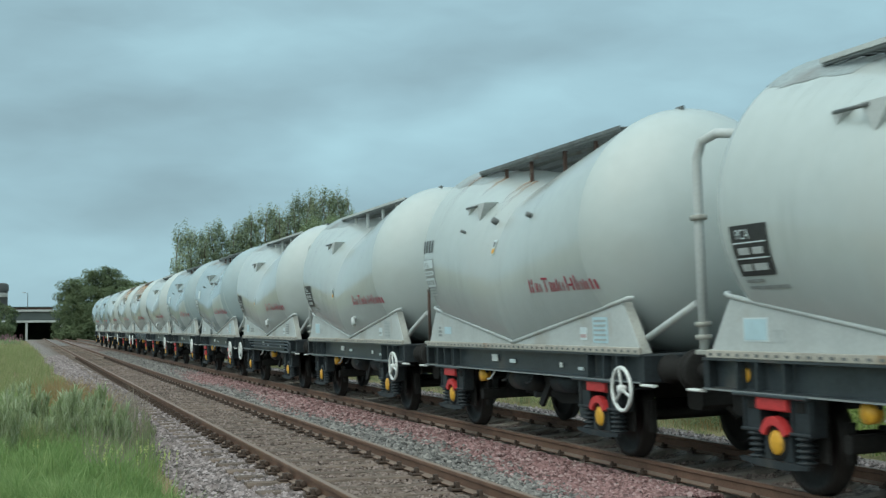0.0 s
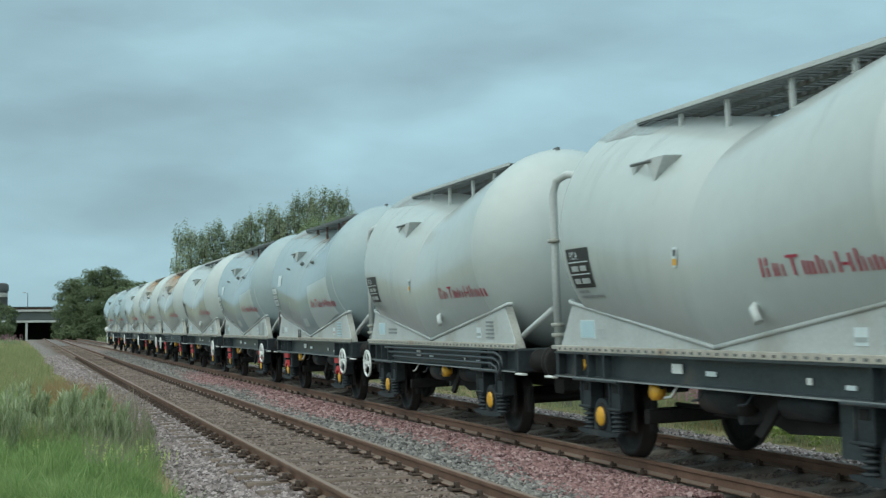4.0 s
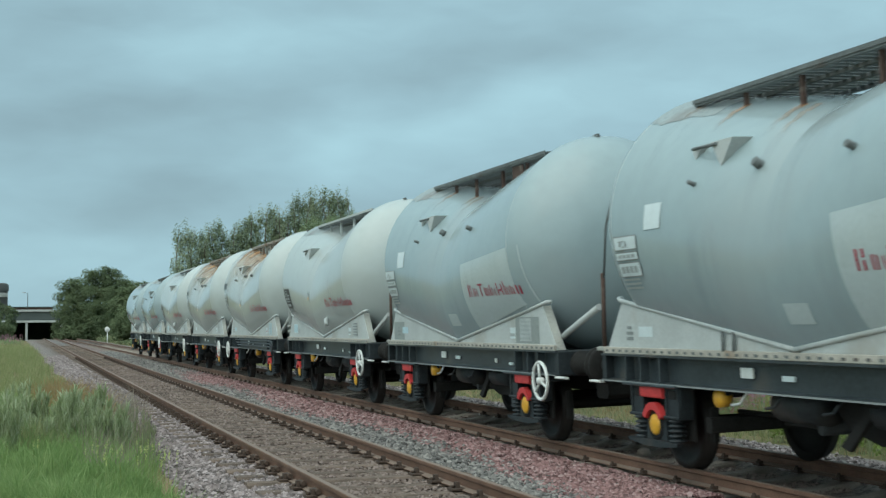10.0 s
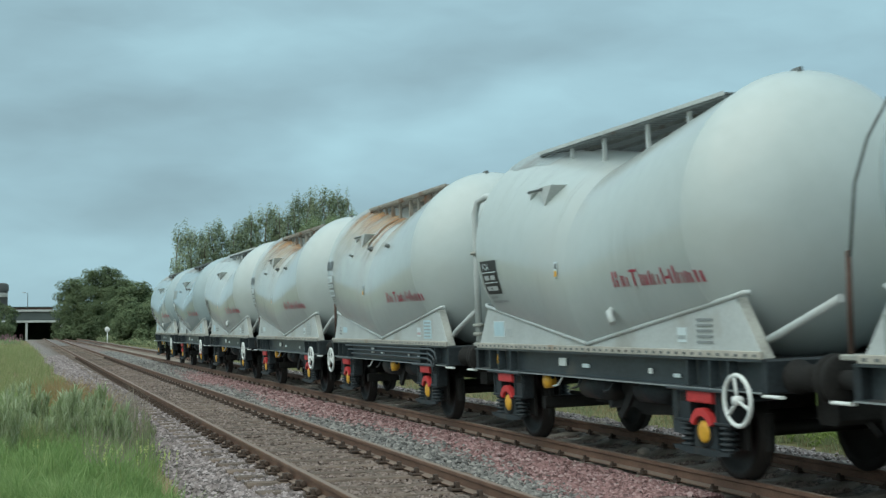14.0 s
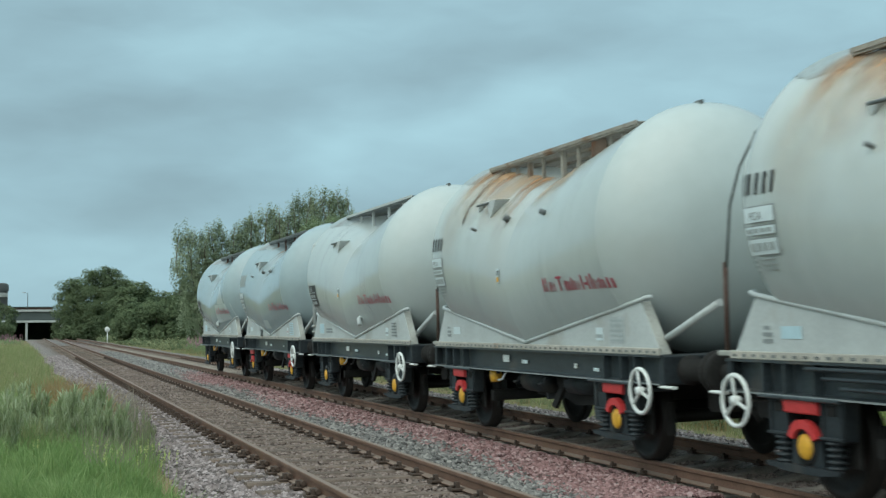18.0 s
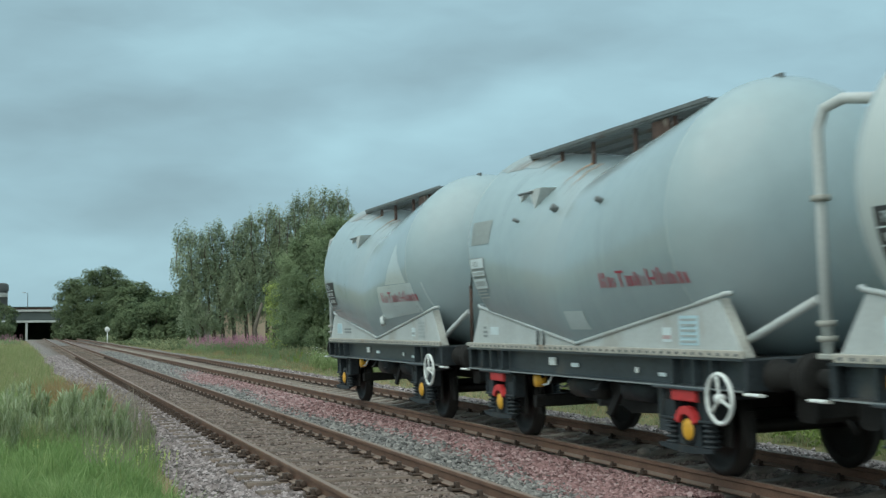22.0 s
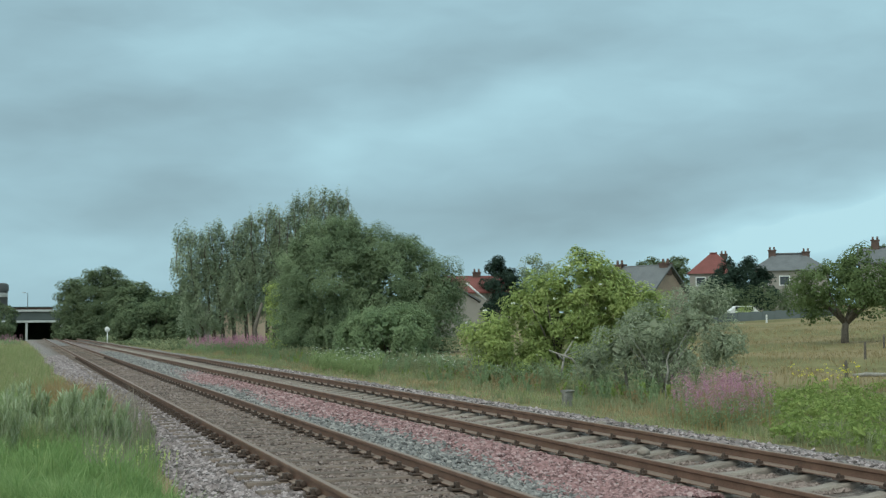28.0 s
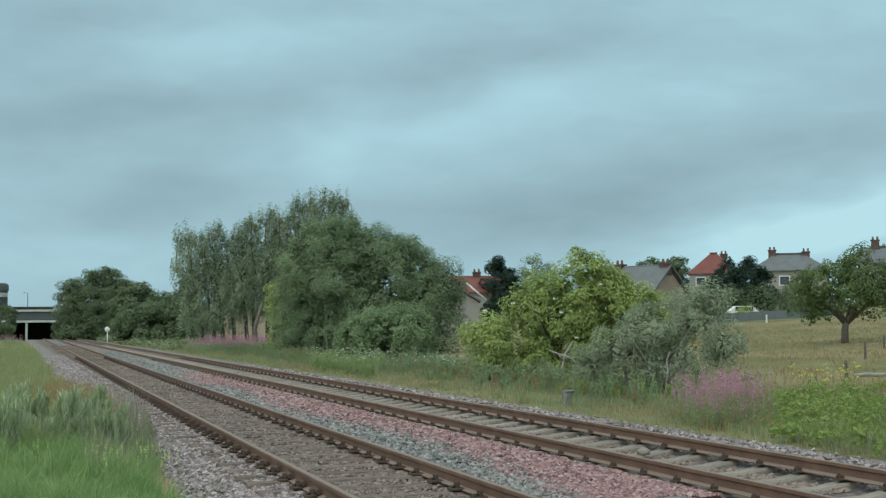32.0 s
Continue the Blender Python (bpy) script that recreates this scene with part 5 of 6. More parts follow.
    plant("willow_bush", "grey-green willow bush with bare lower stems", "bush", 16.28, 31.7, -27.2, [(-0.15, 1.62, 1.08, 0.8), (0.89, 2.0, 0.95, 0.8), (1.27, 2.4, 0.55, 0.5), (1.64, 1.32, 0.65, 0.65), (-1.04, 1.17, 0.85, 0.7), (-1.79, 0.8, 0.6, 0.5), (0.5, 0.95, 1.1, 0.5)], WILLOW, 0.055, 31, limbs(r, 9, 2.0, 1.5, 0.05, 0.1), 0.8, 1000, 0.24, 0.6, GREYBARK, 2.1, 0.9, 0.5, 0.4)
    app = [(-1.34, 2.85, 1.5, 1.2), (0.74, 3.6, 1.8, 1.2), (1.94, 2.9, 1.7, 1.2), (0.15, 2.4, 2.2, 0.8), (-1.94, 2.0, 1.0, 0.8), (-1.0, 1.75, 1.2, 0.55), (1.5, 1.8, 1.5, 0.6), (2.83, 3.35, 1.1, 1.1), (2.9, 2.0, 0.8, 0.7), (0.2, 3.2, 2.6, 1.2), (-2.2, 3.0, 0.7, 0.5), (1.0, 4.7, 0.8, 0.5), (-0.6, 4.0, 0.6, 0.5)]
    plant("apple_tree", "spreading apple tree on a short trunk in the field", "tree", 41.74, 60.23, -34.7, app, APPLE, 0.085, 41, [([(0, 0, -0.3), (0.02, 0, 0.7), (0.1, 0, 1.3)], [0.22, 0.18, 0.16])] + [([(0.08, 0, 1.0), (a * 0.5, b * 0.5, 1.9), (a, b, 2.9)], [0.13, 0.08, 0.03]) for a, b in ((-1.6, 0.2), (-0.8, -0.8), (0.6, 0.9), (1.2, -0.6), (2.2, 0.1))], 0.85, 300, 0.34, 1.0, None, 1.5)
    plant("lineside_tree", "dark rounded tree beside the road bridge", "tree", 10.39, 192.6, -3.1, [(0.2, 5.0, 3.6, 5.1), (2.6, 5.4, 3.0, 4.8), (-2.6, 4.2, 2.3, 4.6), (4.6, 4.2, 2.6, 4.0), (6.4, 4.2, 2.4, 3.5), (8.6, 3.8, 2.2, 3.3), (0.8, 1.85, 5.4, 1.9), (0.6, 0.9, 6.0, 1.2)], DARKLEAF, 0.13, 61, limbs(r, 5, 6, 2.5, 0.25), 0.9, 260, 0.75, 1.0, None, 2.2, 0.85, 0.72, 0.75)
    plant("lineside_shrub", "dark green lineside shrubs", "bush", 14.54, 144.9, -5.7, [(-2.11, 2.2, 2.18, 2.0), (0.91, 2.9, 2.72, 2.7), (2.72, 1.9, 1.69, 1.9), (-3.02, 1.5, 1.45, 1.4), (0.3, 0.8, 4.0, 1.0)], DARKLEAF, 0.16, 71, limbs(r, 5, 4, 2.0, 0.12), 0.9, 220, 0.7)
    plant("lineside_shrub", "dense shrubs closing the view beside the line", "bush", 16.5, 165.0, -5.7, [(-2.5, 3.4, 3.2, 3.4), (1.5, 3.0, 3.0, 3.0), (0, 0.8, 4.6, 1.0)], DARKLEAF, 0.2, 75, limbs(r, 5, 4, 2.0, 0.12), 0.9, 160, 0.9)
    plant("cypress", "very dark garden cypress", "tree", 52.67, 140.8, -20.5, [(-0.32, 5.0, 1.8, 3.2), (0.96, 4.2, 1.5, 2.6), (-0.77, 2.6, 1.6, 2.0)], FIRLEAF, 0.14, 81, limbs(r, 3, 5, 0.8, 0.2), 0.9, 260, 0.6)
    plant("garden_birch", "airy pale garden tree", "tree", 56.3, 139.6, -22.0, [(-0.32, 6.3, 1.7, 1.8), (1.28, 5.7, 1.3, 1.6), (0.0, 3.6, 2.2, 2.4)], POPLAR, 0.14, 85, limbs(r, 5, 6.5, 1.4, 0.14), 0.9, 110, 0.55)
    for i, (x, y, lobes, leaf) in enumerate((
            (77.5, 132.5, [(-2.2, 2.0, 1.8, 2.2), (-0.2, 2.6, 1.6, 2.6), (1.6, 3.4, 1.2, 3.4), (3.2, 2.6, 1.6, 2.6)], FIRLEAF),
            (89.4, 170.6, [(-2.5, 5.8, 2.4, 1.8), (0.8, 6.0, 2.2, 1.8), (-0.5, 3.5, 3.5, 3.2)], DARKLEAF),
            (84.0, 145.0, [(0, 4.4, 1.6, 2.2), (-1.2, 2.5, 1.6, 2.5)], FIRLEAF),
            (94.5, 131.0, [(-1.6, 3.2, 1.8, 2.8), (0.9, 4.4, 2.2, 2.4), (2.6, 3.0, 2.2, 3.0)], DARKLEAF))):
        plant("garden_hedge", "tall dark garden conifers and hedge", "hedge", x, y, -31, lobes, leaf, 0.16, 200 + 2 * i, limbs(r, 3, 3, 1.0, 0.15), 0.7, 240, 0.55, 1.0, None, 2.2)
    plant("garden_hedge", "long clipped hedge behind the field wall", "hedge", 76.5, 127.0, -31, [(-7, 1.5, 2.6, 1.7), (-3, 1.6, 2.6, 1.8), (1, 1.5, 2.6, 1.8), (5, 1.4, 2.6, 1.7)], DARKLEAF, 0.14, 260, limbs(r, 3, 1.5, 1.0, 0.1), 0.5, 130, 0.55)
    plant("golden_bush", "small clipped golden bush by the field edge", "bush", 68.6, 115.5, -30.5, [(0, 0.75, 0.85, 0.8)], ELDER, 0.07, 230, limbs(r, 3, 0.6, 0.4, 0.05), 0.9, 500, 0.3)
    plant("bank_bush", "dark bush on the bank by the bridge", "bush", -1.6, 211.0, 0, [(0.2, 2.6, 2.2, 2.8), (-2.4, 3.0, 2.6, 3.2)], DARKLEAF, 0.2, 235, limbs(r, 3, 3, 1.0, 0.12), 0.9, 150, 0.8)
    plant("weed_sapling", "thin bare sapling among the lineside weeds", "sapling", 14.6, 41.5, -15, [(0, 0.75, 0.45, 0.6)], WILLOW, 0.035, 240, [([(a * 0.1, 0, 0), (a * 0.5, 0.02, 0.6), (a, 0.05, 1.15)], [0.014, 0.010, 0.004]) for a in (-0.42, -0.25, -0.08, 0.1, 0.22, 0.4)], 0.5, 260, 0.16, 0.5, GREYBARK)


build_plants()


# ---- grasses and flowers ----
def blades(pts, heights, width, seed, lean=0.35):
    """Bent three-piece blades standing at the points."""
    r = np.random.default_rng(seed)
    n = len(pts)
    a = r.random(n) * 2 * math.pi
    side = np.stack([np.cos(a), np.sin(a), np.zeros(n)], 1) * (width * (0.6 + 0.8 * r.random(n)))[:, None]
    b = r.random(n) * 2 * math.pi
    bend = np.stack([np.cos(b), np.sin(b), np.zeros(n)], 1) * (heights * lean * r.random(n))[:, None]
    up = np.zeros((n, 3))
    up[:, 2] = heights
    base = pts - np.array([0, 0, 0.03])
    mid = pts + up * 0.55 + bend * 0.3
    v = np.stack([base - side, base + side, mid - side * 0.8, mid + side * 0.8, pts + up + bend], 1).reshape(-1, 3)
    k = np.arange(n)[:, None] * 5
    f = np.concatenate([k + np.array([[0, 1, 2]]), k + np.array([[1, 3, 2]]), k + np.array([[2, 3, 4]])], 0)
    return v, f


def spikes(pts, heights, top, size, per, seed, fat=0.035):
    """Flower spikes: a narrow cloud of small petals at the head of each stem."""
    return leaf_cloud([((p[0], p[1], p[2] + h * (1 - top / 2)), (fat, fat, h * top / 2), per) for p, h in zip(pts, heights)], size, seed, 1.0, 0.3)


def stuff(name, vf, material, label, category):
    return tagged(new(name, quick_mesh(name, *vf, material)), label, category, kind="stuff")


def scatter(n, x0, x1, y0, y1, seed, keep=None, near=1.0):
    r = np.random.default_rng(seed)
    x = x0 + (x1 - x0) * r.random(n)
    y = y0 + (y1 - y0) * r.random(n) ** near
    if keep is not None:
        m = keep(x, y, r)
        x, y = x[m], y[m]
    return np.stack([x, y, ground_z(x, y)], 1), r


def edge_x(y):
    """Where the grass of the near bank meets the stones."""
    return 1.20 + 0.34 * smoothstep(25, 16, y) + 0.16 * np.sin(0.33 * y + 1.0) + 0.12 * np.sin(1.1 * y) + 0.004 * y


def tufts(p, per, h, spread, width, seed, lean=0.9):
    """Tussocks: several blades that lean out from each point, as high as h there."""
    r = np.random.default_rng(seed)
    n = len(p) * per
    a = r.random(n) * 2 * math.pi
    k = r.random(n)
    out = np.stack([np.cos(a), np.sin(a), np.zeros(n)], 1)
    hh = np.repeat(h, per) * (0.45 + 0.65 * r.random(n))
    base = np.repeat(p, per, 0) + out * (spread * k)[:, None]
    bend = out * (hh * lean * (0.15 + 0.7 * k))[:, None] + r.standard_normal((n, 3)) * np.array([0.10, 0.10, 0]) * hh[:, None]
    c = a + 1.2 * r.standard_normal(n)
    side = np.stack([-np.sin(c), np.cos(c), np.zeros(n)], 1) * (width * (0.6 + 0.8 * r.random(n)))[:, None]
    up = np.zeros((n, 3))
    up[:, 2] = hh
    mid = base + up * 0.6 + bend * 0.3
    v = np.stack([base - side - np.array([0, 0, 0.03]), base + side - np.array([0, 0, 0.03]), mid - side * 0.8, mid + side * 0.8, base + up + bend], 1).reshape(-1, 3)
    i = np.arange(n)[:, None] * 5
    return v, np.concatenate([i + np.array([[0, 1, 2]]), i + np.array([[1, 3, 2]]), i + np.array([[2, 3, 4]])], 0)


def plumes(p, h, stems, spread, leafn, fat, seed, steps=(0.25, 0.4, 0.55, 0.7, 0.85)):
    """Leafy weeds: upright stems that lean apart, each clothed with narrow rising leaves up to its tip."""
    r = np.random.default_rng(seed)
    pts, hs = [], []
    for q, hh in zip(p, h):
        for i in range(stems):
            a, o = r.random() * 2 * math.pi, spread * r.random() ** 0.6
            g = hh * (0.6 + 0.45 * r.random())
            for k in steps:
                pts.append((q[0] + math.cos(a) * o * (0.3 + 0.7 * k), q[1] + math.sin(a) * o * (0.3 + 0.7 * k), q[2] + g * k * 0.9))
                hs.append(g * 0.20 * (1.2 - 0.4 * k))
    return tufts(np.array(pts), leafn, np.array(hs), fat * 0.25, fat * 0.14, seed + 1, 1.1)


def lumps(x, y, a=0.0):
    """Uneven growth over the ground, from 0 to 1."""
    return 0.5 + 0.28 * np.sin(1.7 * x + 0.9 * y + a) + 0.22 * np.sin(2.9 * x - 1.3 * y + 2 * a) * np.sin(0.6 * y + a)


def build_grass():
    bank = lambda x, y, r: (x < edge_x(y) - 0.25 + 0.35 * r.random(len(x))) & (x > -0.45 - 0.02 * y)
    p, r = scatter(5200, -0.8, 2.4, 11.5, 30.0, 301, bank, 1.5)
    g = lumps(2.2 * p[:, 0], 2.2 * p[:, 1])
    stuff("bank_grass", tufts(p, 9, (0.12 + 0.44 * g ** 1.4) * (0.7 + 0.6 * r.random(len(p))), 0.08, 0.0065, 302), GRASS_L, "lush green grass on the near bank", "grass")
    p, r = scatter(3600, -3.0, 2.6, 19.0, 130.0, 303, bank, 1.7)
    g = lumps(1.6 * p[:, 0], 1.1 * p[:, 1], 1.0)
    stuff("bank_grass", tufts(p, 8, 0.22 + 0.42 * g, 0.12, 0.009, 304, 0.7), GRASS_Y, "tall pale seeding grass on the near bank", "grass")
    p, r = scatter(1700, 0.2, 2.2, 21.0, 38.0, 305, lambda x, y, r: ((x - 1.15) / 0.85) ** 2 + ((y - 29) / 7) ** 2 < r.random(len(x)))
    stuff("dock_stand", tufts(p, 8, 0.40 + 0.40 * r.random(len(p)), 0.10, 0.008, 306, 0.5), GRASS_B, "rusty brown dock and dead grass", "weeds")
    r = np.random.default_rng(307)
    spots = [(0.12, 20.0), (0.62, 19.4), (0.95, 20.6), (1.22, 19.0), (0.35, 22.2), (-0.2, 18.8), (1.25, 22.5)]
    q = np.concatenate([np.array(c) + r.normal(0, 0.17, (8, 2)) for c in spots])
    p = np.concatenate([q, ground_z(q[:, 0], q[:, 1])[:, None]], 1)
    h = 0.55 + 0.48 * r.random(len(p))
    stuff("mugwort", plumes(p, h, 5, 0.20, 9, 0.062, 308, (0.3, 0.45, 0.6, 0.72, 0.84, 0.95)), MUGWORT, "silvery grey-green mugwort on the near bank", "weeds")
    p, r = scatter(46, 0.1, 1.70, 14.0, 16.6, 309, lambda x, y, r: (x > 0.75) & (y < 15.9) | (r.random(len(x)) < 0.25))
    h = 0.40 + 0.24 * r.random(len(p))
    stuff("weld_spikes", spikes(p, h, 0.26, 0.010, 24, 310, 0.013), leaves("weld_flowers", [(0.26, 0.30, 0.10), (0.34, 0.37, 0.15), (0.44, 0.45, 0.25)], 0.3), "pale yellow flower spikes in the grass", "flowers")
    stuff("weld_stems", blades(p, h, 0.004, 311, 0.1), NETTLE, "thin green flower stems", "flowers")
    p, r = scatter(2600, 0.9, 2.9, 15.5, 34.0, 312, lambda x, y, r: (lumps(1.5 * x, y, 2.2) > 0.30) & (x < 1.25 + 0.11 * (y - 14)) & (r.random(len(x)) < 1.6 - 0.55 * x))
    stuff("edge_weeds", tufts(p, 6, 0.26 + 0.42 * r.random(len(p)), 0.12, 0.0034, 313, 0.6), leaves("withered_weeds", [(0.150, 0.128, 0.098), (0.220, 0.190, 0.150), (0.290, 0.255, 0.205)], 0.35, 0.4, 1.0), "thin withered weeds along the stones", "weeds")
    p, r = scatter(160, 1.0, 2.3, 16.5, 28.0, 314, lambda x, y, r: x < 1.3 + 0.11 * (y - 14))
    stuff("edge_weeds", plumes(p, 0.25 + 0.3 * r.random(len(p)), 4, 0.12, 5, 0.035, 315), GRASS_V, "sparse grey-green weeds in the stones", "weeds")
    # verge between the line and the bushes
    verge = lambda x, y, r: x > 10.85 + 0.35 * np.sin(0.5 * y) + 0.5 * r.random(len(x))
    p, r = scatter(13000, 10.6, 18.5, 14.0, 105.0, 320, verge, 1.6)
    g = lumps(p[:, 0], 0.7 * p[:, 1], 0.7)
    h = (0.07 + 0.30 * g * smoothstep(10.9, 12.6, p[:, 0])) * (0.7 + 0.6 * r.random(len(p)))
    kind = np.clip(lumps(0.8 * p[:, 0], 0.45 * p[:, 1], 3.1) + 0.22 * r.standard_normal(len(p)), 0, 1)
    for lo, hi, leaf, sd, label in ((0, 0.24, GRASS_D, 321, "dry brown grass on the verge"), (0.24, 0.74, GRASS_V, 323, "pale grey-green grass on the verge"), (0.74, 1.01, GRASS_Y, 325, "yellow-green grass on the verge")):
        m = (kind >= lo) & (kind < hi)
        stuff("verge_grass", tufts(p[m], 5, h[m], 0.11, 0.008, sd), leaf, label, "grass")
    field = lambda x, y, r: x > 0.42 * y + 5.5
    p, r = scatter(9000, 15.0, 66.0, 22.0, 95.0, 326, field, 1.4)
    stuff("field_grass", tufts(p, 4, 0.08 + 0.22 * lumps(0.5 * p[:, 0], 0.5 * p[:, 1]), 0.3, 0.016, 327), GRASS_D, "dry straw-coloured grass in the field", "grass")
    # nettles and docks before the field
    p, r = scatter(1100, 11.0, 19.8, 15.5, 28.5, 330, lambda x, y, r: (x / y > 0.605 + 0.03 * r.random(len(x))) & (x / y < 0.80) & (x > 11.2 + 0.5 * r.random(len(x))))
    cl = [((q[0], q[1], q[2] + 0.05 + (0.12 + 0.42 * float(lumps(2 * q[0], 2 * q[1], 0.3)) ** 1.5) * r.random() ** 0.8), (0.13 + 0.10 * r.random(), 0.16, 0.06 + 0.08 * r.random()), 24) for q in p]
    stuff("nettle_bed", leaf_cloud(cl, 0.050, 331, 0.9, 0.3), NETTLE, "bright green nettle bed beside the line", "weeds")
    # brambles and mixed weeds at the foot of the bushes
    p, r = scatter(260, 14.0, 19.0, 30.0, 60.0, 332, lambda x, y, r: (x > 13.6 + 0.02 * y))
    cl = [((q[0], q[1], q[2] + 0.2 + 0.35 * r.random()), (0.34, 0.34, 0.26), 50, (0, -0.3, 0.8)) for q in p]
    stuff("bramble_bank", leaf_cloud(cl, 0.05, 333, 0.9, 0.3), MIDLEAF, "tangled brambles and weeds below the bushes", "weeds")
    for k, (n, x0, sd, leaf, hh) in enumerate(((620, 12.3, 336, BLUELEAF, 0.62), (420, 12.8, 356, NETTLE, 0.52), (620, 13.0, 366, GRASS_V, 0.78), (300, 12.9, 376, GRASS_D, 0.50))):
        p, r = scatter(n, x0, 19.5, 26.0, 86.0, sd, lambda x, y, r: (x > x0 + 0.9 * r.random(len(x))) & (lumps(0.7 * x, 0.5 * y, 1.7 * k) > 0.42) & (x < 13.5 + 0.085 * y), 1.2)
        stuff("weed_bank", plumes(p, hh * (0.5 + 0.7 * r.random(len(p))), 3, 0.24, 7, 0.12, sd + 1, (0.35, 0.6, 0.88)), leaf, ("tall grey-green weeds before the bushes", "rank green weeds before the bushes", "pale seeding weeds before the bushes", "brown sorrel and dead weeds before the bushes")[k], "weeds")
    # low scrub and weeds along the line as far as the bridge
    for n, leaf, sd, label in ((150, DARKLEAF, 380, "low dark scrub beside the line"), (170, GRASS_V, 384, "pale rank weeds beside the line")):
        p, r = scatter(n, 10.7, 19.0, 100.0, 200.0, sd, lambda x, y, r: x > 10.8 + 0.6 * r.random(len(x)))
        stuff("lineside_scrub", leaf_cloud([((q[0], q[1], q[2] + 0.25), (0.9, 0.9, 0.25 + 0.5 * r.random()), 50, (0, -0.3, 0.6)) for q in p], 0.13, sd + 1, 0.8, 0.4), leaf, label, "weeds")
    # flowering umbels in a tall patch by the thicket
    p, r = scatter(120, 11.6, 15.2, 45.0, 60.0, 378, lambda x, y, r: np.abs(x / y - 0.243) < 0.028)
    h = 0.55 + 0.45 * r.random(len(p))
    stuff("cow_parsley_leaves", plumes(p, h, 4, 0.28, 10, 0.12, 379, (0.3, 0.55, 0.8)), leaves("parsley_leaves", [(0.15, 0.20, 0.085), (0.21, 0.26, 0.12), (0.27, 0.31, 0.16)], 0.42, 0.4, 1.0), "rank pale green parsley leaves", "weeds")
    q, r = scatter(70, 12.6, 16.5, 38.0, 60.0, 334)
    p = np.concatenate([p[:70], q])
    stuff("cow_parsley", leaf_cloud([((q[0], q[1], q[2] + 0.45 + 0.5 * r.random()), (0.06, 0.06, 0.02), 5) for q in p], 0.020, 335), CREAM, "white umbels scattered in the weeds", "flowers")
    for name, n, x0, x1, y0, y1, s, hh in (("fireweed_stand", 2300, 11.4, 17.0, 20.6, 26.5, 340, 0.95), ("fireweed_drift", 420, 12.6, 18.8, 94.0, 103.0, 344, 1.25), ("fireweed_bank", 90, -3.5, 1.0, 140.0, 160.0, 348, 1.1)):
        p, r = scatter(n, x0, x1, y0, y1, s, (lambda x, y, r: (np.abs(x / y - 0.572) < 0.05) & (r.random(len(x)) < 0.55 * (1 - np.abs(x / y - 0.572) / 0.06))) if n == 2300 else None)
        h = hh * (0.45 + 0.7 * r.random(len(p)))
        big = 1.0 if n == 2300 else 2.0
        stuff(name, spikes(p, h, 0.5, 0.015 * big, 34, s + 1, 0.045), PINK, "dusty pink fireweed in flower", "flowers")
        low = leaf_cloud([((q[0], q[1], q[2] + 0.35 * k), (0.12 * big, 0.12 * big, 0.3 * k), 22) for q, k in zip(p, h)], 0.04 * big, s + 2, 0.5, 0.2)
        stuff(name + "_leaves", low, BLUELEAF, "green leaves of the fireweed", "weeds")
        if n == 2300:
            stuff("fireweed_stalks", tufts(p, 4, h * 0.9, 0.12, 0.004, 346, 0.4), GRASS_B, "dry brown stalks in the fireweed", "weeds")
    p, r = scatter(260, 16.0, 22.0, 25.5, 30.0, 352, lambda x, y, r: (np.abs(x / y - 0.672) < 0.035) & (r.random(len(x)) < 0.5))
    h = 0.62 + 0.2 * r.random(len(p))
    stuff("ragwort", leaf_cloud([((q[0], q[1], q[2] + k), (0.05, 0.05, 0.02), 7) for q, k in zip(p, h)], 0.018, 353), GOLD, "yellow ragwort heads at the edge of the field", "flowers")
    stuff("ragwort_stems", blades(p, h, 0.006, 354, 0.1), NETTLE, "green ragwort stems", "flowers")


build_grass()


def fallen_branch(x, y, pts, r0, label):
    t = thing("dead_branch", label, "branch", at=pose(x, y, gz(x, y)))
    for i, p in enumerate(pts):
        part("stem" if i == 0 else "fork", Shape().tube(p, [r0 * (0.6 if i else 1) * (1 - 0.75 * k / (len(p) - 1)) for k in range(len(p))], 8), GREYBARK, t)


fallen_branch(15.6, 37.2, [[(0, 0, -0.05), (0.22, 0, 0.55), (0.30, 0, 0.95), (0.62, 0.1, 1.35)], [(0.25, 0, 0.75), (0.0, -0.1, 1.0)], [(0.3, 0, 0.9), (0.75, 0, 1.05)]], 0.055, "leaning dead branch at the foot of the elder")
fallen_branch(15.0, 28.9, [[(0, 0, 0.5), (0.05, 0, 0.8), (0.02, 0.02, 1.0), (0.10, 0, 1.25)], [(0, 0, 0.5), (-0.05, 0, 0.0)]], 0.035, "pale broken stem below the willow")
fallen_branch(15.3, 28.0, [[(-0.3, 0, 0.42), (0.5, 0.1, 0.36), (1.3, 0.1, 0.22)], [(-0.2, -0.1, 0.25), (0.6, -0.1, 0.16), (1.2, 0, 0.02)], [(-0.3, 0.0, 0.0), (-0.25, 0.0, 0.45)]], 0.035, "fallen grey stems below the willow")

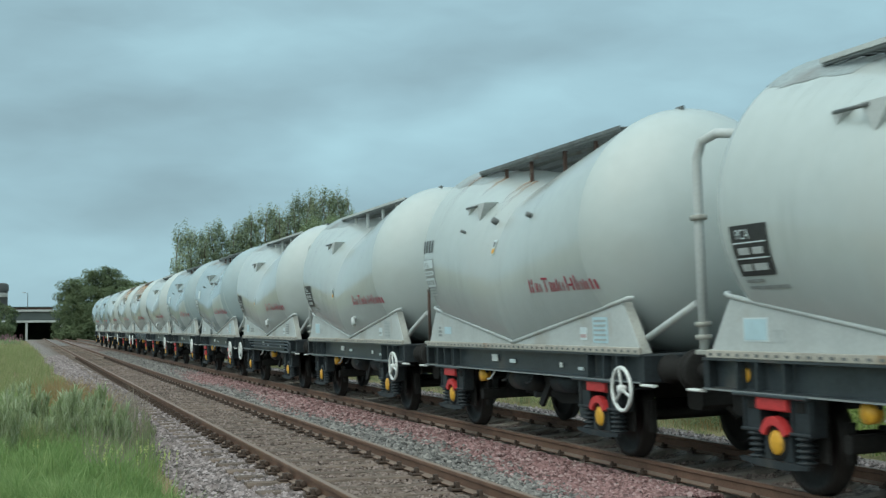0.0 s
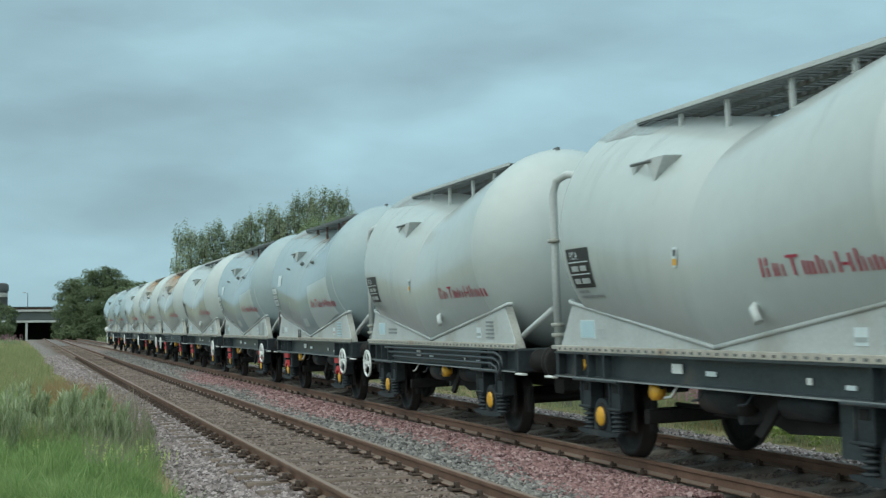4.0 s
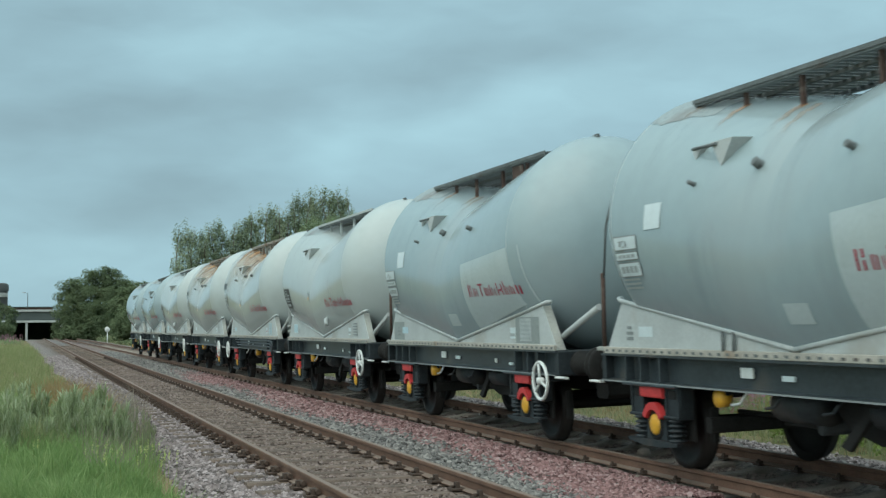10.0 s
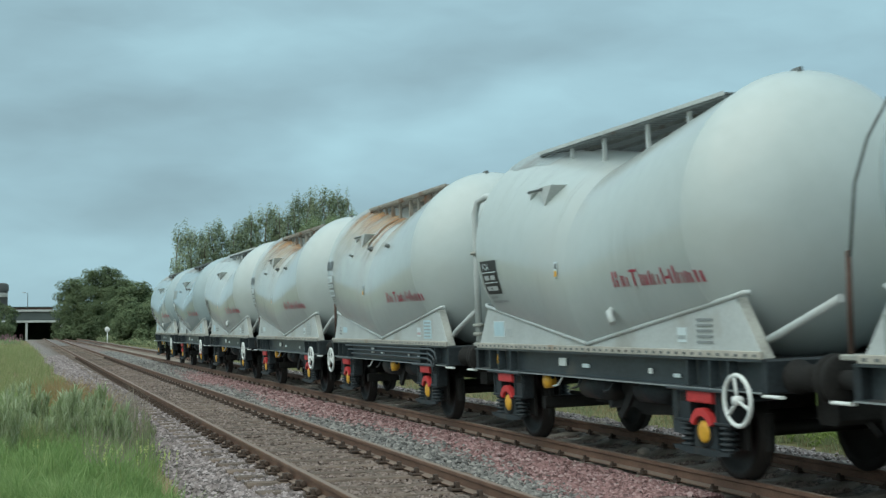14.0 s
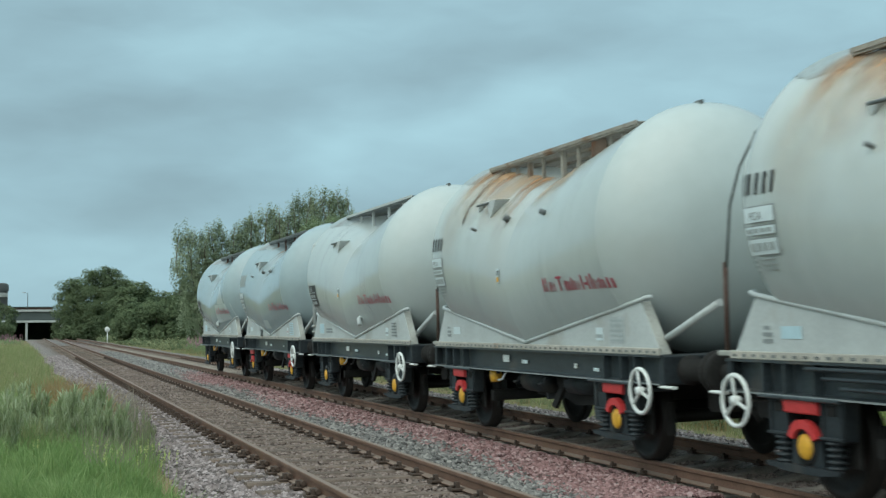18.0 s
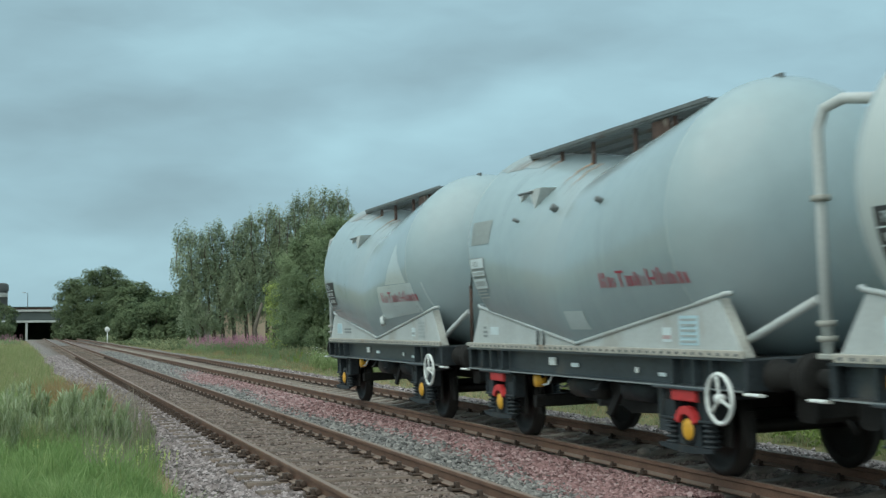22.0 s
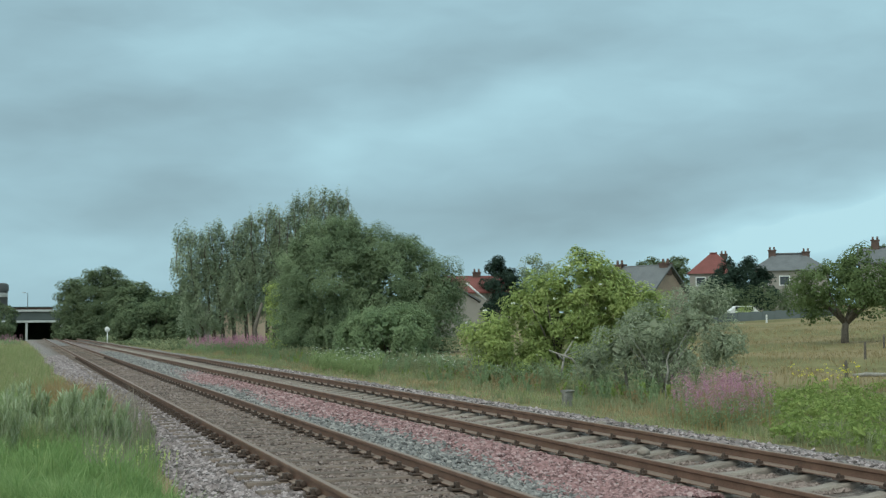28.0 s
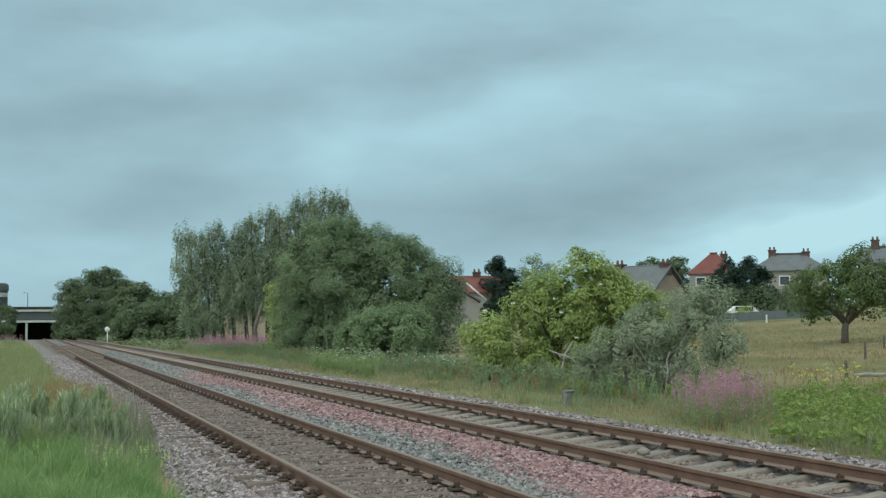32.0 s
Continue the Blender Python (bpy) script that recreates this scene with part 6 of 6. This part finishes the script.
# ---- stones ----
def stones(n, x0, x1, y0, y1, size, seed, zfun, keep=None, near=1.9, sink=0.25):
    """Angular crushed stones lying on the bed."""
    r = np.random.default_rng(seed)
    x = x0 + (x1 - x0) * r.random(n)
    y = y0 + (y1 - y0) * r.random(n) ** near
    if keep is not None:
        m = keep(x, y, r)
        x, y = x[m], y[m]
    n = len(x)
    s = size * (0.55 + 0.8 * r.random(n)) * (0.85 + y / 90)
    c = np.stack([x, y, zfun(x, y) + s * sink], 1)
    o = np.array([[1, 0, 0], [-1, 0, 0], [0, 1, 0], [0, -1, 0], [0, 0, 0.75], [0, 0, -0.75], [0.6, 0.6, 0.45], [-0.6, -0.6, 0.4]], float)
    v = o[None] * (0.7 + 0.6 * r.random((n, 8, 1))) + r.standard_normal((n, 8, 3)) * 0.13
    a = r.random(n) * 2 * math.pi
    ca, sa = np.cos(a)[:, None], np.sin(a)[:, None]
    v = np.stack([v[..., 0] * ca - v[..., 1] * sa, v[..., 0] * sa + v[..., 1] * ca, v[..., 2]], -1) * s[:, None, None] + c[:, None]
    t = np.array([[4, 0, 6], [4, 6, 2], [0, 2, 6], [4, 2, 1], [4, 1, 7], [4, 7, 3], [1, 3, 7], [4, 3, 0], [5, 2, 0], [5, 1, 2], [5, 3, 1], [5, 0, 3]])
    f = (np.arange(n)[:, None, None] * 8 + t[None]).reshape(-1, 3)
    return v.reshape(-1, 3), f


def build_stones():
    grey = island_mat("grey_stone", [(0.099, 0.082, 0.078), (0.201, 0.166, 0.161), (0.277, 0.226, 0.221), (0.418, 0.355, 0.351)], 0.9)
    blue = island_mat("blue_grey_stone", [(0.081, 0.078, 0.076), (0.163, 0.157, 0.151), (0.226, 0.216, 0.205), (0.338, 0.318, 0.298)], 0.9)
    pink = island_mat("pink_stone", [(0.121, 0.072, 0.070), (0.238, 0.135, 0.133), (0.312, 0.181, 0.177), (0.406, 0.292, 0.285)], 0.9)
    brown = island_mat("dusty_stone", [(0.117, 0.085, 0.073), (0.200, 0.153, 0.133), (0.289, 0.227, 0.202)], 0.95)
    stuff("cess_stones", stones(31000, 1.2, 2.95, 11.5, 85, 0.030, 401, ballast_z, lambda x, y, r: (x > edge_x(y) - 0.25) & (x < near_x(y) - 0.80)), grey, "pale grey crushed stone beside the near rail", "ballast")
    stuff("four_foot_stones", stones(15000, 2.9, 4.7, 11.5, 60, 0.024, 402, ballast_z, lambda x, y, r: (np.abs(x - near_x(y)) < 0.66) & ((np.abs(((y + 3.0) / 0.727) % 1 - 0.5) < 0.33) | (r.random(len(x)) < 0.10 + 0.6 * smoothstep(17, 11, y)))), brown, "dusty brown stone between the near rails", "ballast")
    stuff("six_foot_stones", stones(30000, 4.4, 6.84, 11.5, 95, 0.030, 403, ballast_z, lambda x, y, r: (x > near_x(y) + 0.83) & (x < np.where(y > 46 + 9 * r.random(len(x)), 6.84, 5.55 + 0.45 * r.random(len(x)) + 0.25 * np.sin(0.4 * y)))), blue, "blue-grey stone between the two tracks", "ballast")
    stuff("pink_stones", stones(28000, 5.2, 7.0, 12.0, 95, 0.029, 404, ballast_z, lambda x, y, r: (x > 5.45 + 0.35 * r.random(len(x)) + 0.25 * np.sin(0.4 * y)) & (x < 6.84) & (y < 46 + 9 * r.random(len(x)))), pink, "pinkish red stone along the far track", "ballast")
    stuff("far_four_foot_stones", stones(11000, 7.0, 8.4, 12.0, 50, 0.030, 405, ballast_z, lambda x, y, r: (np.abs(x - FAR_X) < 0.66) & ((np.abs(((y + 3.0) / 0.80) % 1 - 0.5) < 0.34) | (r.random(len(x)) < 0.12))), brown, "brown stone between the far rails", "ballast")
    stuff("far_shoulder_stones", stones(8500, 8.5, 11.2, 12.0, 56, 0.030, 406, ballast_z, lambda x, y, r: (x > 8.53) & (x < 10.9 + 0.3 * r.random(len(x)))), grey, "grey stone shoulder of the far track", "ballast")


build_stones()

# ---- buildings and the bridge ----
BRICK = mat("brown_render", (0.30, 0.225, 0.175), 0.9, 0, 0.18, 1.5, 30, 0.3)
RENDERW = mat("pale_render", (0.30, 0.275, 0.245), 0.9, 0, 0.1, 0.8, 20, 0.1)
SLATE = mat("grey_slate", (0.12, 0.125, 0.128), 0.7, 0, 0.2, 1.2, 22, 0.3)
REDTILE = mat("red_tile", (0.165, 0.052, 0.044), 0.8, 0, 0.2, 1.2, 22, 0.3)
CHIM = mat("chimney_brick", (0.11, 0.070, 0.058), 0.9, 0, 0.25, 3, 30, 0.3)
TRIMW = mat("white_trim", (0.70, 0.70, 0.68), 0.6, 0, 0.05, 3, 30, 0.0)
GLASSD = mat("window_glass", (0.03, 0.035, 0.04), 0.12, 0, 0.1, 2, 20, 0.0, spec=0.6)
CONC = mat("bridge_concrete", (0.42, 0.43, 0.42), 0.85, 0, 0.15, 0.5, 12, 0.2, (0.27, 0.27, 0.26), 0.58)
GIRDER = mat("bridge_girder", (0.075, 0.090, 0.085), 0.7, 0, 0.2, 0.4, 10, 0.1)
# darker stand-in for the concrete, with the shade under the bridge in its colour
SHADEWALL = mat("shaded_abutment", (0.050, 0.048, 0.045), 0.95, 0, 0.3, 0.6, 12, 0.2)
TOWERM = mat("tower_cladding", (0.085, 0.085, 0.085), 0.8, 0, 0.15, 0.5, 8, 0.1)
WALLG = mat("grey_wall", (0.13, 0.15, 0.15), 0.9, 0, 0.15, 1, 14, 0.2)


def house(name, label, x, y, turn, w, d, eave, ridge, hip, wall, roof, chimneys=(), windows=(), drop=0.0):
    """Walls, a gabled or hipped roof with overhang, chimneys with pots, windows with frames. The ridge runs across."""
    h = thing(name, label, "house", at=pose(x, y, gz(x, y) - drop, rz=turn))
    x0, x1, y0, y1 = -w / 2, w / 2, -d / 2, d / 2
    body = Shape()
    if hip:
        body.box((0, 0, (eave - 0.5) / 2), (w, d, eave + 0.5))
    else:
        poly = [(y0, -0.5), (y1, -0.5), (y1, eave), (0, ridge - 0.12), (y0, eave)]
        body.prism(poly, x0, x1)
    part("wall", body, wall, h)
    o = 0.35
    s = Shape()
    k = d * 0.42 if hip else 0.0
    a = [(x0 - o, y0 - o, eave - 0.1), (x1 + o, y0 - o, eave - 0.1), (x1 + o, y1 + o, eave - 0.1), (x0 - o, y1 + o, eave - 0.1)]
    t = [(x0 + k - (0 if hip else o), 0, ridge), (x1 - k + (0 if hip else o), 0, ridge)]
    if hip:
        s.add(a + t, [(0, 1, 5, 4), (1, 2, 5), (2, 3, 4, 5), (3, 0, 4), (0, 3, 2, 1)])
    else:
        for sy in (0, 1):
            e0, e1 = (a[0], a[1]) if sy == 0 else (a[3], a[2])
            lo = [e0, e1, t[1], t[0]]
            hi = [(p[0], p[1], p[2] + 0.16) for p in lo]
            s.add(lo + hi, [(0, 1, 2, 3), (4, 5, 6, 7), (0, 1, 5, 4), (1, 2, 6, 5), (2, 3, 7, 6), (3, 0, 4, 7)])
    rf = part("roof", s, roof, h)
    part("ridge_tiles", Shape().tube([(t[0][0], 0, ridge + 0.08), (t[1][0], 0, ridge + 0.08)], 0.12, 6), roof, rf)
    for cx, ch in chimneys:
        c = part("chimney", Shape().box((cx, 0, ridge + ch / 2 - 0.4), (0.9, 0.7, ch + 0.8)), CHIM, h)
        part("chimney_cap", Shape().box((cx, 0, ridge + ch + 0.05), (1.05, 0.85, 0.14)), CHIM, c)
        for px in (-0.25, 0.25):
            part("chimney_pot", Shape().lathe([(ridge + ch + 0.1, 0.13), (ridge + ch + 0.5, 0.10), (ridge + ch + 0.5, 0.0)], "z", (cx + px, 0, 0), 10), CHIM, c)
    for face, u, z, ww, wh in windows:
        if face == "front":
            cfr, sz, gl = (u, y0 - 0.02, z), (ww, 0.12, wh), (u, y0 - 0.05, z)
            gs = (ww - 0.24, 0.1, wh - 0.24)
        else:
            cfr, sz, gl = (x0 - 0.02, u, z), (0.12, ww, wh), (x0 - 0.05, u, z)
            gs = (0.1, ww - 0.24, wh - 0.24)
        wd = part("window", Shape().box(cfr, sz), TRIMW, h)
        part("pane", Shape().box(gl, gs), GLASSD, wd)
    return h


def build_houses():
    # brown end gable with a slate roof running back to the left
    t = house("terraced_house", "brown rendered house with slate roof and three chimneys", 54.4, 111.6, -62.0, 8.5, 6.0, 3.0, 5.75, False, BRICK, SLATE, ((-3.6, 0.25), (-1.2, 0.25), (3.9, 0.2)), (("front", -1.0, 2.0, 1.0, 1.1),))
    house("detached_house", "house with a red hipped tile roof", 86.2, 152.5, -30.0, 6.0, 6.0, 5.0, 7.55, True, RENDERW, REDTILE, ((1.3, -0.15),), (("front", -1.6, 3.9, 1.3, 1.2), ("front", 1.2, 3.9, 1.3, 1.2)))
    house("semi_detached_house", "rendered house with grey hipped roof and two chimneys", 90.4, 141.5, -32.0, 9.0, 6.5, 4.6, 6.6, True, RENDERW, SLATE, ((-2.0, 0.45), (2.0, 0.2)), (("front", -3.2, 3.3, 1.5, 1.4), ("front", -0.6, 3.3, 1.3, 1.2), ("front", -3.2, 1.1, 1.5, 1.4)))
    house("roadside_house", "house with a dark brick chimney behind the trees", 96.0, 129.0, -36.0, 7.0, 6.5, 4.6, 6.3, False, RENDERW, SLATE, ((-1.8, 1.0),), (("front", 1.0, 3.2, 1.2, 1.1),))
    house("outbuilding", "grey rendered gable end with a white verge board", 41.2, 125.5, 72.0, 6.0, 5.6, 3.4, 5.2, False, RENDERW, SLATE)
    vb = thing("verge_board", "white sloping verge board on the outbuilding gable", "board")
    part("board", Shape().tube([(42.0, 122.35, 5.55), (43.9, 122.0, 3.9)], 0.09, 6), TRIMW, vb)
    house("red_roofed_house", "house with a red tiled roof behind the outbuilding", 50.0, 145.0, -20.0, 9.0, 7.0, 4.4, 6.2, False, RENDERW, REDTILE, ((1.0, 0.5),))
    house("trackside_building", "beige rendered building behind the poplars", 22.5, 128.0, -10.0, 7.0, 6.0, 3.2, 4.4, False, mat("beige_render", (0.46, 0.36, 0.28), 0.9, 0, 0.1, 0.8, 20, 0.1), SLATE)
    house("far_house", "pale gabled house beyond the shrubs", 20.6, 170.0, 80.0, 7.0, 6.5, 4.2, 6.4, False, RENDERW, SLATE)
    wl = thing("field_wall", "grey boundary wall along the far edge of the field", "wall", kind="structure")
    for i in range(12):
        x, y = 62.5 + 1.15 * i, 114.6 - 0.37 * i
        part("wall_panel", Shape().box((0, 0, 0.4), (1.19, 0.14, 0.9)), WALLG, wl).matrix_basis = pose(x, y, gz(x, y), rz=-17.8)
    car = thing("parked_car", "white car parked beyond the field wall", "car", at=pose(70.6, 119.0, gz(70.6, 119) + 0.02, rz=-18))
    prof = [(-1.95, 0.25), (1.95, 0.25), (2.0, 0.65), (1.3, 0.85), (0.75, 1.38), (-0.9, 1.4), (-1.5, 0.92), (-2.0, 0.8)]
    cb = Shape()
    n = len(prof)
    cb.add([(px, yy, pz) for yy in (-0.8, 0.8) for px, pz in prof], [(i, (i + 1) % n, n + (i + 1) % n, n + i) for i in range(n)] + [tuple(range(n)), tuple(range(n, 2 * n))])
    part("body", cb, TRIMW, car)
    for sx in (-1.2, 1.25):
        for sy in (-0.75, 0.75):
            part("wheel", Shape().lathe([(sy - 0.1, 0.0), (sy - 0.1, 0.31), (sy + 0.1, 0.31), (sy + 0.1, 0.0)], "y", (sx, 0, 0.31), 16), GRIME, car)
    part("side_window", Shape().prism([(-0.806, 0.9), (-0.806, 1.3), (-0.80, 1.3), (-0.80, 0.9)], -1.0, 0.8), GLASSD, car)


build_houses()


def build_bridge():
    b = thing("road_bridge", "low concrete road bridge with a dark girder across the line", "bridge", kind="structure")
    part("beam", Shape().box((8.0, 272.0, 2.72), (62.0, 0.7, 0.42), 0.04), CONC, b)
    part("girder", Shape().box((8.0, 273.0, 3.75), (62.0, 0.5, 1.7)), GIRDER, b)
    part("parapet", Shape().box((8.0, 272.6, 4.85), (62.0, 0.4, 0.42), 0.04), CONC, b)
    part("deck", Shape().box((8.0, 282.0, 2.95), (62.0, 18.0, 0.5)), SHADEWALL, b)
    part("pier", Shape().box((2.6, 272.3, 0.4), (0.45, 0.6, 4.5), 0.05), CONC, b)
    for y in (277, 283):
        part("pier", Shape().box((2.6, y, 0.4), (0.45, 0.6, 4.5), 0.05), SHADEWALL, b)
    part("abutment", Shape().box((-12.0, 283.0, 0.4), (24.0, 16.0, 5.0)), SHADEWALL, b)
    part("abutment", Shape().box((23.0, 283.0, 0.4), (28.0, 16.0, 5.0)), SHADEWALL, b)
    part("wing_wall", Shape().prism([(262.0, -1.5), (273.0, -1.5), (273.0, 2.5), (271.0, 2.5)], 8.9, 9.4), CONC, b)
    # dark wall added across the opening, standing in for the shade under the deck
    part("far_bank", Shape().box((5.0, 289.5, 0.2), (40.0, 1.0, 5.0)), OPENING_SHADE, b)
    lamp = thing("street_lamp", "thin street lamp on the road bridge", "street lamp", at=pose(2.9, 285.0, 3.2))
    part("pole", Shape().tube([(0, 0, 0), (0, 0, 5.4)], [0.09, 0.06], 8), GIRDER, lamp)
    part("lamp_arm", Shape().tube([(0, 0, 5.3), (-0.5, 0, 5.5)], 0.05, 6), GIRDER, lamp)
    part("lamp_head", Shape().box((-0.75, 0, 5.5), (0.6, 0.2, 0.12), 0.03), CONC, lamp)
    br = thing("depot_building", "long reddish brick building beyond the bridge", "building", at=pose(2.0, 330.0, 0))
    part("wall", Shape().box((0, 0, 3.0), (14.0, 10.0, 6.4)), CHIM, br)
    part("roof", Shape().box((0, 0, 6.3), (14.4, 10.4, 0.25)), GIRDER, br)
    tw = thing("tower_building", "dark round-topped tower with a band of windows", "building", at=pose(-5.3, 316.0, 0))
    part("wall", Shape().lathe([(0, 4.2), (10.0, 4.2)], "z", (0, 0, 0), 28), TOWERM, tw)
    part("roof", Shape().lathe([(9.8, 4.4), (11.2, 4.4), (11.6, 3.8), (11.6, 0.0)], "z", (0, 0, 0), 28), TOWERM, tw)
    for k in range(10):
        a = radians(-150 + 14 * k)
        part("window", Shape().box((4.22 * math.cos(a), 4.22 * math.sin(a), 8.9), (0.7, 0.7, 0.95)), CONC, tw)


OPENING_SHADE = mat("opening_shade_dark", (0.04, 0.05, 0.03), 0.95, 0, 0.3, 0.5, 6, 0.2)
build_bridge()


# ---- small lineside things ----
STUMPC = mat("lichened_concrete", (0.20, 0.19, 0.17), 0.95, 0, 0.35, 7, 50, 0.6, (0.12, 0.12, 0.09), 0.52)


def build_small():
    s = thing("lineside_sign", "white round sign on a short post beside the line", "sign", at=pose(10.35, 157.1, gz(10.35, 157.1)))
    part("post", Shape().tube([(0, 0, -0.2), (0, 0, 1.3)], 0.06, 8), TRIMW, s)
    part("disc", Shape().lathe([(-0.10, 0.0), (-0.10, 0.30), (-0.07, 0.30), (-0.07, 0.0)], "y", (0, 0, 1.62), 24), TRIMW, s)
    st = thing("concrete_stump", "broken grey concrete post stump in the grass", "stump", at=pose(12.1, 28.2, -0.36, rz=12))
    part("stump_body", Shape().box((0, 0, 0.14), (0.22, 0.20, 0.36), 0.04), STUMPC, st)
    part("stump_cap", Shape().box((0.01, 0, 0.345), (0.25, 0.22, 0.06), 0.025), STUMPC, st)
    for x, y, h in ((31.75, 44.5, 0.62), (24.0, 34.6, 0.5), (33.6, 45.6, 0.45), (39.6, 54.0, 0.6)):
        p = thing("fence_post", "dark rotten fence post in the field", "fence post", "posts in the field", at=pose(x, y, gz(x, y)))
        part("post", Shape().prism([(-0.04, -0.2), (0.04, -0.2), (0.03, h), (-0.01, h + 0.06), (-0.04, h - 0.05)], -0.035, 0.035), BARK, p)
    wp = thing("marker_post", "white marker post before the wall", "post", at=pose(64.8, 105.3, gz(64.8, 105.3)))
    part("post", Shape().box((0, 0, 0.35), (0.14, 0.12, 0.8), 0.02), TRIMW, wp)
    lg = thing("pale_log", "bleached log lying in the field grass", "log", at=pose(25.1, 34.8, gz(25.1, 34.8) + 0.07, rz=-20))
    part("log_body", Shape().tube([(-0.6, 0, 0), (-0.2, 0.03, 0.03), (0.3, 0, 0.02), (0.8, -0.04, 0.05)], [0.05, 0.065, 0.06, 0.04], 10), GREYBARK, lg)
    for k, (a, b, z) in enumerate(((-1.5, 0.5, 1.2), (-0.4, -0.3, 0.9), (0.9, 0.2, 0.35))):
        x, y = 15.2 + 0.5 * k, 33.0 - 0.6 * k
        dw = thing("dead_branch", "bleached dead branch leaning in the willow", "branch", at=pose(x, y, gz(x, y)))
        part("branch", Shape().tube([(0, 0, -0.1), (a * 0.3, b * 0.3, z * 0.4), (a * 0.5, b * 0.6, z * 0.8), (a * 0.9, b, z)], [0.05, 0.045, 0.035, 0.015], 8), GREYBARK, dw)
    rb = thing("rubble_heap", "small dark heap of rubble in the grass", "rubble", at=pose(1.25, 14.6, gz(1.25, 14.6)))
    r = random.Random(5)
    for i in range(7):
        a = r.uniform(0, 6.28)
        q = Shape().lathe([(-0.04, 0.0), (-0.02, 0.07), (0.03, 0.06), (0.05, 0.0)], "z", (0.14 * math.cos(a), 0.12 * math.sin(a), 0.04 + 0.03 * (i % 3)), 7)
        part("rubble_piece", q, GRIME, rb)
    for i, (x, y, z) in enumerate(((9.0, 19.6, -0.03), (7.9, 15.9, -0.10))):
        lump = thing("ballast_lump", "large pale stone lying in the far track", "stone", at=pose(x, y, z - 0.05))
        part("stone", Shape().lathe([(-0.06, 0.0), (-0.04, 0.10), (0.02, 0.09), (0.05, 0.03), (0.055, 0.0)], "z", (0, 0, 0.0), 6), CONCSL, lump)


build_small()

# ---- movement ----
TRAVEL = [0.0, 3.823, 7.553, 11.168, 14.664, 18.075, 21.431, 24.742, 28.018, 31.249, 34.447, 37.681, 41.045, 44.63, 48.461, 52.45, 56.498, 60.604, 64.867, 69.43, 74.367, 79.599, 84.941, 90.275, 95.68, 101.12, 106.48, 111.8, 117.1, 122.4, 127.7, 133.0, 138.3]


def motions():
    """The train rolls towards the camera and past it; its wheels turn with the way it has gone."""
    lean = -math.degrees(math.atan(CANT))
    ts = np.arange(0, 33)
    steps = [0.0]
    fine = np.linspace(0, 32, 961)
    way = np.interp(fine, ts, TRAVEL)
    last = 0.0
    for t, d in zip(fine, way):
        if d - last > 0.60:
            steps.append(round(float(t), 4))
            last = d
    steps.append(32.0)
    for w, entry in zip(TRAIN, WAGONS):
        y0 = 12.732 + LOB * entry[0] - 5.0
        walk(w, [(float(t), pose(FAR_X, y0 - TRAVEL[t], 0, 0, lean, 0)) for t in range(33)])
        for ws in [o for o in w.children if o.name.startswith("wheelset")]:
            ya = ws.matrix_basis.translation.y
            rows = []
            for t in steps:
                d = float(np.interp(t, ts, TRAVEL))
                rows.append((t, Matrix.Translation((0, ya, 0.475)) @ Matrix.Rotation(d / 0.475, 4, "X")))
            walk(ws, rows)


motions()
